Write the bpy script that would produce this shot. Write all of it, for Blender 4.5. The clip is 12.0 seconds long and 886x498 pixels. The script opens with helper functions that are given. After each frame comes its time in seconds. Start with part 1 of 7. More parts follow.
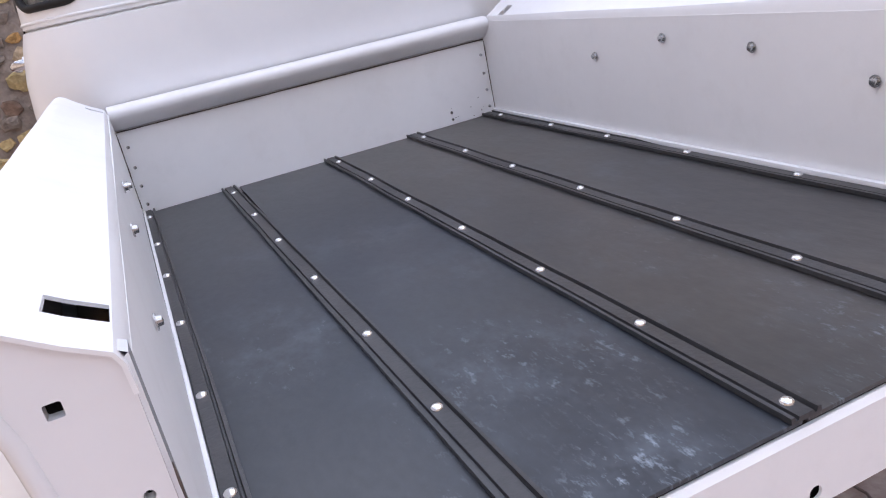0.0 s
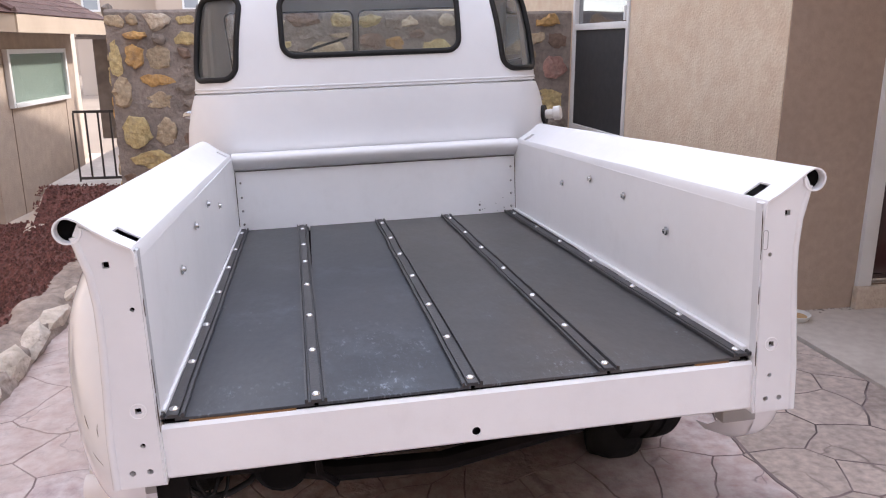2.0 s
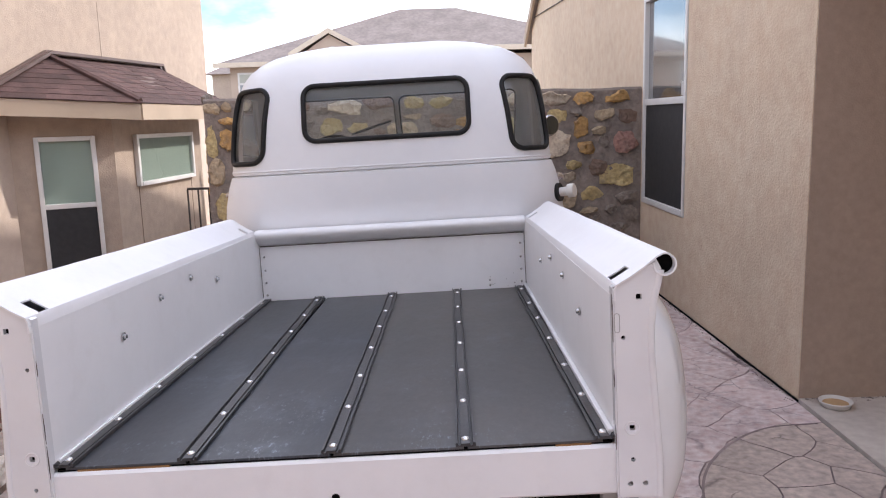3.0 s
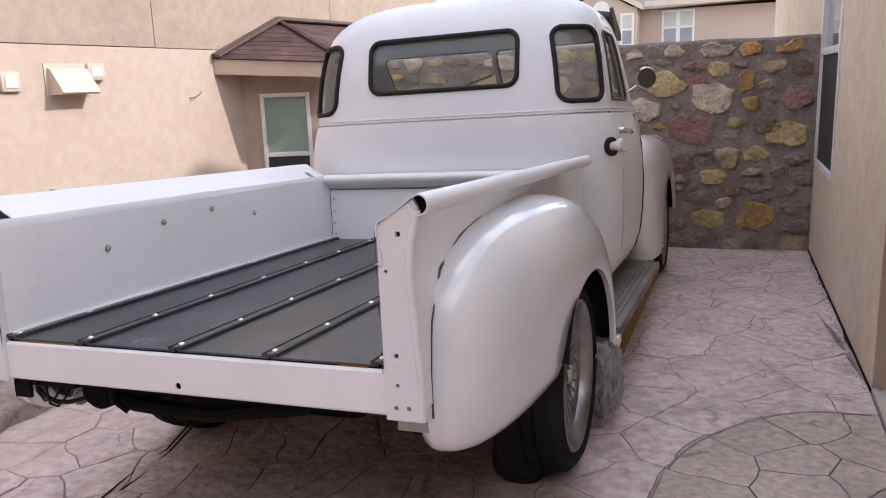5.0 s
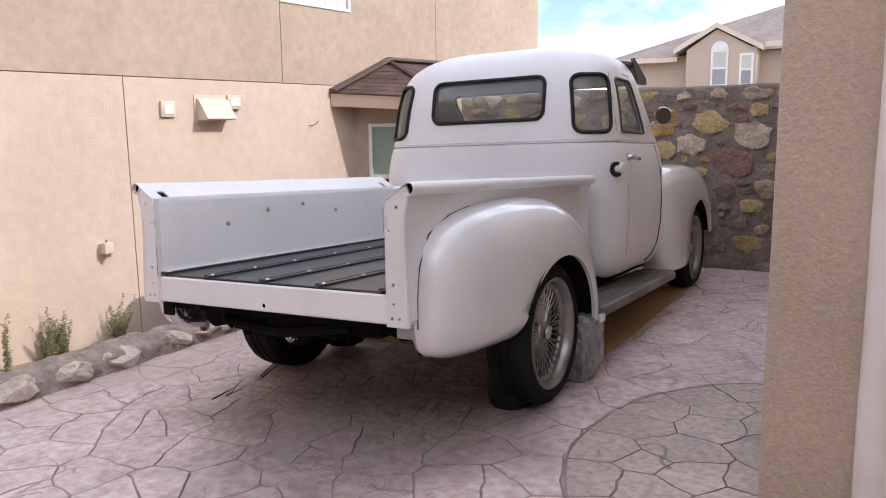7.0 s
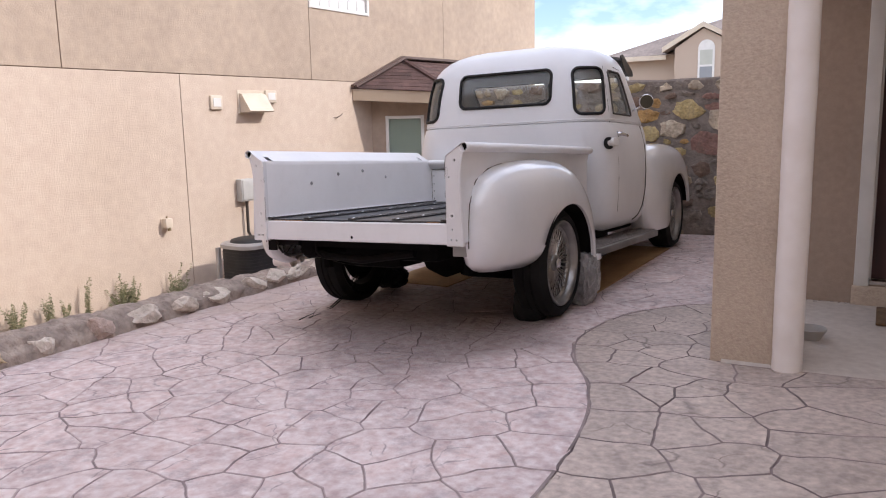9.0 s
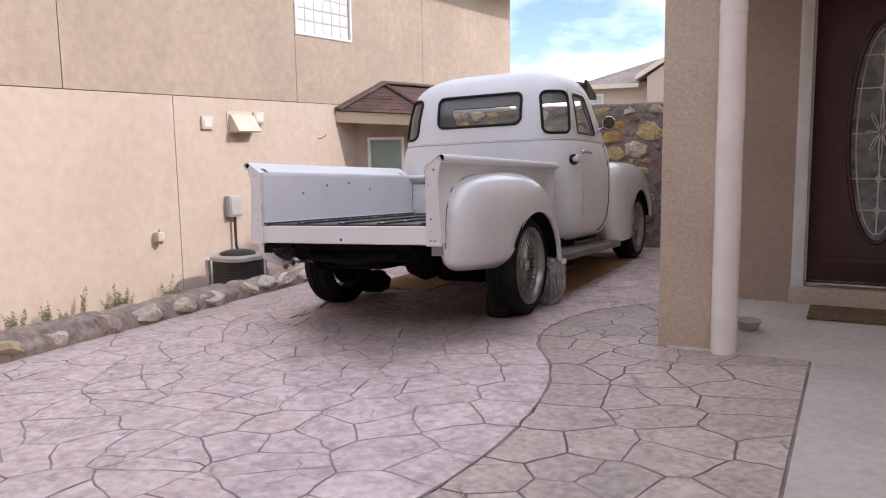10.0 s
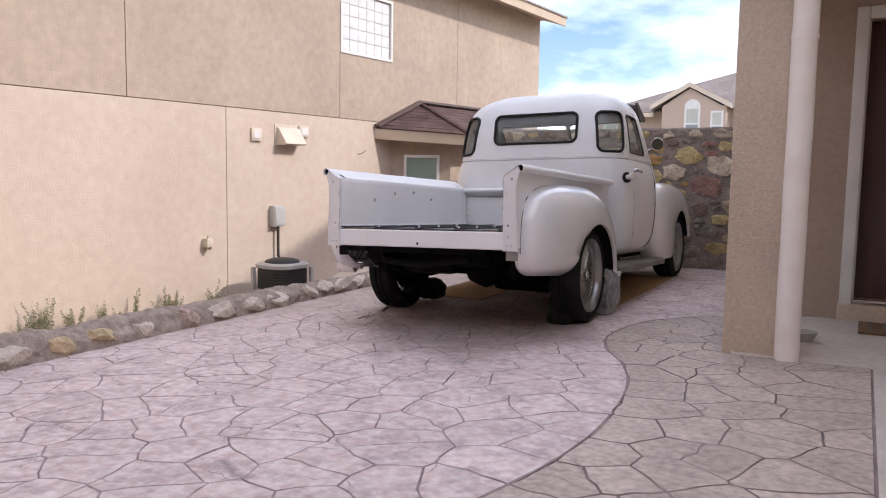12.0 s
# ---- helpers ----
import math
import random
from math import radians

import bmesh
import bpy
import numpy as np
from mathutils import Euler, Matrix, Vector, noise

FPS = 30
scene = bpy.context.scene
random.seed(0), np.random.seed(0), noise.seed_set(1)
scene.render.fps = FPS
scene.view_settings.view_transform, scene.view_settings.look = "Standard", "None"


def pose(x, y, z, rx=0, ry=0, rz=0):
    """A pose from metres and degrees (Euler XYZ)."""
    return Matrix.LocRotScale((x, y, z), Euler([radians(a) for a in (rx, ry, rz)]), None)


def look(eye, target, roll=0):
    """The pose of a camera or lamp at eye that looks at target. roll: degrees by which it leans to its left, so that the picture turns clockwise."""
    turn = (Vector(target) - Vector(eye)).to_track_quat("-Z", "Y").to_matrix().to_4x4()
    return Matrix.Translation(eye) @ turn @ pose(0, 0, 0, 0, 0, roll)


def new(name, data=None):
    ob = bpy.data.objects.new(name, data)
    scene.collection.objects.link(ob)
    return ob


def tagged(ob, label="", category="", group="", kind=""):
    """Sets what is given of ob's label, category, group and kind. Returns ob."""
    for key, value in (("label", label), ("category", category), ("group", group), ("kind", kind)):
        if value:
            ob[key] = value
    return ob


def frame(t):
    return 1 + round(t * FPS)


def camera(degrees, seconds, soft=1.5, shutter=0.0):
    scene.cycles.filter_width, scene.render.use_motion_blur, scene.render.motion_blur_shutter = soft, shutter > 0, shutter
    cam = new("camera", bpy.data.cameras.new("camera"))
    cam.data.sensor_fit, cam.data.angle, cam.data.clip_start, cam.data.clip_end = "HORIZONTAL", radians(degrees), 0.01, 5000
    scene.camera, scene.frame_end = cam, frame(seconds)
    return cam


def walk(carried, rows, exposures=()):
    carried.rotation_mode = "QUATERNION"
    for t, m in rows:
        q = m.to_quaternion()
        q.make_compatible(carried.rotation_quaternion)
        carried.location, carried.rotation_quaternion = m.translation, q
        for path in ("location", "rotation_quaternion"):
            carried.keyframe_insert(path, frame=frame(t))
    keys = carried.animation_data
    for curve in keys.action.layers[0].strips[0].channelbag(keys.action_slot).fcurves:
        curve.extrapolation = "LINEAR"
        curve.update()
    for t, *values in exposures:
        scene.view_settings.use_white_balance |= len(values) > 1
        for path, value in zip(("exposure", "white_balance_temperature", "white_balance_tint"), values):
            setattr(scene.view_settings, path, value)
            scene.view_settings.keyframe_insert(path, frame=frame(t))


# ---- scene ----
cam = camera(59.5, 12.0, soft=1.1)
PATH = [
    (0, (-0.609, -0.55, 1.301), (0.037, 1.189, 0.553), -9.4),
    (0.5, (-0.654, -0.813, 1.27), (-0.183, 0.951, 0.454), -4.6),
    (1, (-0.651, -1.036, 1.31), (-0.221, 0.741, 0.499), -0.7),
    (1.5, (-0.503, -1.343, 1.364), (-0.109, 0.494, 0.679), -0.2),
    (2, (-0.334, -1.479, 1.437), (0.001, 0.424, 0.923), -0.2),
    (2.5, (-0.077, -1.478, 1.485), (0.139, 0.475, 1.108), -0.2),
    (3, (0.268, -1.65, 1.476), (0.247, 0.322, 1.143), -1.6),
    (3.5, (0.54, -1.618, 1.442), (0.265, 0.328, 1.07), -2.8),
    (5.3, (1.605, -1.61, 1.408), (0.831, 0.188, 0.999), -1.5),
    (5.5, (1.734, -1.644, 1.402), (0.924, 0.14, 1.0), -1.1),
    (6, (1.982, -1.787, 1.416), (1.088, -0.038, 1.039), -0.4),
    (6.5, (2.082, -2.07, 1.391), (1.123, -0.35, 1.048), -0.5),
    (7, (2.258, -2.393, 1.39), (1.262, -0.688, 1.069), -0.8),
    (8.8, (2.614, -3.474, 1.299), (1.634, -1.761, 0.977), -1.2),
    (9, (2.632, -3.587, 1.28), (1.653, -1.873, 0.958), -1.2),
    (9.5, (2.681, -3.885, 1.243), (1.718, -2.157, 0.947), -0.8),
    (10, (2.888, -4.057, 1.214), (1.954, -2.308, 0.955), -0.9),
    (10.5, (2.981, -4.201, 1.192), (2.07, -2.436, 0.962), -0.7),
    (11, (2.808, -4.345, 1.154), (1.904, -2.573, 0.946), -0.3),
    (11.5, (2.635, -4.49, 1.125), (1.715, -2.725, 0.925), 0.3),
    (12, (2.615, -4.513, 1.12), (1.67, -2.761, 0.923), 0.9),
]
walk(cam, [(t, look(eye, target, roll)) for t, eye, target, roll in PATH], exposures=[(0, 1.06, 6350, 15), (1.5, 1.12, 6500, 15), (3.5, 0.76, 6600, 15), (6.5, 0.72, 6700, 15), (12, 0.55, 6600, 15)])

# ---- world, sun, exposure ----
SUN_WAY = Vector((1.0, 0.26, 0.74)).normalized()
world = bpy.data.worlds.new("sky")
scene.world = world
world.use_nodes = True
wn, wl = world.node_tree.nodes, world.node_tree.links
wn.clear()
w_out = wn.new("ShaderNodeOutputWorld")
w_bg = wn.new("ShaderNodeBackground")
w_sky = wn.new("ShaderNodeTexSky")
w_sky.sky_type = "NISHITA"
w_sky.sun_disc = False
w_sky.sun_elevation = math.asin(SUN_WAY.z)
w_sky.sun_rotation = math.atan2(SUN_WAY.x, SUN_WAY.y)
w_sky.air_density, w_sky.dust_density, w_sky.ozone_density = 0.9, 0.5, 3.0
w_co = wn.new("ShaderNodeTexCoord")
w_map = wn.new("ShaderNodeMapping")
w_map.inputs["Scale"].default_value = (1.0, 1.0, 2.6)
w_map.inputs["Location"].default_value = (4.1, 2.7, 0.9)
w_noise = wn.new("ShaderNodeTexNoise")
w_noise.inputs["Scale"].default_value = 2.3
w_noise.inputs["Detail"].default_value = 9.0
w_noise.inputs["Roughness"].default_value = 0.58
w_ramp = wn.new("ShaderNodeValToRGB")
w_ramp.color_ramp.elements[0].position, w_ramp.color_ramp.elements[1].position = 0.34, 0.66
w_mix = wn.new("ShaderNodeMix")
w_mix.data_type = "RGBA"
w_cloud = wn.new("ShaderNodeVectorMath")
w_cloud.operation = "MULTIPLY_ADD"
w_cloud.inputs[1].default_value = (1.0, 0.9, 0.75)
w_cloud.inputs[2].default_value = (9.6, 9.5, 9.8)
wl.new(w_sky.outputs["Color"], w_cloud.inputs[0])
wl.new(w_cloud.outputs["Vector"], w_mix.inputs["B"])
wl.new(w_co.outputs["Generated"], w_map.inputs["Vector"])
wl.new(w_map.outputs["Vector"], w_noise.inputs["Vector"])
wl.new(w_noise.outputs["Fac"], w_ramp.inputs["Fac"])
wl.new(w_ramp.outputs["Color"], w_mix.inputs["Factor"])
wl.new(w_sky.outputs["Color"], w_mix.inputs["A"])
wl.new(w_mix.outputs["Result"], w_bg.inputs["Color"])
w_bg.inputs["Strength"].default_value = 0.15
wl.new(w_bg.outputs["Background"], w_out.inputs["Surface"])

sun_data = bpy.data.lights.new("sun", "SUN")
sun_data.energy, sun_data.angle, sun_data.color = 1.9, radians(1.5), (1.0, 0.95, 0.88)
sun = new("sun", sun_data)
sun.matrix_world = look(SUN_WAY * 30, (0, 0, 0))


# ---- materials ----
def mat(name, c1, c2=None, scale=4.0, rough=0.6, metal=0.0, bump=0.0, bump_scale=60.0, fine=None, stretch=(1, 1, 1), coat=0.0, spots=None, vary=0.0, detail=6.0, bump_depth=0.01, spec=0.5):
    """A surface with two scales of colour and a fine relief, in metres of the world."""
    m = bpy.data.materials.new(name)
    m.use_nodes = True
    n, l = m.node_tree.nodes, m.node_tree.links
    b = n["Principled BSDF"]
    b.inputs["Roughness"].default_value, b.inputs["Metallic"].default_value = rough, metal
    b.inputs["Coat Weight"].default_value = coat
    b.inputs["Coat Roughness"].default_value = 0.12
    b.inputs["Specular IOR Level"].default_value = spec
    geo = n.new("ShaderNodeNewGeometry")
    mp = n.new("ShaderNodeMapping")
    mp.inputs["Scale"].default_value = stretch
    l.new(geo.outputs["Position"], mp.inputs["Vector"])
    c2 = c2 or tuple(c * 0.85 for c in c1)
    t1 = n.new("ShaderNodeTexNoise")
    t1.inputs["Scale"].default_value, t1.inputs["Detail"].default_value, t1.inputs["Roughness"].default_value = scale, detail, (0.68 if detail > 8 else 0.5)
    l.new(mp.outputs["Vector"], t1.inputs["Vector"])
    r1 = n.new("ShaderNodeValToRGB")
    r1.color_ramp.elements[0].position, r1.color_ramp.elements[1].position = 0.35, 0.65
    r1.color_ramp.elements[0].color, r1.color_ramp.elements[1].color = (*c1, 1), (*c2, 1)
    l.new(t1.outputs["Fac"], r1.inputs["Fac"])
    colour = r1.outputs["Color"]
    if fine:
        t2 = n.new("ShaderNodeTexNoise")
        t2.inputs["Scale"].default_value, t2.inputs["Detail"].default_value = fine[0], 3.0
        l.new(mp.outputs["Vector"], t2.inputs["Vector"])
        mx = n.new("ShaderNodeMix")
        mx.data_type, mx.blend_type = "RGBA", "OVERLAY"
        mx.inputs["Factor"].default_value = fine[1]
        l.new(colour, mx.inputs["A"])
        l.new(t2.outputs["Fac"], mx.inputs["B"])
        colour = mx.outputs["Result"]
    if spots:
        sc, amount, sc_col = spots
        t3 = n.new("ShaderNodeTexNoise")
        t3.inputs["Scale"].default_value, t3.inputs["Detail"].default_value = sc, 8.0
        t3.inputs["Roughness"].default_value = 0.7
        l.new(geo.outputs["Position"], t3.inputs["Vector"])
        r3 = n.new("ShaderNodeValToRGB")
        r3.color_ramp.elements[0].position, r3.color_ramp.elements[1].position = 0.52, 0.72
        r3.color_ramp.elements[1].color = (amount, amount, amount, 1)
        l.new(t3.outputs["Fac"], r3.inputs["Fac"])
        mx3 = n.new("ShaderNodeMix")
        mx3.data_type = "RGBA"
        l.new(r3.outputs["Color"], mx3.inputs["Factor"])
        l.new(colour, mx3.inputs["A"])
        mx3.inputs["B"].default_value = (*sc_col, 1)
        colour = mx3.outputs["Result"]
    if vary:
        oi = n.new("ShaderNodeObjectInfo")
        isl = n.new("ShaderNodeMath")
        isl.operation = "ADD"
        l.new(oi.outputs["Random"], isl.inputs[0])
        l.new(geo.outputs["Random Per Island"], isl.inputs[1])
        fr = n.new("ShaderNodeMath")
        fr.operation = "FRACT"
        l.new(isl.outputs[0], fr.inputs[0])
        rg = n.new("ShaderNodeMapRange")
        rg.inputs["To Min"].default_value, rg.inputs["To Max"].default_value = 1 - vary, 1 + vary
        l.new(fr.outputs[0], rg.inputs["Value"])
        hs = n.new("ShaderNodeHueSaturation")
        l.new(rg.outputs["Result"], hs.inputs["Value"])
        l.new(colour, hs.inputs["Color"])
        colour = hs.outputs["Color"]
    l.new(colour, b.inputs["Base Color"])
    if bump:
        tb = n.new("ShaderNodeTexNoise")
        tb.inputs["Scale"].default_value, tb.inputs["Detail"].default_value = bump_scale, 5.0
        l.new(mp.outputs["Vector"], tb.inputs["Vector"])
        bp = n.new("ShaderNodeBump")
        bp.inputs["Strength"].default_value, bp.inputs["Distance"].default_value = bump, bump_depth
        l.new(tb.outputs["Fac"], bp.inputs["Height"])
        l.new(bp.outputs["Normal"], b.inputs["Normal"])
    return m


def glass_mat(name, tint=(0.9, 0.95, 0.94), haze=0.0, gloss=1.0):
    m = bpy.data.materials.new(name)
    m.use_nodes = True
    n, l = m.node_tree.nodes, m.node_tree.links
    n.clear()
    out = n.new("ShaderNodeOutputMaterial")
    tr = n.new("ShaderNodeBsdfTransparent")
    tr.inputs["Color"].default_value = (*tint, 1)
    gl = n.new("ShaderNodeBsdfGlossy")
    gl.inputs["Roughness"].default_value = 0.03
    fr = n.new("ShaderNodeFresnel")
    fr.inputs["IOR"].default_value = 1.5
    mul = n.new("ShaderNodeMath")
    mul.operation = "MULTIPLY"
    mul.inputs[1].default_value = gloss
    l.new(fr.outputs["Fac"], mul.inputs[0])
    mx = n.new("ShaderNodeMixShader")
    l.new(mul.outputs[0], mx.inputs["Fac"])
    base = tr.outputs["BSDF"]
    if haze:
        df = n.new("ShaderNodeBsdfDiffuse")
        df.inputs["Color"].default_value = (0.62, 0.62, 0.6, 1)
        mh = n.new("ShaderNodeMixShader")
        mh.inputs["Fac"].default_value = haze
        l.new(base, mh.inputs[1])
        l.new(df.outputs["BSDF"], mh.inputs[2])
        base = mh.outputs["Shader"]
    l.new(base, mx.inputs[1])
    l.new(gl.outputs["BSDF"], mx.inputs[2])
    l.new(mx.outputs["Shader"], out.inputs["Surface"])
    return m


def ramp_by_random(m, stops):
    """Gives a material its base colour piece by piece, from a ramp of colours."""
    n, l = m.node_tree.nodes, m.node_tree.links
    b = n["Principled BSDF"]
    old = b.inputs["Base Color"].links[0].from_socket
    oi = n.new("ShaderNodeObjectInfo")
    geo = n.new("ShaderNodeNewGeometry")
    add = n.new("ShaderNodeMath")
    add.operation = "ADD"
    l.new(oi.outputs["Random"], add.inputs[0])
    l.new(geo.outputs["Random Per Island"], add.inputs[1])
    fr = n.new("ShaderNodeMath")
    fr.operation = "FRACT"
    l.new(add.outputs[0], fr.inputs[0])
    r = n.new("ShaderNodeValToRGB")
    r.color_ramp.interpolation = "CONSTANT"
    while len(r.color_ramp.elements) < len(stops):
        r.color_ramp.elements.new(0.5)
    for e, (p, c) in zip(r.color_ramp.elements, stops):
        e.position, e.color = p, (*c, 1)
    l.new(fr.outputs[0], r.inputs["Fac"])
    mx = n.new("ShaderNodeMix")
    mx.data_type, mx.blend_type = "RGBA", "MULTIPLY"
    mx.inputs["Factor"].default_value = 1.0
    l.new(r.outputs["Color"], mx.inputs["A"])
    l.new(old, mx.inputs["B"])
    l.new(mx.outputs["Result"], b.inputs["Base Color"])
    return m


PAINT = mat("white_truck_paint", (0.80, 0.812, 0.835), (0.75, 0.762, 0.785), 2.2, 0.42, coat=0.25, bump=0.02, bump_scale=300, fine=(25, 0.06))
PEARL = mat("pearl_white_paint", (0.79, 0.80, 0.82), (0.74, 0.75, 0.77), 3.0, 0.30, coat=1.0, fine=(14, 0.08), bump=0.015, bump_scale=40, spots=(3.0, 0.10, (0.55, 0.52, 0.5)))
PEARL.node_tree.nodes["Principled BSDF"].inputs["Coat Roughness"].default_value = 0.06
PEARL.node_tree.nodes["Principled BSDF"].inputs["Coat IOR"].default_value = 1.75
BEDPAINT = mat("white_bed_paint", (0.84, 0.845, 0.86), (0.80, 0.805, 0.82), 2.5, 0.5, bump=0.03, bump_scale=220, fine=(30, 0.08), spots=(9.0, 0.10, (0.5, 0.48, 0.45)))
INNER = mat("grey_primer", (0.42, 0.42, 0.41), (0.33, 0.33, 0.33), 5, 0.7)
BLACKFLOOR = mat("black_bed_board", (0.022, 0.028, 0.038), (0.050, 0.052, 0.056), 1.7, 0.38, bump=0.12, bump_scale=26, stretch=(1, 0.45, 1), fine=(70, 0.3), spec=0.45)
BROWNFLOOR = mat("brown_black_bed_board", (0.038, 0.038, 0.039), (0.072, 0.066, 0.062), 1.7, 0.36, bump=0.12, bump_scale=26, stretch=(1, 0.45, 1), fine=(70, 0.3), spec=0.45)


def scuffed(m, place, stretch, scale, lo, hi, colour, fade=None, rough=None):
    """Adds scratches to a material: thin marks where a stretched noise peaks, thicker along one end."""
    n, l = m.node_tree.nodes, m.node_tree.links
    b = n["Principled BSDF"]
    old = b.inputs["Base Color"].links[0].from_socket
    geo = n.new("ShaderNodeNewGeometry")
    mp = n.new("ShaderNodeMapping")
    mp.inputs["Scale"].default_value, mp.inputs["Location"].default_value = stretch, place
    l.new(geo.outputs["Position"], mp.inputs["Vector"])
    t = n.new("ShaderNodeTexNoise")
    t.inputs["Scale"].default_value, t.inputs["Detail"].default_value, t.inputs["Roughness"].default_value = scale, 4.0, 0.7
    l.new(mp.outputs["Vector"], t.inputs["Vector"])
    r = n.new("ShaderNodeMapRange")
    r.inputs["From Min"].default_value, r.inputs["From Max"].default_value = lo, hi
    l.new(t.outputs["Fac"], r.inputs["Value"])
    fac = r.outputs["Result"]
    t2 = n.new("ShaderNodeTexNoise")
    t2.inputs["Scale"].default_value, t2.inputs["Detail"].default_value = 3.0, 3.0
    l.new(geo.outputs["Position"], t2.inputs["Vector"])
    r2 = n.new("ShaderNodeMapRange")
    r2.inputs["From Min"].default_value, r2.inputs["From Max"].default_value = 0.44, 0.66
    l.new(t2.outputs["Fac"], r2.inputs["Value"])
    mu = n.new("ShaderNodeMath")
    mu.operation = "MULTIPLY"
    l.new(fac, mu.inputs[0])
    l.new(r2.outputs["Result"], mu.inputs[1])
    fac = mu.outputs[0]
    if fade:
        sep = n.new("ShaderNodeSeparateXYZ")
        l.new(geo.outputs["Position"], sep.inputs["Vector"])
        r3 = n.new("ShaderNodeMapRange")
        r3.inputs["From Min"].default_value, r3.inputs["From Max"].default_value = fade
        l.new(sep.outputs["Y"], r3.inputs["Value"])
        m2 = n.new("ShaderNodeMath")
        m2.operation = "MULTIPLY"
        l.new(fac, m2.inputs[0])
        l.new(r3.outputs["Result"], m2.inputs[1])
        fac = m2.outputs[0]
    mx = n.new("ShaderNodeMix")
    mx.data_type = "RGBA"
    l.new(fac, mx.inputs["Factor"])
    l.new(old, mx.inputs["A"])
    mx.inputs["B"].default_value = (*colour, 1)
    l.new(mx.outputs["Result"], b.inputs["Base Color"])
    return m


for paint in (BLACKFLOOR, BROWNFLOOR):
    scuffed(paint, (3, 1, 0), (11, 7, 10), 1.0, 0.46, 0.74, (0.105, 0.125, 0.15), (2.2, -0.4))
    scuffed(paint, (0, 0, 0), (120, 38, 20), 1.0, 0.57, 0.78, (0.24, 0.29, 0.34), (0.50, 0.02))
    scuffed(paint, (7, 4, 0), (55, 24, 20), 1.0, 0.60, 0.74, (0.30, 0.35, 0.40), (0.95, 0.05))


def creased(m, scale, colour, width):
    """Broken dark crease lines, as a stamping mat leaves them, and their relief."""
    n, l = m.node_tree.nodes, m.node_tree.links
    b = n["Principled BSDF"]
    old = b.inputs["Base Color"].links[0].from_socket
    geo = n.new("ShaderNodeNewGeometry")
    w = n.new("ShaderNodeTexNoise")
    w.inputs["Scale"].default_value, w.inputs["Detail"].default_value = 5.0, 4.0
    l.new(geo.outputs["Position"], w.inputs["Vector"])
    ad = n.new("ShaderNodeVectorMath")
    ad.operation = "MULTIPLY_ADD"
    l.new(w.outputs["Color"], ad.inputs[0])
    ad.inputs[1].default_value = (0.22, 0.22, 0.0)
    l.new(geo.outputs["Position"], ad.inputs[2])
    v = n.new("ShaderNodeTexVoronoi")
    v.feature = "DISTANCE_TO_EDGE"
    v.inputs["Scale"].default_value = scale
    l.new(ad.outputs["Vector"], v.inputs["Vector"])
    r = n.new("ShaderNodeMapRange")
    r.inputs["From Min"].default_value, r.inputs["From Max"].default_value = width, 0.0
    l.new(v.outputs["Distance"], r.inputs["Value"])
    k = n.new("ShaderNodeTexNoise")
    k.inputs["Scale"].default_value, k.inputs["Detail"].default_value = 4.3, 2.0
    l.new(geo.outputs["Position"], k.inputs["Vector"])
    r2 = n.new("ShaderNodeMapRange")
    r2.inputs["From Min"].default_value, r2.inputs["From Max"].default_value = 0.53, 0.61
    l.new(k.outputs["Fac"], r2.inputs["Value"])
    mu = n.new("ShaderNodeMath")
    mu.operation = "MULTIPLY"
    l.new(r.outputs["Result"], mu.inputs[0])
    l.new(r2.outputs["Result"], mu.inputs[1])
    mx = n.new("ShaderNodeMix")
    mx.data_type = "RGBA"
    l.new(mu.outputs[0], mx.inputs["Factor"])
    l.new(old, mx.inputs["A"])
    mx.inputs["B"].default_value = (*colour, 1)
    l.new(mx.outputs["Result"], b.inputs["Base Color"])
    return m


GRIME = mat("dark_seam_grime", (0.05, 0.042, 0.038), (0.11, 0.085, 0.07), 40, 0.9)
STRIP = mat("black_strip_steel", (0.042, 0.041, 0.043), (0.028, 0.028, 0.03), 6, 0.38, bump=0.08, bump_scale=120, fine=(60, 0.3))
RUBBER = mat("black_rubber", (0.012, 0.012, 0.013), (0.019, 0.018, 0.018), 12, 0.55, bump=0.1, bump_scale=90, spec=0.25)
TYRE = mat("tyre_rubber", (0.009, 0.0088, 0.009), (0.016, 0.0155, 0.0155), 7, 0.8, bump=0.2, bump_scale=80, spec=0.15)
CHROME = mat("dull_chrome", (0.62, 0.62, 0.63), (0.5, 0.5, 0.5), 9, 0.24, metal=1.0)
BRIGHT = mat("bright_metal", (0.8, 0.8, 0.8), (0.7, 0.7, 0.7), 20, 0.2, metal=1.0)
SPOKE = mat("wire_spokes", (0.50, 0.49, 0.48), (0.38, 0.37, 0.36), 20, 0.3, metal=0.9)
RIM = mat("dusty_rim_chrome", (0.33, 0.325, 0.32), (0.22, 0.215, 0.21), 9, 0.34, metal=0.9)
# Dirty metal made blacker than grime: underbody shade is in the colour.
DARKMETAL = mat("dirty_shaded_chassis_metal", (0.006, 0.0055, 0.0058), (0.011, 0.009, 0.009), 8, 0.8, bump=0.2, bump_scale=50, spots=(6, 0.3, (0.022, 0.013, 0.010)), spec=0.12)
# Near-black painted shade for holes, also on tank, drums and cross members.
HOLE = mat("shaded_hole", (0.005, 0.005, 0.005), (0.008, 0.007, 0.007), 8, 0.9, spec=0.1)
WOOD = mat("raw_plywood_edge", (0.38, 0.20, 0.07), (0.22, 0.11, 0.045), 14, 0.8, stretch=(0.4, 1, 6), bump=0.3, bump_scale=60)
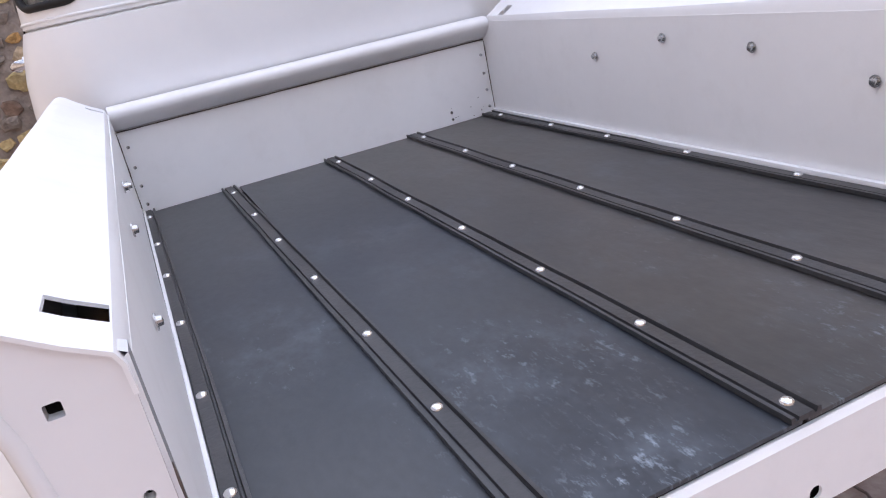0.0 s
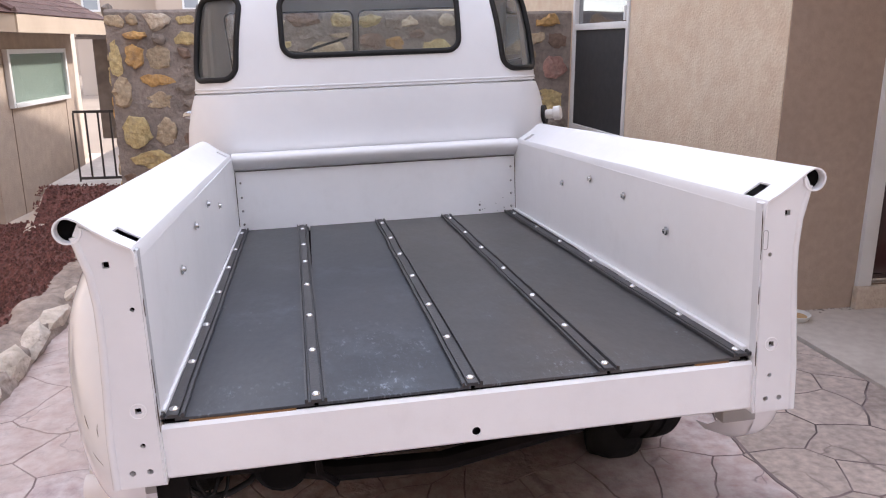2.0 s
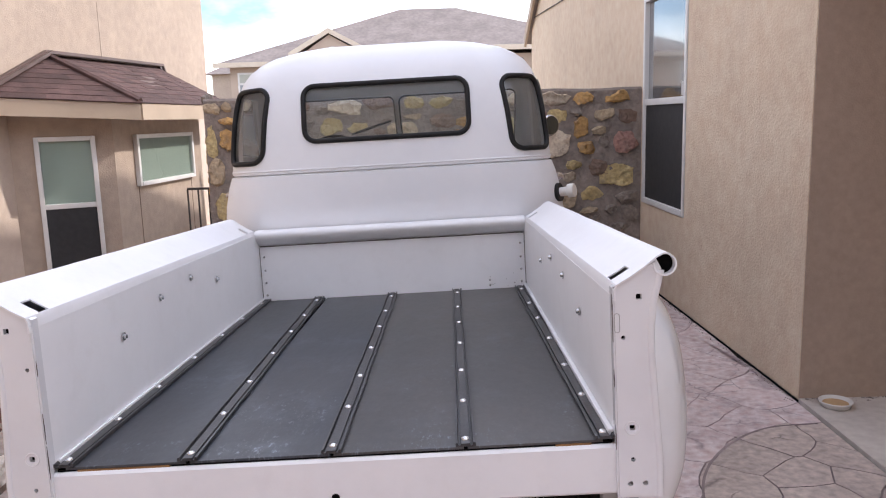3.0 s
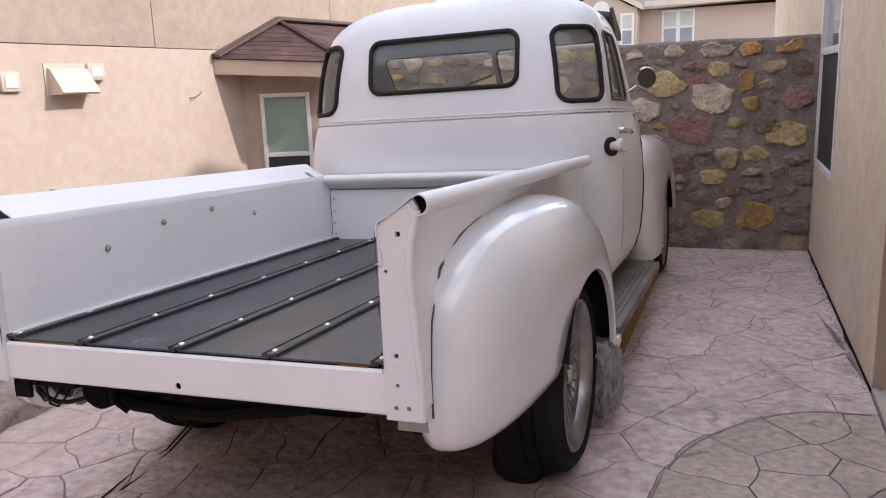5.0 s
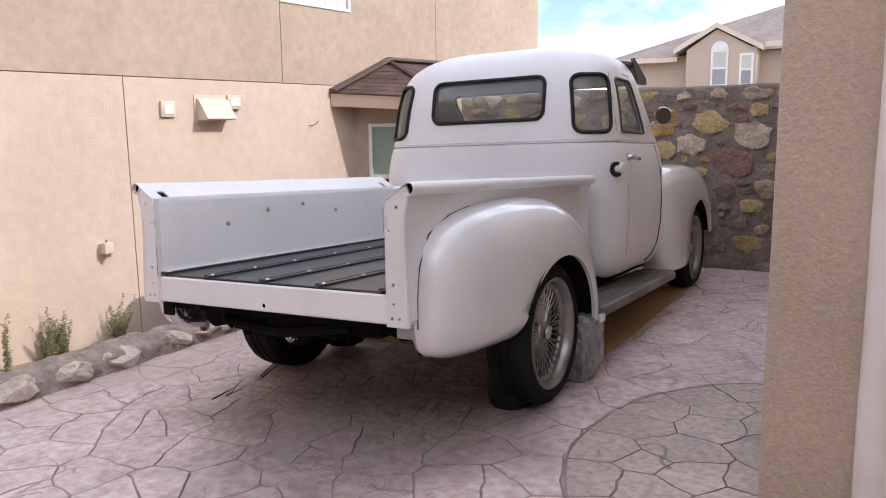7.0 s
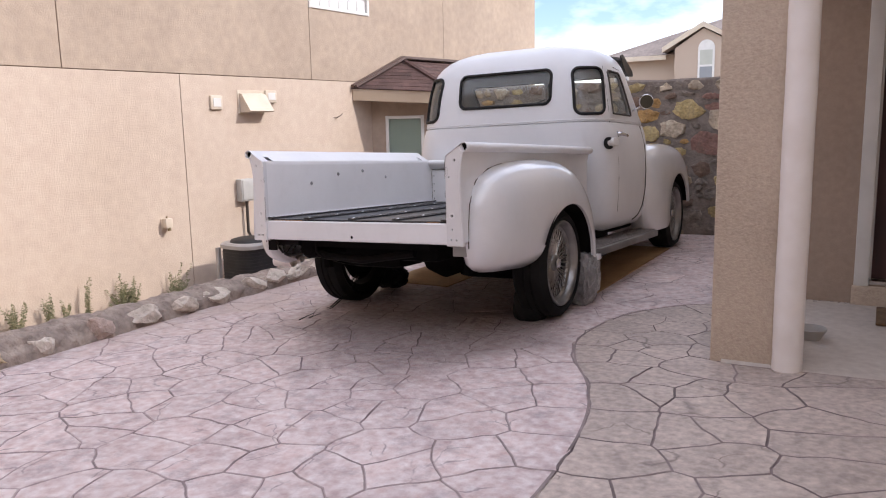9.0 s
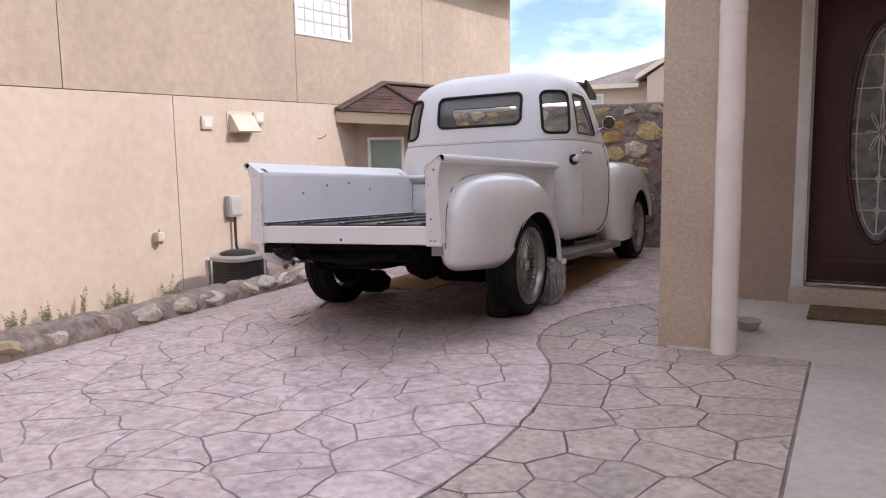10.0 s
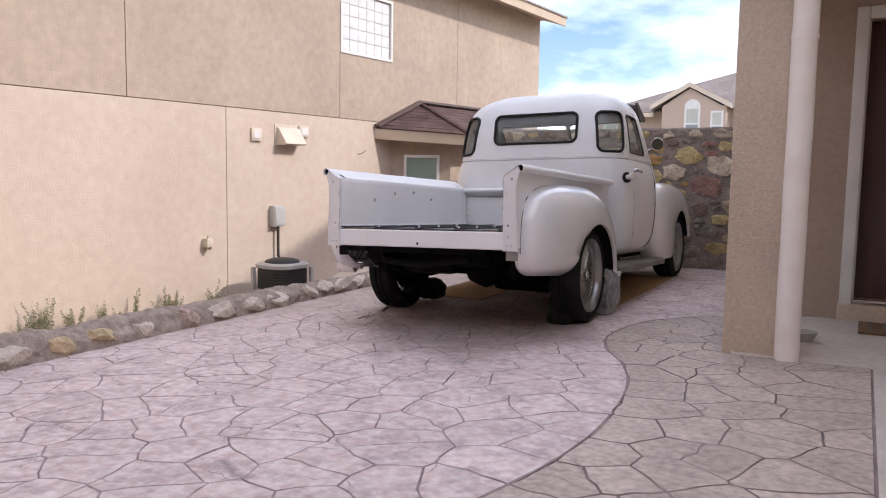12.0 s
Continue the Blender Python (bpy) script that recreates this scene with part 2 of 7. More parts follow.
BOARD = mat("running_board_paint", (0.22, 0.20, 0.19), (0.13, 0.12, 0.115), 5, 0.6, stretch=(3, 0.5, 1), bump=0.2, bump_scale=60, spots=(4, 0.35, (0.32, 0.29, 0.27)))
CARD = mat("brown_fibreboard", (0.50, 0.325, 0.17), (0.40, 0.255, 0.13), 3, 0.85, bump=0.15, bump_scale=70, fine=(30, 0.2))
PVC = mat("white_pipe", (0.86, 0.81, 0.78), (0.80, 0.74, 0.70), 6, 0.5)
STUCCO_N = mat("sunny_tan_stucco", (0.455, 0.366, 0.293), (0.40, 0.32, 0.256), 0.8, 0.92, bump=0.5, bump_scale=60, fine=(9, 0.2), spots=(1.3, 0.25, (0.42, 0.325, 0.245)))
STUCCO_H = mat("tan_stucco", (0.73, 0.59, 0.44), (0.665, 0.533, 0.395), 1.1, 0.92, bump=0.8, bump_scale=62, fine=(11, 0.28), spots=(1.7, 0.22, (0.48, 0.37, 0.29)), bump_depth=0.008)
STUCCO_D = mat("coarse_tan_stucco", (0.60, 0.492, 0.392), (0.53, 0.432, 0.342), 2.2, 0.94, bump=1.0, bump_scale=75, fine=(40, 0.3), spots=(5.0, 0.15, (0.42, 0.34, 0.265)), bump_depth=0.008)
# Smooth and brown, with the porch's shade darkening the colour further.
PLASTER_SHADED = mat("shaded_brown_plaster", (0.42, 0.325, 0.26), (0.375, 0.288, 0.23), 1.2, 0.9, bump=0.5, bump_scale=120, fine=(30, 0.15), bump_depth=0.004)
# Slightly paler lower panels; light bounced up from the yard is painted in.
STUCCO_BOUNCE = mat("pale_bounce_lit_stucco", (0.60, 0.497, 0.415), (0.545, 0.445, 0.365), 0.7, 0.92, bump=0.45, bump_scale=60, fine=(9, 0.16), spots=(1.0, 0.35, (0.50, 0.40, 0.315)))
SEAM = mat("seam_shadow_gap", (0.20, 0.14, 0.10), (0.16, 0.11, 0.08), 6, 0.95)
FASCIA = mat("painted_fascia", (0.50, 0.40, 0.30), (0.45, 0.355, 0.265), 3, 0.7, bump=0.08, bump_scale=40)
SHINGLE = mat("brown_shingle", (0.115, 0.066, 0.060), (0.075, 0.044, 0.041), 6, 0.9, bump=0.5, bump_scale=140, fine=(60, 0.5), vary=0.22)
FLASH = mat("brown_flashing", (0.10, 0.066, 0.058), (0.13, 0.085, 0.075), 5, 0.5)
GREYROOF = mat("grey_far_shingle", (0.28, 0.235, 0.215), (0.22, 0.185, 0.17), 1.2, 0.95, fine=(6, 0.3))
FARWALL = mat("far_house_stucco", (0.50, 0.40, 0.325), (0.46, 0.365, 0.295), 0.3, 0.95)
WHITEFRAME = mat("white_window_frame", (0.75, 0.74, 0.72), (0.68, 0.67, 0.65), 5, 0.45)
BLIND = mat("pale_green_blind", (0.52, 0.53, 0.47), (0.46, 0.475, 0.425), 2.0, 0.8)
SCREEN = mat("dark_insect_screen", (0.022, 0.023, 0.025), (0.030, 0.030, 0.032), 20, 0.7, fine=(300, 0.4))
GLASS = glass_mat("clear_glass", gloss=0.35)
CABGLASS = glass_mat("dusty_cab_glass", (0.92, 0.96, 0.95), 0.05, 1.0)
# The stronger haze stands in for sky reflected in the corner windows.
CORNERGLASS = glass_mat("reflection_hazed_corner_glass", (0.92, 0.96, 0.95), 0.13, 1.0)
# Colour lowered to stand for the dark view reflected in the mirror.
MIRRORGLASS = mat("darkened_mirror", (0.10, 0.105, 0.10), (0.075, 0.08, 0.08), 3, 0.2, metal=1.0)
BLOCKGLASS = mat("glass_block", (0.74, 0.73, 0.73), (0.62, 0.62, 0.63), 12, 0.45, bump=0.5, bump_scale=40, coat=0.2)
MORTAR = mat("grey_mortar", (0.30, 0.252, 0.22), (0.22, 0.185, 0.163), 5, 0.95, bump=0.8, bump_scale=35, fine=(26, 0.4), spots=(2.2, 0.5, (0.12, 0.10, 0.09)), bump_depth=0.02)
def wall_stone(name, c1, c2):
    return mat(name, c1, c2, 9, 0.9, bump=1.0, bump_scale=22, fine=(34, 0.55), bump_depth=0.03, vary=0.18, spots=(11, 0.55, (0.27, 0.225, 0.185)))


STONES = {"ochre": wall_stone("ochre_stone", (0.54, 0.435, 0.225), (0.45, 0.34, 0.165)), "orange": wall_stone("orange_stone", (0.52, 0.32, 0.125), (0.40, 0.235, 0.095)),
    "pale": wall_stone("pale_stone", (0.60, 0.51, 0.40), (0.49, 0.40, 0.30)), "red": wall_stone("red_stone", (0.32, 0.175, 0.145), (0.40, 0.235, 0.195)),
    "tan": wall_stone("tan_stone", (0.47, 0.375, 0.26), (0.375, 0.29, 0.195)), "grey": wall_stone("grey_stone", (0.29, 0.245, 0.21), (0.21, 0.175, 0.15)), "brown": wall_stone("brown_stone", (0.24, 0.16, 0.12), (0.19, 0.13, 0.10))}
KERBMORTAR = mat("tan_kerb_mortar", (0.42, 0.34, 0.285), (0.30, 0.24, 0.205), 8, 0.95, bump=1.0, bump_scale=17, fine=(20, 0.5), spots=(4.5, 0.4, (0.17, 0.135, 0.125)), bump_depth=0.05)
KERBSTONE = ramp_by_random(mat("kerb_stone", (1.08, 1.06, 1.04), (0.78, 0.75, 0.70), 16, 0.92, bump=1.0, bump_scale=34, fine=(50, 0.8), spots=(12, 0.35, (0.6, 0.55, 0.5)), bump_depth=0.035),
    [(0.0, (0.74, 0.66, 0.58)), (0.3, (0.66, 0.52, 0.34)), (0.42, (0.76, 0.69, 0.62)), (0.8, (0.58, 0.46, 0.41)), (0.88, (0.72, 0.64, 0.57))])
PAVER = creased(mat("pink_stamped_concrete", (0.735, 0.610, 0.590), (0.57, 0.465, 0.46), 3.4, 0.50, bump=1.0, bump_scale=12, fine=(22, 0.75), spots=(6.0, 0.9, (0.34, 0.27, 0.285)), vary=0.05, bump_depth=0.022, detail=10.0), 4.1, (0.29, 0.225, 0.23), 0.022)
PAVER_B = creased(mat("brown_stamped_concrete", (0.53, 0.44, 0.39), (0.42, 0.347, 0.307), 2.6, 0.65, bump=0.7, bump_scale=12, fine=(30, 0.6), spots=(3.0, 0.5, (0.26, 0.21, 0.185)), vary=0.08, bump_depth=0.02), 2.6, (0.22, 0.175, 0.155), 0.018)


def stain_shade_patch(m, centre, size, colour, amount):
    """A ragged patch mixed into the concrete's colour, for stains and painted shade."""
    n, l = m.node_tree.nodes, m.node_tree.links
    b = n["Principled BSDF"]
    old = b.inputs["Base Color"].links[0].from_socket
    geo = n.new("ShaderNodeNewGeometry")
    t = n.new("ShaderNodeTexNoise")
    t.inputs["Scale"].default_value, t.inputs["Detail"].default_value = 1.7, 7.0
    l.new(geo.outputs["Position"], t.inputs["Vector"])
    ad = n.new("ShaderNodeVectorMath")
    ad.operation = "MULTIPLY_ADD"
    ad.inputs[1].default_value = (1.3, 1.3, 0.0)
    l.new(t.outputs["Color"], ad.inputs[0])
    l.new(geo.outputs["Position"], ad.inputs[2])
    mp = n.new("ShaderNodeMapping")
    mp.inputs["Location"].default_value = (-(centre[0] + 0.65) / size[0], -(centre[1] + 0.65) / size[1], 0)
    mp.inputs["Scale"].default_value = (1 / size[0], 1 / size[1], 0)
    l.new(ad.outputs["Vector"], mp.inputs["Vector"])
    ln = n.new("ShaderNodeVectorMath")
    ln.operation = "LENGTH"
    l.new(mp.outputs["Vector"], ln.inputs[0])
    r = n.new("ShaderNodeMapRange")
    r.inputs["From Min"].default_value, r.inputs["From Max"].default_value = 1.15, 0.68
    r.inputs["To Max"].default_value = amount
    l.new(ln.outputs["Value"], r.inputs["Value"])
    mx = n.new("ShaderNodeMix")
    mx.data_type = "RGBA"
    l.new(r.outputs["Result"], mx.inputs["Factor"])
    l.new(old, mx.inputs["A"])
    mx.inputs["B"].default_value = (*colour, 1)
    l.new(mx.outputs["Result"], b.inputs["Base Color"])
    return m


JOINT = mat("dark_joint", (0.155, 0.12, 0.118), (0.36, 0.288, 0.28), 2.6, 0.9, bump=0.4, bump_scale=60)
JOINT_EDGE = mat("worn_joint_edge", (0.30, 0.237, 0.237), (0.58, 0.47, 0.46), 5.0, 0.85, bump=0.6, bump_scale=40, fine=(22, 0.5))
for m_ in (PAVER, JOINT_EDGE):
    # Oil stain, with the truck's shade behind its tail painted in too.
    stain_shade_patch(m_, (0.30, 0.35), (0.80, 0.95), (0.13, 0.10, 0.09), 0.5)
    stain_shade_patch(m_, (-1.50, 1.9), (0.42, 2.9), (0.55, 0.43, 0.36), 0.5)
CONCRETE = mat("porch_concrete", (0.56, 0.50, 0.45), (0.49, 0.435, 0.39), 1.8, 0.85, bump=0.25, bump_scale=60, fine=(20, 0.25), spots=(1.6, 0.3, (0.42, 0.365, 0.32)))
SOIL = mat("dry_soil", (0.70, 0.60, 0.50), (0.62, 0.52, 0.43), 3, 0.95, bump=0.8, bump_scale=40)
GRAVEL = mat("red_lava_gravel", (0.21, 0.085, 0.068), (0.13, 0.052, 0.044), 20, 0.95, bump=1.0, bump_scale=45, fine=(50, 0.6), vary=0.35, bump_depth=0.03)
LEAF = mat("weed_leaf", (0.20, 0.21, 0.115), (0.33, 0.32, 0.20), 12, 0.7, vary=0.25)
STEM = mat("weed_stem", (0.24, 0.25, 0.13), (0.30, 0.27, 0.17), 12, 0.8)
IRON = mat("black_iron", (0.03, 0.025, 0.023), (0.05, 0.038, 0.032), 14, 0.6)
DOORWOOD = mat("dark_mahogany_door", (0.058, 0.017, 0.018), (0.038, 0.011, 0.012), 4, 0.32, stretch=(5, 5, 0.5), coat=0.25, bump=0.06, bump_scale=70)
DOORGLASS = mat("leaded_door_glass", (0.10, 0.104, 0.108), (0.24, 0.25, 0.255), 14, 0.12, bump=0.35, bump_scale=30, coat=0.2, spec=0.5)
LEAD = mat("silver_came", (0.72, 0.71, 0.69), (0.62, 0.61, 0.59), 9, 0.4, metal=0.3)
PLASTIC = mat("grey_wrapping_film", (0.16, 0.155, 0.155), (0.34, 0.33, 0.33), 9, 0.28, coat=0.5, bump=0.8, bump_scale=26, bump_depth=0.03)
BLACKPLASTIC = mat("black_plastic_film", (0.008, 0.008, 0.009), (0.014, 0.014, 0.015), 9, 0.55, spec=0.2, bump=0.3, bump_scale=12, bump_depth=0.02)
ACBODY = mat("ac_dark_grille", (0.02, 0.02, 0.022), (0.03, 0.03, 0.03), 9, 0.6)
ACTRIM = mat("ac_grey_trim", (0.46, 0.44, 0.42), (0.38, 0.36, 0.345), 7, 0.5)
BOXGREY = mat("grey_electric_box", (0.5, 0.5, 0.49), (0.42, 0.42, 0.41), 6, 0.45)
VENTWHITE = mat("cream_vent_metal", (0.66, 0.58, 0.48), (0.58, 0.50, 0.41), 6, 0.5)
BRASS = mat("old_brass", (0.30, 0.23, 0.13), (0.2, 0.16, 0.1), 12, 0.5, metal=0.7)
CERAMIC = mat("white_ceramic", (0.72, 0.70, 0.67), (0.62, 0.60, 0.57), 8, 0.3)
MAT_FIBRE = mat("brown_door_mat", (0.20, 0.125, 0.065), (0.13, 0.08, 0.045), 12, 0.95, bump=0.8, bump_scale=90, fine=(80, 0.5))
CANVAS = mat("dark_visor_paint", (0.10, 0.09, 0.085), (0.07, 0.065, 0.06), 8, 0.6)
JUNK = mat("weathered_wood", (0.25, 0.21, 0.18), (0.17, 0.14, 0.12), 6, 0.9, vary=0.2)
FARFASCIA = mat("cream_fascia", (0.66, 0.57, 0.46), (0.6, 0.51, 0.41), 2, 0.7)
FARPANE = mat("far_window_pane", (0.24, 0.26, 0.28), (0.34, 0.36, 0.38), 0.6, 0.2)
FARGROUND = mat("far_desert_ground", (0.36, 0.28, 0.21), (0.29, 0.225, 0.17), 0.2, 0.95)


# ---- building helpers ----
def mesh_of(bm, name, smooth=None):
    bmesh.ops.recalc_face_normals(bm, faces=bm.faces)
    me = bpy.data.meshes.new(name)
    bm.to_mesh(me)
    bm.free()
    if smooth is not None:
        me.shade_smooth()
        me.set_sharp_from_angle(angle=radians(smooth))
    return me


def part(name, bm, material, parent=None, label="", smooth=None):
    ob = new(name, mesh_of(bm, name, smooth))
    ob.data.materials.append(material)
    if parent is not None:
        ob.parent = parent
    if label:
        tagged(ob, label)
    return ob


def empty(name, m, label, category, group="", kind=""):
    ob = new(name)
    ob.empty_display_size = 0.2
    ob.matrix_world = m
    return tagged(ob, label, category, group, kind)


def box(bm, x0, x1, y0, y1, z0, z1, bevel=0.0, m=None):
    geom = bmesh.ops.create_cube(bm, size=1.0, matrix=Matrix.Translation(((x0 + x1) / 2, (y0 + y1) / 2, (z0 + z1) / 2)) @ Matrix.Diagonal((abs(x1 - x0), abs(y1 - y0), abs(z1 - z0), 1)))
    vs = geom["verts"]
    if bevel:
        es = list({e for v in vs for e in v.link_edges})
        got = bmesh.ops.bevel(bm, geom=es, offset=bevel, segments=2, affect="EDGES", profile=0.6)
        vs = list({v for f in got["faces"] for v in f.verts} | {v for v in vs if v.is_valid})
    if m is not None:
        bmesh.ops.transform(bm, matrix=m, verts=vs)
    return bm


def boxes(*rows, bevel=0.0):
    bm = bmesh.new()
    for r in rows:
        box(bm, *r, bevel=bevel)
    return bm


def loft(bm, rings, closed=True, cap=True):
    vs = [[bm.verts.new(p) for p in ring] for ring in rings]
    for a, b in zip(vs, vs[1:]):
        k = len(a)
        for i in range(k if closed else k - 1):
            j = (i + 1) % k
            bm.faces.new((a[i], a[j], b[j], b[i]))
    if cap and closed:
        bm.faces.new(vs[0][::-1])
        bm.faces.new(vs[-1])
    return bm


def tube(bm, pts, r, seg=10, cap=True):
    """A round bar along a line of points."""
    pts = [Vector(p) for p in pts]
    rings = []
    side = None
    for i, p in enumerate(pts):
        d = (pts[min(i + 1, len(pts) - 1)] - pts[max(i - 1, 0)]).normalized()
        if side is None:
            side = d.orthogonal().normalized()
        side = (side - d * side.dot(d)).normalized()
        up = d.cross(side)
        rr = r[i] if isinstance(r, (list, tuple)) else r
        rings.append([p + (side * math.cos(a) + up * math.sin(a)) * rr for a in [2 * math.pi * k / seg for k in range(seg)]])
    return loft(bm, rings, True, cap)


def loop_tube(bm, pts, r, seg=8):
    pts = [Vector(p) for p in pts]
    k = len(pts)
    cen = sum(pts, Vector()) / k
    rings = []
    for i, p in enumerate(pts):
        d = (pts[(i + 1) % k] - pts[i - 1]).normalized()
        out = (p - cen)
        out = (out - d * out.dot(d)).normalized()
        up = d.cross(out)
        rings.append([p + (out * math.cos(a) + up * math.sin(a)) * r for a in [2 * math.pi * q / seg for q in range(seg)]])
    vs = [[bm.verts.new(p) for p in ring] for ring in rings]
    for i in range(k):
        a, b = vs[i], vs[(i + 1) % k]
        for q in range(seg):
            bm.faces.new((a[q], a[(q + 1) % seg], b[(q + 1) % seg], b[q]))
    return bm


def lathe(bm, prof, axis="x", centre=(0, 0, 0), seg=48, closed=False):
    """Turns a line of (along, radius) about an axis."""
    c = Vector(centre)
    rings = []
    for k in range(seg):
        a = 2 * math.pi * k / seg
        ring = []
        for d, r in prof:
            v = {"x": (d, r * math.cos(a), r * math.sin(a)), "y": (r * math.cos(a), d, r * math.sin(a)), "z": (r * math.cos(a), r * math.sin(a), d)}[axis]
            ring.append(c + Vector(v))
        rings.append(ring)
    vs = [[bm.verts.new(p) for p in ring] for ring in rings]
    k = len(prof)
    for i in range(seg):
        a, b = vs[i], vs[(i + 1) % seg]
        for q in range(k if closed else k - 1):
            bm.faces.new((a[q], a[(q + 1) % k], b[(q + 1) % k], b[q]))
    bmesh.ops.remove_doubles(bm, verts=bm.verts, dist=1e-5)
    return bm


def ribbon(bm, prof, y0, y1, thick, steps=1, warp=None):
    """A bent sheet: a line of (x, z) with a thickness, drawn out along y."""
    pr = [Vector((x, z)) for x, z in prof]
    off = []
    for i, p in enumerate(pr):
        d = (pr[min(i + 1, len(pr) - 1)] - pr[max(i - 1, 0)]).normalized()
        off.append(p + Vector((-d.y, d.x)) * thick)
    ring = pr + off[::-1]
    rings = []
    for s in range(steps + 1):
        y = y0 + (y1 - y0) * s / steps
        rings.append([(warp(p.x, y, p.y) if warp else (p.x, y, p.y)) for p in ring])
    return loft(bm, rings)


def prism(bm, poly, axis, a, b):
    """A polygon drawn out along an axis."""
    def at(p, d):
        return {"x": (d, p[0], p[1]), "y": (p[0], d, p[1]), "z": (p[0], p[1], d)}[axis]
    return loft(bm, [[at(p, a) for p in poly], [at(p, b) for p in poly]])


def rounded(w, h, r, seg=6):
    """A rectangle of half sizes w, h with round corners, as a line of points."""
    pts = []
    for cx, cy, a0 in ((w - r, h - r, 0), (-w + r, h - r, 90), (-w + r, -h + r, 180), (w - r, -h + r, 270)):
        for k in range(seg + 1):
            a = radians(a0 + 90 * k / seg)
            pts.append((cx + r * math.cos(a), cy + r * math.sin(a)))
    return pts


def carve(bm, cutters, smooth_mat=0):
    """Takes solids away from a solid."""
    bmesh.ops.recalc_face_normals(bm, faces=bm.faces)
    me = bpy.data.meshes.new("carved")
    bm.to_mesh(me)
    bm.free()
    ob = new("carved", me)
    tools = []
    for c in cutters:
        bmesh.ops.recalc_face_normals(c, faces=c.faces)
        cm = bpy.data.meshes.new("tool")
        c.to_mesh(cm)
        c.free()
        t = new("tool", cm)
        tools.append(t)
        md = ob.modifiers.new("cut", "BOOLEAN")
        md.operation, md.solver, md.object = "DIFFERENCE", "EXACT", t
    dg = bpy.context.evaluated_depsgraph_get()
    dg.update()
    out = bmesh.new()
    out.from_mesh(ob.evaluated_get(dg).to_mesh())
    ob.evaluated_get(dg).to_mesh_clear()
    for o in (ob, *tools):
        d = o.data
        bpy.data.objects.remove(o)
        bpy.data.meshes.remove(d)
    return out


def flip_copy(bm):
    """The same solid on the other side of x = 0."""
    out = bm.copy()
    bmesh.ops.transform(out, matrix=Matrix.Diagonal((-1, 1, 1, 1)), verts=out.verts)
    bmesh.ops.reverse_faces(out, faces=out.faces)
    return out


def ground_z(x, y):
    return 0.009 + 0.0185 * x


def cells(sites, box2, near=16):
    """The polygon round each site that is closer to it than to any other, inside a rectangle."""
    pts = np.array(sites)
    out = []
    for i, p in enumerate(pts):
        d = np.hypot(*(pts - p).T)
        order = np.argsort(d)[1:near + 1]
        poly = [np.array(q, float) for q in ((box2[0], box2[2]), (box2[1], box2[2]), (box2[1], box2[3]), (box2[0], box2[3]))]
        for j in order:
            nrm = pts[j] - p
            mid = (pts[j] + p) / 2
            nxt = []
            for a, b in zip(poly, poly[1:] + poly[:1]):
                da, db = (a - mid) @ nrm, (b - mid) @ nrm
                if da <= 0:
                    nxt.append(a)
                if da * db < 0:
                    nxt.append(a + (b - a) * da / (da - db))
            poly = nxt
            if not poly:
                break
        out.append(poly)
    return out


def shrink(poly, d):
    """A polygon pulled in from its edges; None where nothing is left."""
    k = len(poly)
    c = sum(poly) / k
    out = []
    for i in range(k):
        a, b, e = poly[i - 1], poly[i], poly[(i + 1) % k]
        u, v = b - a, e - b
        lu, lv = np.hypot(*u), np.hypot(*v)
        if lu < 1e-6 or lv < 1e-6:
            continue
        n1, n2 = np.array((-u[1], u[0])) / lu, np.array((-v[1], v[0])) / lv
        h = n1 + n2
        s = h @ n1
        if s < 0.25:
            s = 0.25
        q = b + h * d / s
        if (q - c) @ (b - c) <= 0:
            return None
        out.append(q)
    return out if len(out) > 2 else None


def split_edges(poly, step):
    out = []
    for a, b in zip(poly, poly[1:] + poly[:1]):
        k = max(1, int(np.hypot(*(b - a)) / step))
        out += [a + (b - a) * q / k for q in range(k)]
    return out


# ---- ground ----
def sheet(x0, x1, y0, y1, nx, ny, height):
    bm = bmesh.new()
    vs = [[bm.verts.new((x0 + (x1 - x0) * i / nx, y0 + (y1 - y0) * j / ny, 0)) for i in range(nx + 1)] for j in range(ny + 1)]
    for row in vs:
        for v in row:
            v.co.z = height(v.co.x, v.co.y)
    for j in range(ny):
        for i in range(nx):
            bm.faces.new((vs[j][i], vs[j][i + 1], vs[j + 1][i + 1], vs[j + 1][i]))
    return bm


def far_height(x, y):
    return -0.75 if abs(x) < 100 and abs(y) < 100 else -1.2


ground = tagged(part("ground", sheet(-400, 400, -400, 400, 40, 40, far_height), FARGROUND), "pale dry desert ground reaching the horizon", "ground", kind="structure")

drive_sheet = sheet(-1.75, 2.74, -9.0, 5.3, 22, 70, lambda x, y: ground_z(x, y) - 0.0045 - (0.15 if x > 1.99 and y > 0.42 else 0))
driveway = tagged(part("driveway", drive_sheet, JOINT), "pinkish stamped concrete driveway with flagstone pattern and dark joints", "driveway", kind="structure")



def ease(v):
    v = min(1.0, max(0.0, v))
    return v * v * (3 - 2 * v)


def yard_z(x, y):
    """The neighbour's lower ground: a bank that falls away behind the kerb, shallower towards the gate."""
    top = 0.015 + 0.02 * ease((y - 1.3) / 1.6)
    low = -0.83 + 0.54 * ease((y - 3.6) / 2.0)
    z = top + (low - top) * ease((-1.88 - x) / (1.0 + 0.4 * ease((y - 2) / 2)))
    return z + (0.07 - z) * ease((y - 5.9) / 0.6) * (x > -2.9) + 0.015 * noise.noise(Vector((x * 2, y * 2, 0)))


yard_bm = sheet(-12.0, -1.82, -9.0, 12.0, 90, 60, lambda x, y: yard_z(x, y))
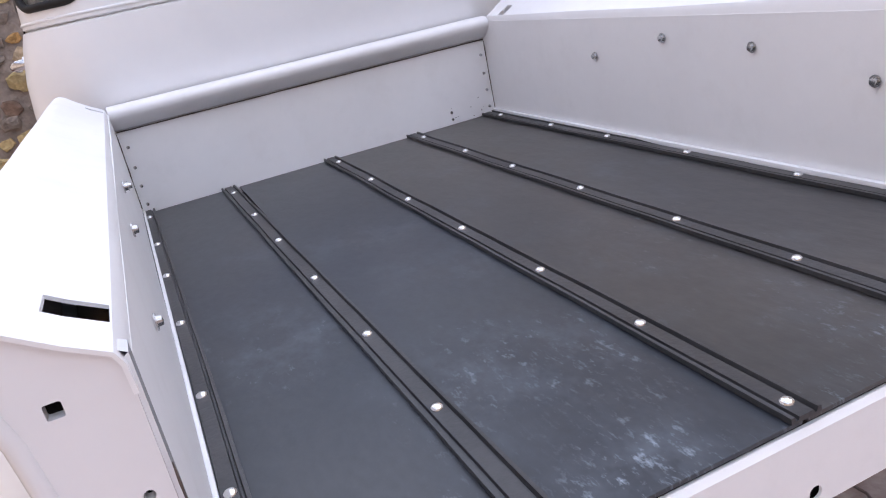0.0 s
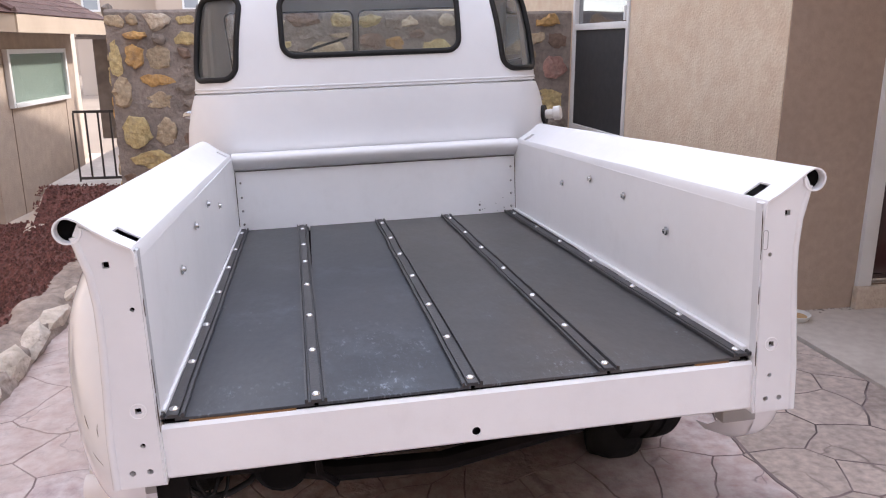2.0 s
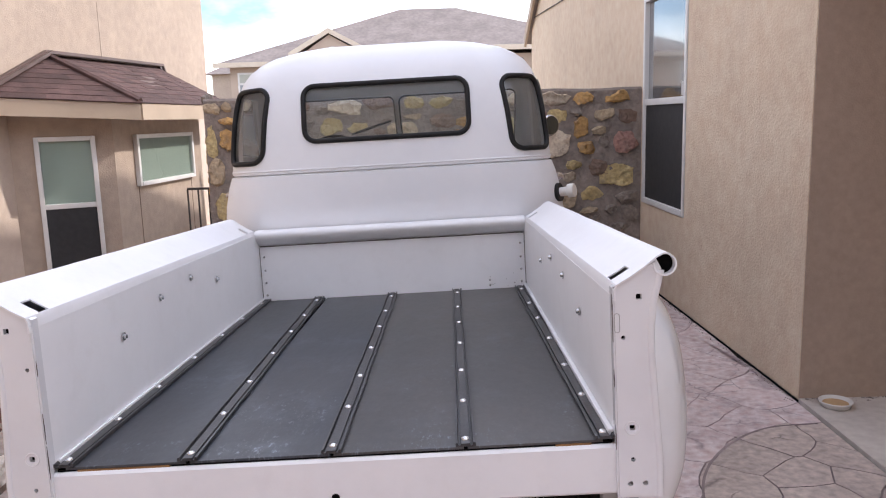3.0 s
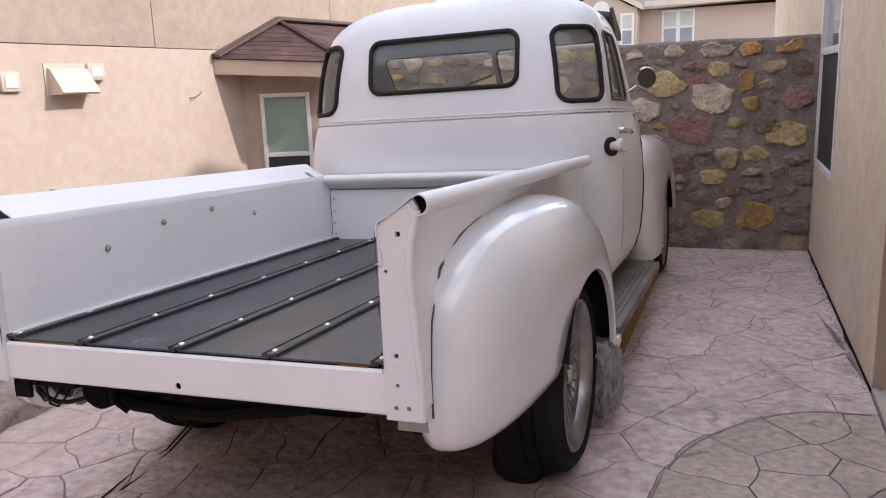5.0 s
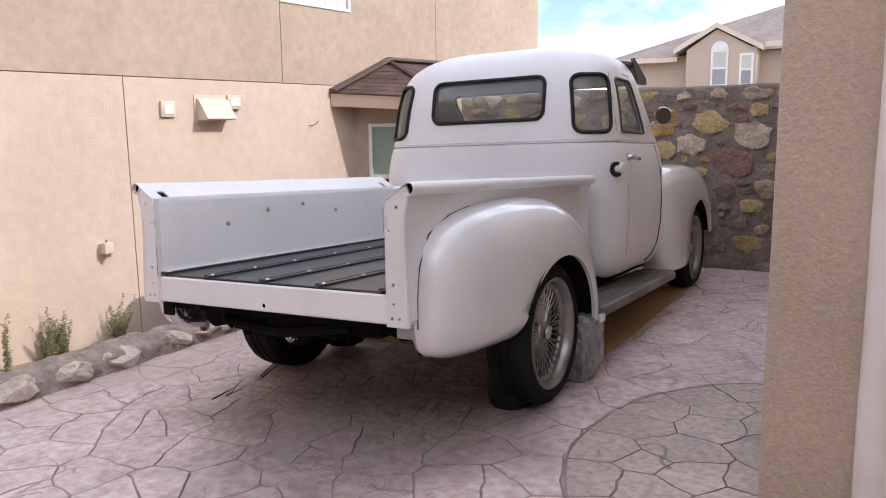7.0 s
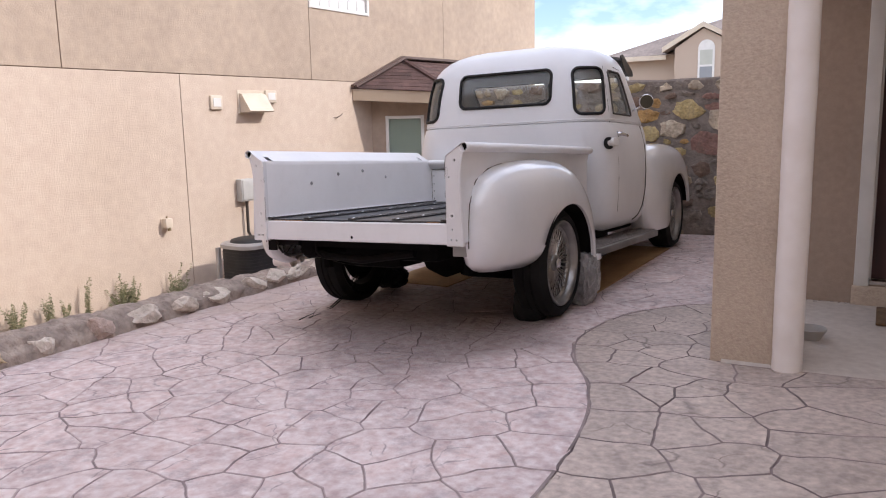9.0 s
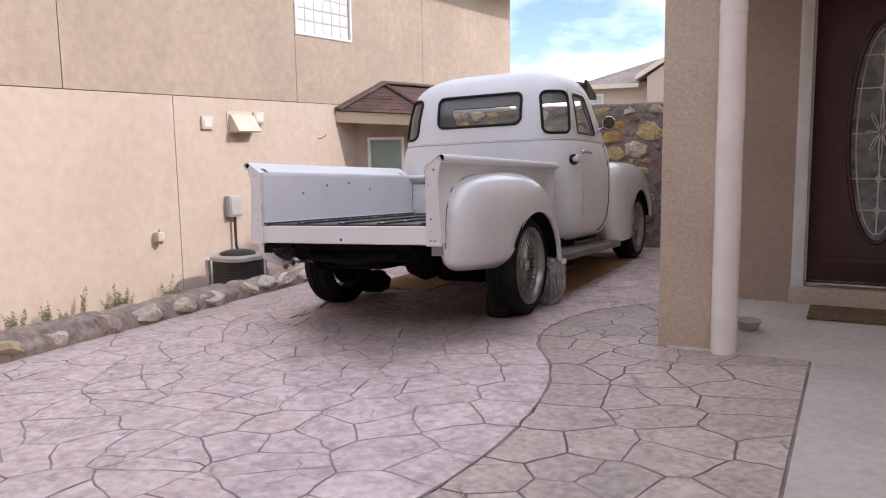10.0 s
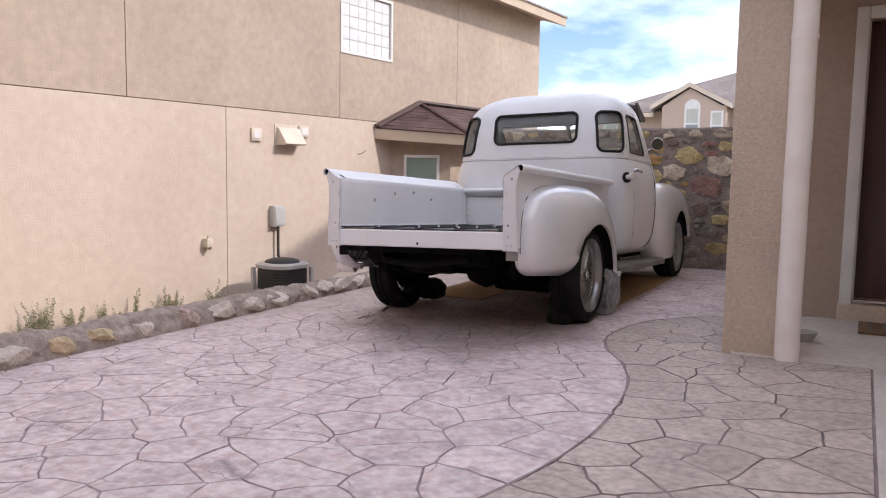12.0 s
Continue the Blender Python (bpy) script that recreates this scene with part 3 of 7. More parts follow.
side_yard = tagged(part("side_yard", yard_bm, SOIL), "dry bare soil strip along the neighbouring house", "yard", kind="structure")

# ---- porch slab and walkway ----
slab = bmesh.new()
prism(slab, [(0.40, -0.1), (2.014, -0.1), (2.014, 0.062), (0.415, 0.060), (0.40, 0.048)], "x", 1.965, 5.6)
porch = tagged(part("porch_slab", slab, CONCRETE, smooth=40), "pale smooth concrete porch slab before the front door", "slab", kind="structure")
slab = bmesh.new()
box(slab, 2.722, 5.6, -9.0, 0.398, -0.2, 0.060, bevel=0.01)
walkway = tagged(part("walkway_slab", slab, CONCRETE, smooth=40), "plain pale concrete walkway beside the stamped driveway", "slab", kind="structure")

# ---- the house with the porch ----
HX, HY, HTOP = 1.965, 2.02, 3.05
RIDGE_Y, RIDGE_Z, END_Y = 7.05, 5.02, 12.1
SIDE = pose(HX, HY, 0, 0, 0, 1.24)
side = bmesh.new()
prism(side, [(0.0, -0.3), (END_Y - HY, -0.3), (END_Y - HY, HTOP - 0.12), (RIDGE_Y - HY, RIDGE_Z - 0.12), (0.0, HTOP - 0.12)], "x", 0.0, 0.25)
hole = bmesh.new()
box(hole, -0.3, 0.6, 1.805, 2.915, 0.725, 2.40)
wall_side = tagged(part("wall_east", carve(side, [hole]), STUCCO_H), "tan stucco house wall with a tall window", "wall", kind="structure")
wall_side.matrix_world = SIDE
front = bmesh.new()
box(front, HX + 0.004, 6.0, HY - 0.006, HY + 0.25, -0.3, HTOP - 0.14)
hole = bmesh.new()
box(hole, 2.585, 3.50, HY - 0.5, HY + 0.6, 0.20, 2.27)
wall_front = tagged(part("wall_south", carve(front, [hole]), PLASTER_SHADED), "smooth brown porch wall by the front door, shade in its colour", "wall", kind="structure")
tagged(part("wall_north", boxes((HX - 0.1, 9.0, END_Y - 0.2, END_Y - 0.01, -0.3, HTOP - 0.14)), STUCCO_H), "plain tan stucco back wall of the house", "wall", kind="structure")
roof_bm = bmesh.new()
prism(roof_bm, [(1.55, HTOP - 0.20), (RIDGE_Y, RIDGE_Z - 0.12), (END_Y + 0.45, HTOP - 0.32), (END_Y + 0.45, HTOP - 0.20), (RIDGE_Y, RIDGE_Z), (1.55, HTOP - 0.08)], "x", 1.70, 9.0)
tagged(part("house_roof", roof_bm, GREYROOF), "low gable roof over the tan stucco house", "roof", kind="structure")
rake = bmesh.new()
prism(rake, [(1.55, HTOP - 0.24), (RIDGE_Y, RIDGE_Z - 0.16), (END_Y + 0.47, HTOP - 0.37), (END_Y + 0.47, HTOP - 0.19), (RIDGE_Y, RIDGE_Z + 0.012), (1.55, HTOP - 0.07)], "x", 1.66, 1.70)
tagged(part("roof_fascia", rake, FASCIA), "pale painted fascia board along the roof edge", "trim", kind="structure")
# Unseen wall, added and sized so that it shades the whole driveway.
tagged(part("wall_sun_block", boxes((5.6, 5.9, -9.4, 7.5, -0.3, 6.15)), STUCCO_H), "unseen tall stucco wall, added to keep the sun off the driveway", "wall", kind="structure")
# Unseen, added to keep side light out of the porch.
tagged(part("porch_light_block", boxes((4.0, 4.2, 0.42, HY - 0.01, 0.0, 2.46)), STUCCO_D), "unseen stucco side wall, added to darken the porch", "wall", kind="structure")
# Unseen wall, added to cut sky light from the south under the truck.
tagged(part("wall_sky_block", boxes((-14.0, 14.0, -8.3, -8.0, -0.8, 7.0)), STUCCO_N), "unseen tall stucco wall, added to block the low southern sky", "wall", kind="structure")
# Out of view; height and front edge are set to shade the porch.
tagged(part("porch_ceiling", boxes((1.80, 5.6, 0.20, HY - 0.008, 2.46, 2.75)), FASCIA), "unseen painted porch ceiling, sized to shade the porch", "ceiling", kind="structure")
foot_line = part("baseboard", boxes((-0.009, -0.002, -0.010, 2.96, 0.01, 0.056)), HOLE)
foot_line.matrix_world = SIDE
tagged(foot_line, "thin dark line along the foot of the wall", "trim", kind="structure")


def sash_window(name, label, x, y0, y1, z0, z1, zm):
    """A two-part window in a wall that faces -x."""
    w = empty(name, SIDE @ Matrix.Translation((x, (y0 + y1) / 2, z0)), label, "window", kind="structure")
    hw, h, mid = (y1 - y0) / 2, z1 - z0, zm - z0
    f = bmesh.new()
    t = 0.045
    box(f, -0.009, 0.06, -hw, -hw + t, 0, h, bevel=0.004)
    box(f, -0.009, 0.06, hw - t, hw, 0, h, bevel=0.004)
    box(f, -0.008, 0.06, -hw + t, hw - t, h - t, h, bevel=0.005)
    box(f, -0.012, 0.06, -hw + t, hw - t, 0, t, bevel=0.005)
    part("window_frame", f, WHITEFRAME, w, smooth=40)
    part("meeting_rail", boxes((-0.005, 0.05, -hw + t, hw - t, mid - 0.025, mid + 0.025), bevel=0.005), WHITEFRAME, w, smooth=40)
    part("upper_pane", boxes((0.028, 0.034, -hw + t, hw - t, mid + 0.025, h - t)), MIRROR_PANE, w, "glass pane mirroring the sky")
    part("insect_screen", boxes((0.010, 0.016, -hw + t, hw - t, t, mid - 0.025)), SCREEN, w, "dark insect screen over the lower pane")
    part("latch", boxes((-0.008, 0.030, -hw + t + 0.02, -hw + t + 0.05, mid + 0.03, mid + 0.13), bevel=0.004), WHITEFRAME, w)
    return w


MIRROR_PANE = mat("sky_mirroring_pane", (0.16, 0.17, 0.18), (0.13, 0.14, 0.15), 2, 0.04, coat=1.0, spec=1.0, metal=0.35)
sash_window("window_1", "tall white-framed sash window with a dark screen below", 0.0, 1.81, 2.91, 0.73, 2.395, 1.557)

# front door
door = empty("door_1", Matrix.Translation((2.585, HY, -0.012)), "dark mahogany front door with oval leaded glass, closed", "door", kind="structure")
DZ0, DZ1, DW = 0.235, 2.275, 0.90
leaf = bmesh.new()
box(leaf, 0.01, DW, 0.055, 0.10, DZ0, DZ1, bevel=0.004)
oval = bmesh.new()
ov = [(0.437 + 0.197 * math.cos(a), 1.277 + 0.755 * math.sin(a)) for a in [2 * math.pi * k / 48 for k in range(48)]]
prism(oval, ov, "y", 0.0, 0.2)
leaf_ob = part("door_leaf", carve(leaf, [oval]), DOORWOOD, door, smooth=40)
for zz0, zz1 in ((DZ0 + 0.13, DZ0 + 0.17),):
    part("door_panel_moulding", boxes((0.12, 0.80, 0.046, 0.054, zz0, zz1), bevel=0.004), DOORWOOD, door, smooth=40)
part("oval_moulding", loop_tube(bmesh.new(), [(x, 0.052, z) for x, z in ov], 0.016), DOORWOOD, door, smooth=60)
bm = bmesh.new()
prism(bm, ov, "y", 0.070, 0.078)
part("oval_glass", bm, DOORGLASS, door, "bevelled leaded glass oval with silver cames")


def came(pts, r=0.0055):
    return part("came", tube(bmesh.new(), [(x, 0.066, z) for x, z in pts], r, 6), LEAD, door, smooth=60)


ocx, ocz = 0.437, 1.277
came([(ocx + 0.15 * math.cos(a), ocz + 0.70 * math.sin(a)) for a in [math.pi / 2 + math.pi * k / 20 for k in range(21)]])
came([(ocx + 0.15 * math.cos(a), ocz + 0.70 * math.sin(a)) for a in [-math.pi / 2 + math.pi * k / 20 for k in range(21)]])
for s in (1, -1):
    came([(ocx, ocz + s * 0.19), (ocx, ocz + s * 0.70)])
    for dz in (0.31, 0.53):
        hw = 0.20 * math.sqrt(1 - (dz / 0.755) ** 2)
        came([(ocx - hw, ocz + s * dz), (ocx + hw, ocz + s * dz)])
        came([(ocx, ocz + s * dz + 0.03), (ocx + 0.022, ocz + s * dz), (ocx, ocz + s * dz - 0.03), (ocx - 0.022, ocz + s * dz), (ocx, ocz + s * dz + 0.03)])
    came([(ocx + s * 0.08, ocz), (ocx + s * 0.2, ocz)])
for k in range(8):
    a0 = 2 * math.pi * k / 8
    came([(ocx + (0.02 + 0.07 * math.sin(math.pi * q / 8)) * math.cos(a0 + 0.55 * (q / 8 - 0.5)), ocz + (0.02 + 0.18 * math.sin(math.pi * q / 8) * (0.6 + 0.4 * abs(math.sin(a0)))) * math.sin(a0 + 0.55 * (q / 8 - 0.5)) + 0.02 * q / 8) for q in range(9)], 0.005)
fr = bmesh.new()
box(fr, -0.085, 0.0, -0.03, 0.06, 0.175, DZ1 + 0.10, bevel=0.01)
box(fr, 0.915, 1.0, -0.03, 0.06, 0.175, DZ1 + 0.10, bevel=0.01)
box(fr, 0.0, 0.915, -0.03, 0.06, DZ1 + 0.012, DZ1 + 0.10, bevel=0.01)
box(fr, 0.0, 0.012, 0.03, 0.058, 0.235, DZ1 + 0.012)
part("door_frame", fr, WHITEFRAME, door, "pale painted wooden door frame", smooth=40)
part("threshold", boxes((0.0, 0.915, -0.02, 0.11, 0.205, 0.232), bevel=0.004), CHROME, door, "aluminium threshold", smooth=40)
tagged(part("door_step", boxes((2.49, 3.64, HY - 0.05, HY - 0.007, 0.04, 0.185), bevel=0.01), STUCCO_D, smooth=40), "low brown stucco step under the front door", "step", kind="structure")
doormat = empty("door_mat", pose(3.14, 1.66, 0.064, 0.0), "brown ribbed door mat leaning before the door step", "mat")
part("mat_body", boxes((-0.5, 0.5, -0.22, 0.22, 0.0, 0.018), bevel=0.005), MAT_FIBRE, doormat, smooth=40)
for k in (-0.42, -0.33, 0.33, 0.42):
    part("mat_band", boxes((k - 0.008, k + 0.008, -0.215, 0.215, 0.0185, 0.021)), CANVAS, doormat)

# porch column and downpipe
col = empty("porch_column", Matrix.Translation((1.907, 0.425, 0.0)), "square coarse tan stucco porch column", "column", kind="structure")
bm = bmesh.new()
box(bm, 0.0, 0.305, 0.0, 0.42, -0.1, 2.46, bevel=0.012)
part("shaft", bm, STUCCO_D, col, smooth=40)
pipe = empty("downpipe", Matrix.Translation((2.272, 0.415, 0.0)), "white painted round pipe standing against the stucco column", "pipe")
bm = bmesh.new()
tube(bm, [(0.0012 * math.sin(k * 1.7), 0.001 * math.cos(k * 2.1), -0.05 + 2.50 * k / 14) for k in range(15)], 0.070, 20)
part("pipe_body", bm, PVC, pipe, smooth=50)
part("pipe_strap", lathe(bmesh.new(), [(1.90, 0.0705), (1.90, 0.074), (1.93, 0.074), (1.93, 0.0705)], "z", seg=24), PVC, pipe, smooth=40)
bowl = empty("pet_bowl", Matrix.Translation((2.09, 1.90, 0.0625)), "white round pet bowl on the ground by the corner", "bowl")
part("bowl_body", lathe(bmesh.new(), [(0.0, 0.0), (0.0, 0.06), (0.028, 0.078), (0.031, 0.074), (0.010, 0.052), (0.010, 0.0)], "z"), CERAMIC, bowl, smooth=40)
part("bowl_food", lathe(bmesh.new(), [(0.012, 0.0), (0.012, 0.055), (0.018, 0.058), (0.021, 0.03), (0.022, 0.0)], "z", seg=20), CARD, bowl, "brown dry food")
bowl2 = empty("metal_dish", Matrix.Translation((2.33, 1.0, 0.0615)), "small grey metal dish on the porch slab", "bowl")
part("dish_body", lathe(bmesh.new(), [(0.0, 0.0), (0.0, 0.05), (0.06, 0.085), (0.065, 0.08), (0.012, 0.05), (0.012, 0.0)], "z"), ACTRIM, bowl2, smooth=40)

# dirt and small pebbles along the foot of the wall
rng = random.Random(31)
verts, faces = [], []
for k in range(420):
    y = rng.uniform(HY, 4.93) if rng.random() < 0.75 else HY
    x = HX - 0.0217 * (y - HY) - abs(rng.gauss(0, 0.022)) - 0.008 if y > HY else rng.uniform(HX, 2.5)
    y = y if y > HY else HY - 0.012 - abs(rng.gauss(0, 0.018))
    s = rng.uniform(0.003, 0.008)
    b0 = len(verts)
    z = ground_z(x, y) if x < HX else 0.0615
    for q in range(4):
        verts.append((x + s * math.cos(q * 1.57 + k) * rng.uniform(0.7, 1.3), y + s * math.sin(q * 1.57 + k) * rng.uniform(0.7, 1.3), z - 0.002))
    verts.append((x, y, z + s * rng.uniform(0.5, 1.0)))
    faces += [(b0 + q, b0 + (q + 1) % 4, b0 + 4) for q in range(4)]
me = bpy.data.meshes.new("wall_foot_pebbles")
me.from_pydata(verts, [], faces)
me.materials.append(JUNK)
tagged(new("wall_foot_pebbles", me), "dark dirt and small pebbles along the wall foot", "dirt", kind="stuff")
cable = empty("wall_cable", pose(1.815, 8.45, 2.93, 0, 0, 1.24), "thin dark cable running along the stucco wall", "cable")
part("cable_run", tube(bmesh.new(), [(0, -1.2, -0.055), (0, 0, 0), (0, 1.8, 0.085), (0, 3.55, 0.158)], 0.008, 6), IRON, cable, smooth=60)

# ---- stone wall ----
SWX0, SWX1, SWY = -1.79, 1.90, 4.98
stone_wall = empty("stone_wall", Matrix.Translation((0, SWY, 0)), "rubble stone garden wall in grey mortar, ochre and rust stones", "wall", kind="structure")
bm = bmesh.new()
nx = 40
rings = []
for i in range(nx + 1):
    x = SWX0 + (SWX1 - SWX0) * i / nx
    top = 1.69 + 0.012 * noise.noise(Vector((x * 3, 0, 0)))
    rings.append([(x, 0.0, -0.1), (x, 0.0, top - 0.02), (x, 0.02, top), (x, 0.28, top), (x, 0.3, top - 0.02), (x, 0.3, -0.1)])
loft(bm, rings)
part("mortar_body", bm, MORTAR, stone_wall, smooth=30)


def stone_piece(poly, rise, seed):
    """A rough stone that stands out of a wall; poly lies in (x, z), outward is -y."""
    c = sum(poly) / len(poly)
    pts = split_edges(poly, 0.028)
    bm = bmesh.new()
    rings = []
    for d, s in ((0.012, 1.0), (-rise * 0.7, 0.97), (-rise, 0.88), (-rise * 1.25, 0.5)):
        ring = []
        for p in pts:
            q = c + (p - c) * s
            w = noise.noise_vector(Vector((q[0] * 9 + seed, q[1] * 9, d * 9))) + 0.7 * noise.noise_vector(Vector((q[0] * 26 + seed, q[1] * 26, d * 9)))
            ring.append((q[0] + 0.022 * w.x * (s > 0.5), d + 0.024 * w.y * (d < 0), q[1] + 0.022 * w.z * (s > 0.5)))
        rings.append(ring)
    loft(bm, rings)
    return bm


def stone_outline(x, z, w, h, r):
    """An uneven polygon about a place on the wall, w wide and h high."""
    n = r.randint(6, 8)
    a0 = r.random() * 6.28
    pts = []
    for k in range(n):
        a = a0 + 2 * math.pi * (k + r.uniform(-0.25, 0.25)) / n
        f = r.uniform(0.92, 1.14) / (abs(math.cos(a)) ** 3.0 + abs(math.sin(a)) ** 3.0) ** (1 / 3.0)
        pts.append(np.array((min(SWX1 - 0.005, max(SWX0 + 0.005, x + w / 2 * f * math.cos(a))), min(1.682, max(0.0, z + h / 2 * f * math.sin(a))))))
    return pts


rng = random.Random(11)
FEATURED = ((0.78, 1.36, 0.34, 0.20, "ochre"), (1.03, 1.38, 0.16, 0.11, "red"), (1.15, 1.24, 0.30, 0.25, "pale"), (0.99, 1.01, 0.36, 0.23, "red"), (0.62, 1.17, 0.27, 0.20, "pale"), (0.34, 1.3, 0.25, 0.15, "orange"),
    (0.36, 1.11, 0.25, 0.17, "ochre"), (1.27, 0.78, 0.19, 0.17, "tan"), (1.3, 0.95, 0.11, 0.11, "pale"), (1.39, 1.36, 0.14, 0.19, "orange"), (0.22, 1.61, 0.20, 0.09, "ochre"), (0.54, 1.6, 0.13, 0.10, "pale"), (0.84, 1.61, 0.16, 0.09, "pale"), (1.16, 1.61, 0.25, 0.10, "pale"), (1.01, 1.5, 0.20, 0.07, "red"), (1.14, 0.28, 0.25, 0.15, "ochre"), (1.49, 0.31, 0.30, 0.20, "orange"), (1.49, 0.8, 0.20, 0.12, "ochre"),
    (-1.41, 1.6, 0.18, 0.12, "pale"), (-1.58, 1.5, 0.18, 0.05, "orange"), (-1.61, 1.34, 0.14, 0.19, "orange"), (-1.42, 1.33, 0.18, 0.17, "tan"), (-1.74, 1.32, 0.09, 0.26, "ochre"), (-1.71, 1.08, 0.13, 0.23, "tan"), (-1.64, 0.77, 0.22, 0.25, "ochre"), (-1.41, 0.77, 0.17, 0.22, "tan"), (-1.45, 1.16, 0.24, 0.08, "orange"), (-1.45, 1.01, 0.20, 0.13, "tan"),
    (1.41, 1.61, 0.19, 0.10, "orange"), (1.7, 1.61, 0.19, 0.11, "orange"), (1.59, 1.47, 0.16, 0.11, "tan"), (1.79, 1.45, 0.15, 0.14, "brown"), (1.44, 1.2, 0.16, 0.12, "orange"), (1.54, 1.03, 0.16, 0.15, "brown"), (1.76, 1.23, 0.22, 0.20, "red"), (1.69, 0.96, 0.30, 0.19, "ochre"), (-0.59, 1.59, 0.26, 0.13, "pale"), (-0.13, 1.37, 0.25, 0.16, "tan"), (-0.01, 1.61, 0.16, 0.10, "ochre"))
placed = [s[:4] for s in FEATURED]
rows = list(FEATURED)
tries = 0
while len(rows) < 240 and tries < 40000:
    tries += 1
    big = 1.0 if tries < 9000 else 0.55
    w, h = rng.uniform(0.15, 0.34) * big, rng.uniform(0.09, 0.19) * big
    x, z = rng.uniform(SWX0 + 0.05, SWX1 - 0.05), rng.uniform(0.04, 1.63)
    if all(abs(x - a) > (w + c) * 0.5 + 0.008 or abs(z - b) > (h + d) * 0.5 + 0.008 for a, b, c, d in placed):
        placed.append((x, z, w, h))
        kind = rng.choice(("grey", "grey", "grey", "brown", "tan", "ochre")) if z < 0.95 else rng.choice(("tan", "grey", "grey", "brown", "ochre", "tan", "brown", "grey", "orange"))
        rows.append((x, z, w, h, kind))
for x, z, w, h, kind in rows:
    part("stone", stone_piece(stone_outline(x, z, w, h, rng), rng.uniform(0.010, 0.028), rng.random() * 50), STONES[kind], stone_wall, smooth=28)
# end face of the wall
for k in range(7):
    z = 0.2 + k * 0.225
    inner = [np.array(p) for p in ((0.03, z), (0.15 + 0.1 * rng.random(), z - 0.02), (0.27, z + 0.02), (0.26, z + 0.17), (0.12, z + 0.19), (0.03, z + 0.16))]
    b2 = stone_piece(inner, 0.015, k * 3.3)
    for v in b2.verts:
        v.co = Vector((SWX0 + v.co.y, v.co.x, v.co.z))
    part("stone", b2, STONES[("ochre", "tan", "grey", "orange")[k % 4]], stone_wall, smooth=35)

# ---- kerb with set stones ----
kerb = empty("stone_kerb", Matrix.Identity(4), "low mortar garden kerb with pale stones set in it", "kerb", kind="structure")


def kerb_x(y):
    return -1.615 - 0.03 * math.sin(y * 0.9) - 0.012 * y


def kerb_ring(y):
    """The kerb's cross-section at y, lumpy and pitted."""
    x, g = kerb_x(y), ground_z(kerb_x(y), y)
    n1 = noise.noise(Vector((0, y * 2.6, 0)))
    n2 = noise.noise(Vector((5, y * 5.0, 0)))
    h = min(0.145, max(0.098, 0.128 - 0.015 * y)) + 0.018 * n1 + 0.012 * n2
    line = [(x + 0.035, g - 0.03), (x + 0.012 * n1, g + 0.07), (x - 0.055, g + h - 0.02), (x - 0.11, g + h + 0.01 * n2), (x - 0.22, g + h - 0.005 + 0.012 * n1), (x - 0.27, g + h - 0.05), (x - 0.30, -0.2)]
    ring = []
    for (x0, z0), (x1, z1) in zip(line, line[1:]):
        for q in range(4):
            px, pz = x0 + (x1 - x0) * q / 4, z0 + (z1 - z0) * q / 4
            w = noise.noise_vector(Vector((px * 9, y * 7, pz * 9))) * 0.024 + noise.noise_vector(Vector((px * 22, y * 22, pz * 22))) * 0.012
            ring.append((px + w.x, y + w.y * 0.4, pz + w.z))
    return ring + [(line[-1][0], y, line[-1][1])]


bm = loft(bmesh.new(), [kerb_ring(-8.0 + 12.75 * k / 620) for k in range(621)])
part("mortar_body", bm, KERBMORTAR, kerb, smooth=50)


def rough_stone(sx, sy, sz, seed):
    """An angular broken stone: a ball cut by a dozen random planes."""
    r = random.Random(seed)
    bm = bmesh.new()
    bmesh.ops.create_icosphere(bm, subdivisions=1, radius=1.5)
    for k in range(9):
        d = Vector((r.gauss(0, 1), r.gauss(0, 1), r.gauss(0, 1))).normalized()
        got = bmesh.ops.bisect_plane(bm, geom=bm.verts[:] + bm.edges[:] + bm.faces[:], plane_co=d * r.uniform(0.60, 0.95), plane_no=d, clear_outer=True)
        edges = [g for g in got["geom_cut"] if isinstance(g, bmesh.types.BMEdge)]
        if edges:
            bmesh.ops.contextual_create(bm, geom=edges)
    bmesh.ops.triangulate(bm, faces=bm.faces)
    bmesh.ops.subdivide_edges(bm, edges=bm.edges, cuts=2, use_grid_fill=True)
    for v in bm.verts:
        w = noise.noise_vector(v.co * 2.2 + Vector((seed, 0, 0))) * 0.07 + noise.noise_vector(v.co * 6 + Vector((seed, 0, 0))) * 0.06
        v.co = Vector(((v.co.x + w.x) * sx, (v.co.y + w.y) * sy, (v.co.z + w.z) * sz))
    return bm


rng = random.Random(4)
STONES = [-7.5 + 0.36 * k + rng.uniform(-0.06, 0.06) for k in range(15)] + [-1.87, -1.55, -1.25, -0.92, -0.55, -0.19, 0.17, 0.53, 0.90, 1.16, 1.43, 1.72, 2.0, 2.31, 2.66, 3.04, 3.50, 3.98, 4.4]
for y in STONES:
    ln = rng.uniform(0.085, 0.145)
    b2 = rough_stone(0.060, ln, rng.uniform(0.045, 0.064), rng.random() * 90)
    bmesh.ops.transform(b2, matrix=Matrix.Translation((kerb_x(y) - 0.018, y, ground_z(-1.6, y) + rng.uniform(0.045, 0.066))) @ Matrix.Rotation(rng.uniform(-0.4, 0.4), 4, "X") @ Matrix.Rotation(radians(-28), 4, "Y"), verts=b2.verts)
    part("stone", b2, KERBSTONE, kerb)

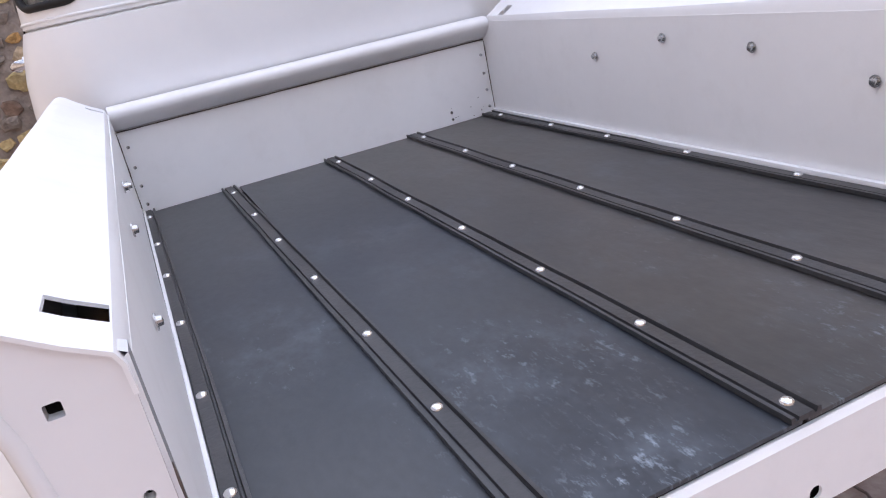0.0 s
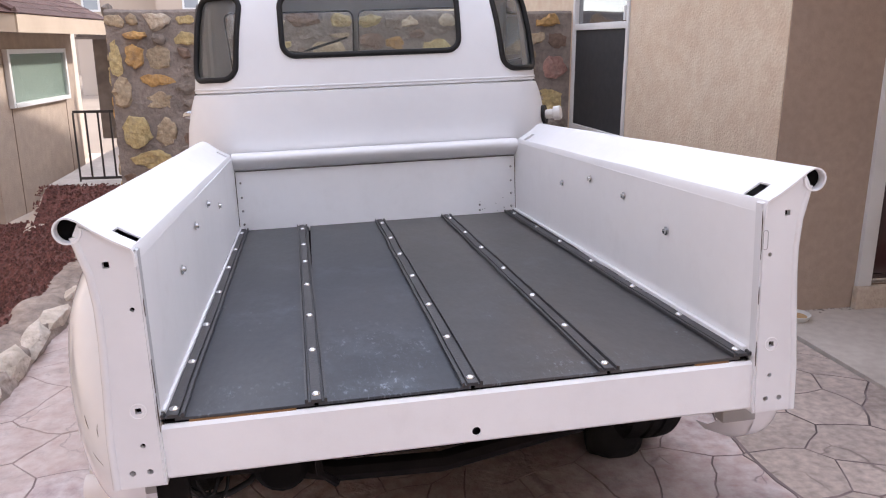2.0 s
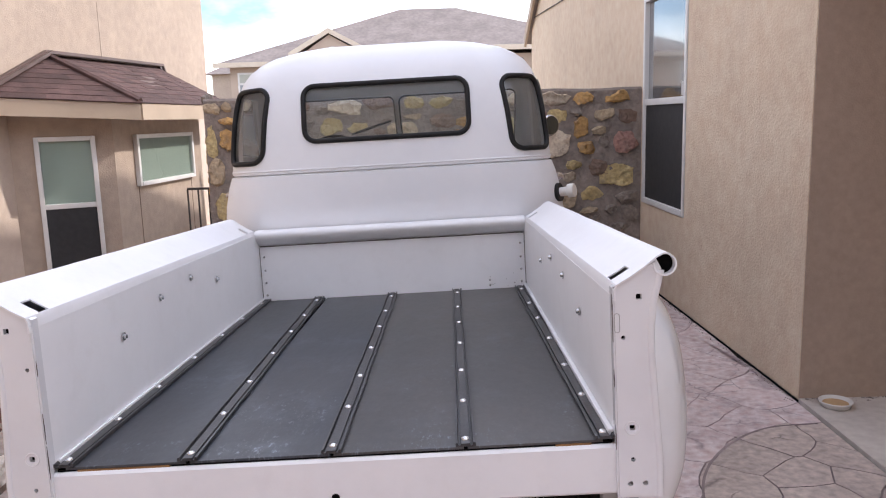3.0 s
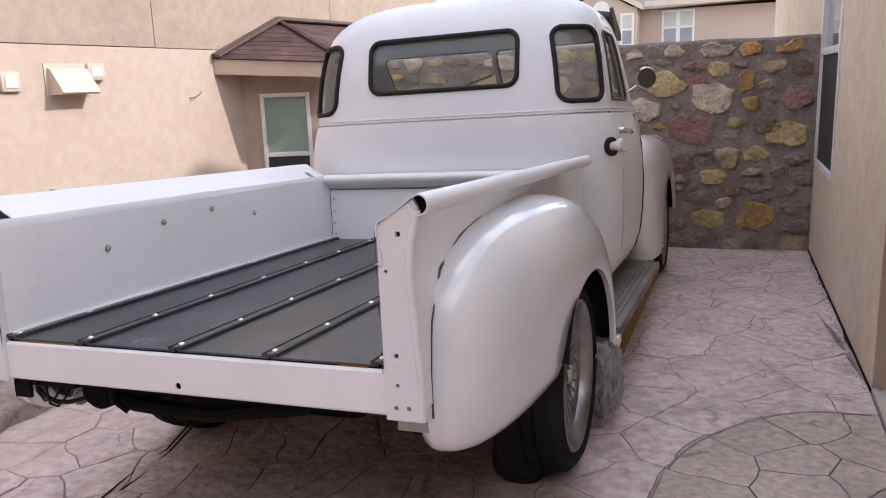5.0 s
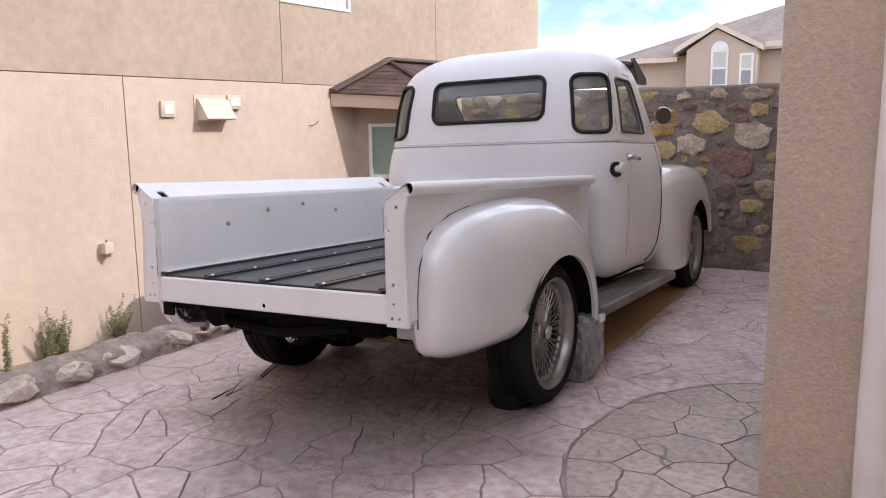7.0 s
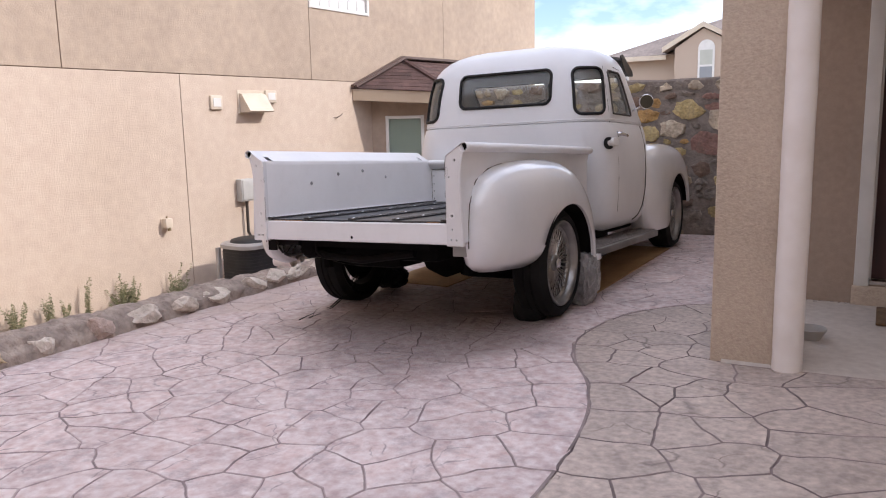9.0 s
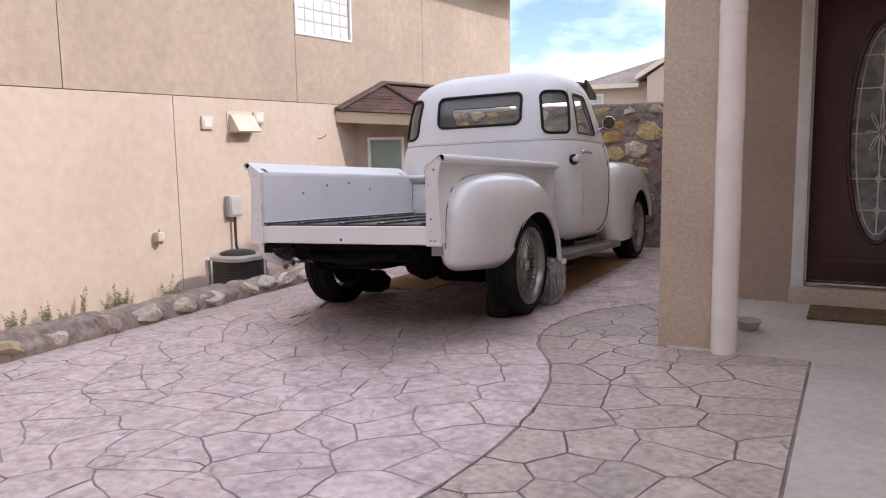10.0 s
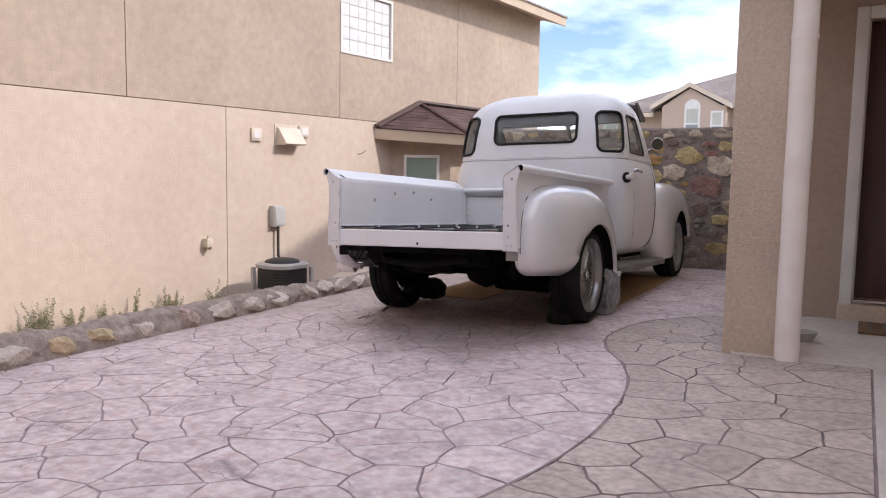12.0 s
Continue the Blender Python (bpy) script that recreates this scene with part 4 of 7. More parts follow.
# ---- red gravel ----
GX0, GX1, GY0, GY1 = -3.35, -1.86, 2.2, 6.6
bm = sheet(GX0, GX1, GY0, GY1, 20, 50, lambda x, y: yard_z(x, y) + 0.015)
gravel_bed = tagged(part("gravel_bed", bm, GRAVEL), "bed of red lava gravel beside the kerb", "gravel", kind="structure")
rng = random.Random(9)
verts, faces = [], []
for k in range(7000):
    x, y = rng.uniform(GX0, GX1), rng.uniform(GY0, GY1)
    z = yard_z(x, y) + 0.02
    s = rng.uniform(0.008, 0.019)
    b0 = len(verts)
    a0 = rng.random() * 6
    for q in range(4):
        verts.append((x + s * math.cos(a0 + q * 1.57) * rng.uniform(0.7, 1.2), y + s * math.sin(a0 + q * 1.57) * rng.uniform(0.7, 1.2), z - 0.004))
    verts.append((x + rng.uniform(-0.4, 0.4) * s, y + rng.uniform(-0.4, 0.4) * s, z + s * rng.uniform(0.7, 1.2)))
    verts.append((x + rng.uniform(-0.4, 0.4) * s, y + rng.uniform(-0.4, 0.4) * s, z + s * rng.uniform(0.5, 0.9)))
    faces += [(b0 + q, b0 + (q + 1) % 4, b0 + 4 + (q % 2)) for q in range(4)] + [(b0, b0 + 4, b0 + 5), (b0 + 2, b0 + 4, b0 + 5)]
me = bpy.data.meshes.new("gravel_stones")
me.from_pydata(verts, [], faces)
me.materials.append(GRAVEL)
tagged(new("gravel_stones", me), "loose red lava gravel stones", "gravel", kind="stuff")

# ---- neighbouring house ----
NB = pose(-4.475, 2.84, -0.14, 0, 0, -5.14) @ Matrix.Scale(1.033, 4)
nb = empty("neighbour_house", NB, "two storey tan stucco house lit by the sun", "house")
WT = 4.42
GAP = 0.0045


def slab_wall(rows, paint, name="wall_panel"):
    for y0, y1, z0, z1 in rows:
        part(name, boxes((-0.25, 0.0, y0 + GAP, y1 - GAP, z0 + GAP, z1 - GAP), bevel=0.004), paint, nb)


ZS = 1.972
slab_wall([(-12.0, -4.2, -1.0, ZS), (-4.2, 0.0, -1.0, ZS), (0.0, 8.36, -1.0, ZS)], STUCCO_BOUNCE)
slab_wall([(-12.0, -4.6, ZS, WT), (-4.6, -1.347, ZS, WT), (5.19, 8.36, ZS, WT)], STUCCO_N)
part("wall_backing", boxes((-0.35, -0.012, -12.0, 2.080, -1.0, WT - 0.02), (-0.35, -0.012, 3.310, 8.35, -1.0, WT - 0.02), (-0.35, -0.012, 2.080, 3.310, -1.0, 2.895), (-0.35, -0.012, 2.080, 3.310, 3.825, WT - 0.02)), SEAM, nb)
up = bmesh.new()
box(up, -0.25, 0.0, -1.347 + GAP, 2.085 - GAP, ZS + GAP, WT - GAP, bevel=0.004)
part("wall_panel", up, STUCCO_N, nb)
up = bmesh.new()
box(up, -0.25, 0.0, 2.085 + GAP, 5.19 - GAP, ZS + GAP, WT - GAP)
cut_b = bmesh.new()
box(cut_b, -0.075, 0.2, 2.089, 3.305, 2.90, 3.82)
part("wall_panel", carve(up, [cut_b]), STUCCO_N, nb)
part("end_wall", boxes((-9.0, -0.25, 8.11, 8.36, -1.0, WT)), STUCCO_N, nb)
# glass block window
gbw = part("glass_block_window", boxes((-0.07, -0.034, 2.10, 3.295, 2.91, 3.81)), WHITEFRAME, nb, "white framed window of glass blocks")
bm = bmesh.new()
for a in ((2.09, 2.13, 2.90, 3.82), (3.265, 3.305, 2.90, 3.82), (2.13, 3.265, 2.90, 2.94), (2.13, 3.265, 3.78, 3.82)):
    box(bm, -0.06, 0.015, *a, bevel=0.004)
part("window_frame", bm, WHITEFRAME, gbw, smooth=40)
for i in range(6):
    for j in range(5):
        yy, zz = 2.134 + i * 0.1885, 2.944 + j * 0.1672
        part("pane", boxes((-0.055, -0.02, yy, yy + 0.181, zz, zz + 0.160), bevel=0.012), BLOCKGLASS, gbw, smooth=40)
# eave
bm = bmesh.new()
prism(bm, [(-0.25, WT - 0.01), (0.0, WT - 0.01), (0.485, WT - 0.165), (0.485, WT - 0.125), (-0.25, WT + 0.11)], "y", -12.0, 8.48)
part("eave_soffit", bm, FASCIA, nb)
part("eave_fascia", boxes((0.485, 0.52, -12.0, 8.50, WT - 0.175, WT - 0.01)), FASCIA, nb)
bm = bmesh.new()
prism(bm, [(0.545, WT - 0.012), (0.545, WT + 0.018), (-4.5, WT + 1.9), (-9.0, WT + 0.1)], "y", -12.0, 8.53)
part("roof", bm, GREYROOF, nb)

# bay with the small hip roof
BS0, BS1, BD, SPLAY = 3.79, 6.0, 0.80, 0.617
bm = bmesh.new()
prism(bm, [(0.0, BS0 - SPLAY * BD), (BD, BS0), (BD, BS1), (0.0, BS1 + SPLAY * BD)], "z", -1.0, 1.72)
part("bay_wall", bm, STUCCO_N, nb)
for s in (4.24, 5.62):
    part("score_joint", boxes((BD - 0.001, BD + 0.003, s, s + 0.012, -0.3, 0.92)), SEAM, nb)
RZ = 2.33
EA, EB, EC, ED_ = Vector((0.0, 2.90, 1.87)), Vector((1.20, 3.64, 1.79)), Vector((1.20, 6.12, 1.79)), Vector((0.0, 6.95, 1.87))
bm = bmesh.new()
loft(bm, [[p + Vector((0, 0, -0.13)) for p in (EA, EB, EC, ED_)], [p + Vector((0, 0, -0.10)) for p in (EA, EB, EC, ED_)]])
part("bay_soffit", bm, FASCIA, nb)
for p, q in ((EA, EB), (EB, EC), (EC, ED_)):
    d = (q - p).normalized()
    out = Vector((d.y, -d.x, 0)) * 0.022
    bm = bmesh.new()
    loft(bm, [[v + Vector((0, 0, -0.16)), v + out + Vector((0, 0, -0.16)), v + out, v] for v in (p, q)])
    part("bay_fascia", bm, FASCIA, nb)
UP = Vector((0, 0, 0.004))
A0, B0_, C0, D0 = EA + UP + Vector((0, -0.03, 0)), EB + UP + Vector((0.03, -0.03, 0)), EC + UP + Vector((0.03, 0.03, 0)), ED_ + UP
E0, F0 = Vector((0.0, 4.03, RZ)), Vector((0.0, 6.62, RZ + 0.03))
roof_bay = bmesh.new()
vs = [roof_bay.verts.new(p) for p in (A0, B0_, C0, D0, E0, F0)]
for f in ((0, 1, 4), (1, 2, 5, 4), (2, 3, 5), (0, 4, 5, 3), (3, 2, 1, 0)):
    roof_bay.faces.new([vs[i] for i in f])
bay_roof = part("bay_roof", roof_bay, FLASH, nb, "small hip roof of brown shingles with metal flashing")


def shingle_field(a, b, top_a, top_b, rows, width, seed):
    """Courses of overlapping shingles on a roof face with its eave a-b and its top edge top_a-top_b."""
    r = random.Random(seed)
    nrm = (b - a).cross(top_a - a).normalized()
    if nrm.z < 0:
        nrm = -nrm
    for i in range(rows):
        t0, t1 = i / rows, min(1.0, (i + 1.25) / rows)
        l0, r0 = a.lerp(top_a, t0), b.lerp(top_b, t0)
        l1, r1 = a.lerp(top_a, t1), b.lerp(top_b, t1)
        ln = (r0 - l0).length
        if ln < 0.06:
            continue
        k = max(1, int(ln / width))
        off = r.uniform(0, 0.5) / k
        cuts = [0.0] + sorted({min(1, max(0, (q + off + r.uniform(-0.1, 0.1)) / k)) for q in range(1, k)}) + [1.0]
        for c0, c1 in zip(cuts, cuts[1:]):
            if c1 - c0 < 0.02:
                continue
            lift = nrm * (0.007 + r.uniform(0, 0.005))
            quad = [l0.lerp(r0, c0) + lift, l0.lerp(r0, c1) + lift, l1.lerp(r1, c1) + nrm * 0.004, l1.lerp(r1, c0) + nrm * 0.004]
            s = bmesh.new()
            loft(s, [[tuple(q - nrm * 0.010) for q in quad], [tuple(q) for q in quad]])
            part("shingle", s, SHINGLE, bay_roof)


shingle_field(A0, B0_, E0, E0, 9, 0.24, 1)
shingle_field(B0_, C0, E0, F0, 9, 0.28, 2)
shingle_field(C0, D0, F0, F0, 6, 0.5, 3)
for p, q in ((A0, E0), (E0, F0), (F0, D0)):
    d = (q - p).normalized()
    for off, h in ((0.03, 0.07), (0.09, 0.045)):
        bm = bmesh.new()
        tube(bm, [p + Vector((off, 0, 0.03)), q + Vector((off, 0, 0.03))], h * 0.5, 4)
        part("flashing", bm, FLASH, bay_roof)
bm = bmesh.new()
tube(bm, [B0_ + Vector((-0.02, 0.02, 0.02)), E0 + Vector((0, 0, 0.02))], 0.035, 5)
part("hip_cap", bm, SHINGLE, bay_roof)


def house_window(name, label, m, w, h, split, lower):
    win = part(name, boxes((-w / 2 + 0.03, w / 2 - 0.03, -0.004, 0.0, 0.03, h - 0.03)), BLIND, nb, label)
    win.matrix_local = m
    f = bmesh.new()
    t = 0.045
    box(f, -w / 2, -w / 2 + t, -0.05, 0.0, 0, h, bevel=0.004)
    box(f, w / 2 - t, w / 2, -0.05, 0.0, 0, h, bevel=0.004)
    box(f, -w / 2 + t, w / 2 - t, -0.05, 0.0, h - t, h, bevel=0.004)
    box(f, -w / 2 + t, w / 2 - t, -0.055, 0.0, 0, t, bevel=0.004)
    if split:
        box(f, -w / 2 + t, w / 2 - t, -0.045, 0.0, split - 0.025, split + 0.025, bevel=0.004)
    part("window_frame", f, WHITEFRAME, win, smooth=40)
    part("pane", boxes((-w / 2 + t, w / 2 - t, -0.030, -0.026, (split + 0.025) if split else t, h - t)), GLASS, win)
    if lower:
        part("insect_screen", boxes((-w / 2 + t, w / 2 - t, -0.034, -0.030, t, split - 0.025)), SCREEN, win)
    return win


house_window("bay_window", "narrow white sash window with pale blind", pose(0.417, 3.549, 0.10, 0, 0, math.degrees(math.atan(SPLAY))), 0.56, 1.385, 0.69, True)
house_window("bay_window", "wide white window with pale green blind", pose(BD + 0.004, 4.93, 0.92, 0, 0, 90), 1.47, 0.56, 0, False)


# things on the neighbour's wall
def on_wall(s, z, d=0.0):
    return NB @ Matrix.Translation((d, s, z))


v1 = empty("wall_vent", on_wall(0.47, 1.66), "small square cream vent cover on the stucco wall", "vent")
part("vent_cover", boxes((0.0, 0.035, -0.085, 0.085, -0.08, 0.08), bevel=0.01), VENTWHITE, v1, smooth=40)
part("vent_plate", boxes((0.0352, 0.041, -0.055, 0.055, -0.05, 0.05), bevel=0.003), WHITEFRAME, v1)
v2 = empty("dryer_hood", on_wall(1.03, 1.66), "cream metal dryer vent hood with a slanted flap", "vent")
bm = bmesh.new()
prism(bm, [(0.0, 0.12), (0.05, 0.10), (0.19, -0.10), (0.17, -0.115), (0.0, -0.115)], "y", -0.20, 0.18)
part("hood_body", bm, VENTWHITE, v2)
part("hood_flange", boxes((0.0, 0.012, -0.23, 0.21, -0.13, 0.15), bevel=0.003), VENTWHITE, v2)
v3 = empty("wall_vent", on_wall(1.31, 1.74), "small square cream vent cover beside the hood", "vent")
part("vent_cover", boxes((0.0, 0.05, -0.09, 0.09, -0.075, 0.075), bevel=0.01), VENTWHITE, v3, smooth=40)
part("vent_plate", boxes((0.0502, 0.056, -0.06, 0.06, -0.045, 0.045), bevel=0.003), WHITEFRAME, v3)
sp = empty("spigot", on_wall(-0.34, 0.27), "pale crusted garden spigot on the stucco wall", "spigot")
part("wall_plate", boxes((0.0, 0.02, -0.05, 0.05, 0.0, 0.12), bevel=0.008), VENTWHITE, sp, smooth=40)
part("valve_body", boxes((0.02, 0.10, -0.046, 0.046, 0.015, 0.125), bevel=0.014), VENTWHITE, sp, "pale crusted valve body", smooth=40)
part("spout", tube(bmesh.new(), [(0.075, 0, 0.04), (0.085, 0, 0.01), (0.086, 0, -0.012)], 0.02, 10), BRASS, sp, smooth=50)
part("stem", tube(bmesh.new(), [(0.05, 0.0, 0.12), (0.05, 0.0, 0.142), (0.052, 0.0, 0.147)], [0.009, 0.009, 0.014], 8), BRASS, sp, smooth=50)
hk = empty("wall_hook", on_wall(2.48, 1.47), "small bent wire stub in the stucco wall", "hook")
part("wire_stub", tube(bmesh.new(), [(0, 0, 0), (0.04, 0.02, 0.0), (0.07, 0.07, 0.03), (0.06, 0.12, 0.06)], 0.005, 6), IRON, hk, smooth=50)
eb = empty("disconnect_box", on_wall(0.80, 0.50), "grey electrical disconnect box with conduit on the wall", "electric box")
part("box_body", boxes((0.0, 0.10, -0.10, 0.10, -0.02, 0.25), bevel=0.012), BOXGREY, eb, smooth=40)
part("box_lid", boxes((0.1, 0.112, -0.085, 0.085, 0.0, 0.235), bevel=0.004), BOXGREY, eb, smooth=40)
part("conduit", tube(bmesh.new(), [(0.06, 0, -0.02), (0.06, 0.0, -0.40), (0.08, 0.02, -0.46)], 0.018, 8), IRON, eb, smooth=50)
ac = empty("ac_unit", NB @ Matrix.Translation((0.66, 0.28, -0.56)), "dark grilled outdoor air conditioner with a grey top", "air conditioner")


def round_block(z0, z1, w, r, soft):
    """A block with round upright corners and a softened rim."""
    rings = []
    for z, d in ((z0, 0.0), (z1 - soft, 0.0), (z1, soft)):
        rings.append([(x, y, z) for x, y in rounded(w - d, w - d, r)])
    return loft(bmesh.new(), rings)


part("casing", round_block(0.04, 0.60, 0.255, 0.16, 0.004), ACBODY, ac, smooth=40)
for k in range(14):
    z = 0.07 + k * 0.037
    part("louvre", round_block(z, z + 0.008, 0.260, 0.16, 0.002), ACBODY, ac, smooth=40)
for sx, sy in ((-0.245, -0.245), (0.245, 0.245), (-0.245, 0.245)):
    part("corner_post", boxes((sx - 0.022, sx + 0.022, sy - 0.022, sy + 0.022, 0.0, 0.60), bevel=0.005), ACTRIM, ac, smooth=40)
part("top_cover", round_block(0.60, 0.66, 0.275, 0.17, 0.02), ACTRIM, ac, smooth=40)
part("fan_dome", lathe(bmesh.new(), [(0.66, 0.215), (0.685, 0.20), (0.705, 0.13), (0.71, 0.0)], "z"), ACBODY, ac, smooth=50)
part("base_pad", boxes((-0.3, 0.3, -0.3, 0.3, -0.25, 0.04), bevel=0.01), CONCRETE, ac)

# ---- gate and things behind it ----
gate = empty("garden_gate", Matrix.Translation((-2.08, 6.75, 0.12)), "low black iron garden gate with upright bars, closed", "gate")
part("gate_rail", boxes((-0.5, 0.42, -0.012, 0.012, 0.66, 0.685)), IRON, gate)
part("gate_rail", boxes((-0.5, 0.42, -0.012, 0.012, 0.0, 0.025)), IRON, gate)
for k in range(9):
    x = -0.5 + 0.115 * k
    part("gate_bar", boxes((x - 0.008, x + 0.008, -0.008, 0.008, -0.02 if k in (0, 8) else 0.02, 0.665)), IRON, gate)
tagged(part("back_yard", boxes((-2.86, 1.9, 6.55, 14.0, -0.1, 0.09)), CONCRETE), "pale concrete yard behind the gate", "yard", kind="structure")
shed = empty("garden_shed", Matrix.Translation((-2.35, 10.6, 0.1)), "weathered wooden lean-to with an opening painted dark", "shed")
part("shed_wall", boxes((-0.9, 1.6, 0.0, 0.1, 0.0, 1.45)), JUNK, shed)
for k in range(7):
    part("roof_slat", boxes((-1.0, 1.7, -0.5 + 0.09 * k, -0.43 + 0.09 * k, 1.40 + 0.03 * k, 1.43 + 0.03 * k)), JUNK, shed)
# Near-black panel on the wall, painted as the shade inside an opening.
part("opening", boxes((-0.5, 0.4, -0.02, -0.004, 0.1, 1.1)), HOLE, shed)
for dx, dy, tilt in ((-0.10, -1.5, 14), (0.02, -1.42, 17)):
    plank = empty("leaning_board", pose(-2.35 + dx, 10.6 + dy, 0.1, 0, tilt, 0), "weathered grey board leaning in the back yard", "board", "leaning boards")
    part("plank", boxes((-0.06, 0.06, -0.015, 0.015, 0.0, 1.5), bevel=0.004), JUNK, plank)
lat = empty("white_lattice", pose(-2.05, 9.4, 0.09, 0, 0, 20), "white plastic lattice crate behind the gate", "crate")
for k in range(4):
    part("lattice_bar", boxes((-0.15 + 0.1 * k, -0.13 + 0.1 * k, 0, 0.02, 0.0, 0.5)), WHITEFRAME, lat)
    part("lattice_bar", boxes((-0.15, 0.17, 0.02, 0.035, 0.05 + 0.13 * k, 0.075 + 0.13 * k)), WHITEFRAME, lat)

# ---- far house ----
far = empty("far_house", pose(0, 35, -0.52, 0, 0, 0), "beige two storey house with grey hip roofs in the distance", "house")
part("wall", boxes((-9.9, 8.0, 0.6, 10.0, -0.6, 4.9)), FARWALL, far)
part("gable_wall", boxes((-6.3, -3.3, -0.6, 0.6, -0.6, 5.0)), FARWALL, far)
bm = bmesh.new()
prism(bm, [(-6.3, 5.0), (-3.5, 5.0), (-5.0, 5.85)], "y", -0.6, 0.6)
part("gable_wall", bm, FARWALL, far)
bm = bmesh.new()
loft(bm, [[(-10.5, 0.0, 4.72), (8.6, 0.0, 5.2), (8.6, 11.0, 5.2), (-10.5, 11.0, 4.72)], [(-2.0, 4.2, 7.5), (0.8, 4.2, 7.5), (0.8, 6.0, 7.5), (-2.0, 6.0, 7.5)]])
part("roof", bm, GREYROOF, far)
for s, x1 in ((-1, -6.85), (1, -3.05)):
    bm = bmesh.new()
    prism(bm, [(-5.0, 5.92), (-5.0, 6.12), (x1, 5.06), (x1, 4.86)], "y", -0.72, 3.2)
    part("gable_roof", bm, GREYROOF, far)
    bm = bmesh.new()
    prism(bm, [(-5.0, 5.90), (-5.0, 6.13), (x1, 5.08), (x1, 4.84)], "y", -0.79, -0.72)
    part("fascia", bm, FARFASCIA, far)
part("fascia", boxes((-3.05, 8.6, -0.05, 0.0, 5.02, 5.25)), FARFASCIA, far)
part("fascia", boxes((-10.5, -6.85, -0.05, 0.0, 4.56, 4.78)), FARFASCIA, far)


def far_window(x0, x1, z0, z1, y, arch=False, bars=1):
    top = [(x1, z1)] + ([((x0 + x1) / 2 + (x1 - x0) / 2 * math.cos(a), z1 + (x1 - x0) / 2 * math.sin(a)) for a in [math.pi * k / 10 for k in range(1, 10)]] if arch else []) + [(x0, z1)]
    bm = bmesh.new()
    prism(bm, [(x0, z0), (x1, z0)] + top, "y", y - 0.05, y)
    w = part("window", bm, WHITEFRAME, far, "white framed window")
    t = 0.09
    k = bars
    for i in range(k):
        a, b = x0 + (x1 - x0) * i / k + t, x0 + (x1 - x0) * (i + 1) / k - t
        part("pane", boxes((a, b, y - 0.06, y - 0.045, z0 + t, (z0 + z1) / 2 - t / 2)), FARPANE, w)
        part("pane", boxes((a, b, y - 0.06, y - 0.045, (z0 + z1) / 2 + t / 2, z1 - t)), BLIND, w)
    return w


far_window(-5.22, -4.48, 3.35, 4.95, -0.6, True)
far_window(-4.0, -3.42, 3.35, 4.75, -0.6)
far_window(-2.35, -0.95, 3.35, 4.85, 0.6, bars=2)
far_window(-9.55, -8.8, 3.3, 4.35, 0.6)
far2 = empty("far_house", pose(-14, 60, -1.1), "pale distant house beyond the garden walls", "house")
part("wall", boxes((-4, 4, 0, 6, -0.6, 6.4)), STUCCO_N, far2)
bm = bmesh.new()
loft(bm, [[(-4.5, -0.5, 6.4), (4.5, -0.5, 6.4), (4.5, 6.5, 6.4), (-4.5, 6.5, 6.4)], [(-1, 2.5, 8.2), (1, 2.5, 8.2), (1, 3.5, 8.2), (-1, 3.5, 8.2)]])
part("roof", bm, GREYROOF, far2)


# ---- the pickup truck ----
from mathutils.bvhtree import BVHTree

TRUCK = pose(0.013, -0.017, 0.007, -2.57, -1.77, 0.04)
truck = empty("pickup_truck", TRUCK, "white vintage pickup truck with an open bed, tailgate missing", "truck")
BW, BF, BZ = 0.634, 1.975, 0.732

# bed floor: four board panels between steel strips
STRIPS = (-0.611, -0.329, -0.003, 0.299, 0.610)
LEANS = (-0.004, -0.016, -0.003, 0.0, -0.006)
for a, b in zip(STRIPS, STRIPS[1:]):
    part("bed_board", boxes((a + 0.004, b - 0.004, -0.026, BF - 0.004, BZ - 0.006, BZ), bevel=0.001), BLACKFLOOR if b < 0.1 else BROWNFLOOR, truck, "black painted worn plywood board")
for a, b, c in ((-0.580, -0.43, 0.002), (-0.43, -0.37, 0.006), (0.50, 0.58, 0.007)):
    part("board_edge", boxes((a, b, -0.0268, 0.02, BZ - 0.018 + c, BZ - 0.0065)), WOOD, truck, "raw orange plywood edge")
part("board_core", boxes((-BW + 0.006, BW - 0.006, -0.022, 0.5, BZ - 0.018, BZ - 0.0065)), HOLE, truck)
RIV = (0.0, 0.272, 0.56, 0.895, 1.225, 1.525, 1.865)
rivet_bm = lathe(bmesh.new(), [(0.0, 0.0095), (0.003, 0.0088), (0.0055, 0.005), (0.006, 0.0)], "z", seg=12)
rivet_me = mesh_of(rivet_bm, "rivet", 60)
rivet_me.materials.append(BRIGHT)
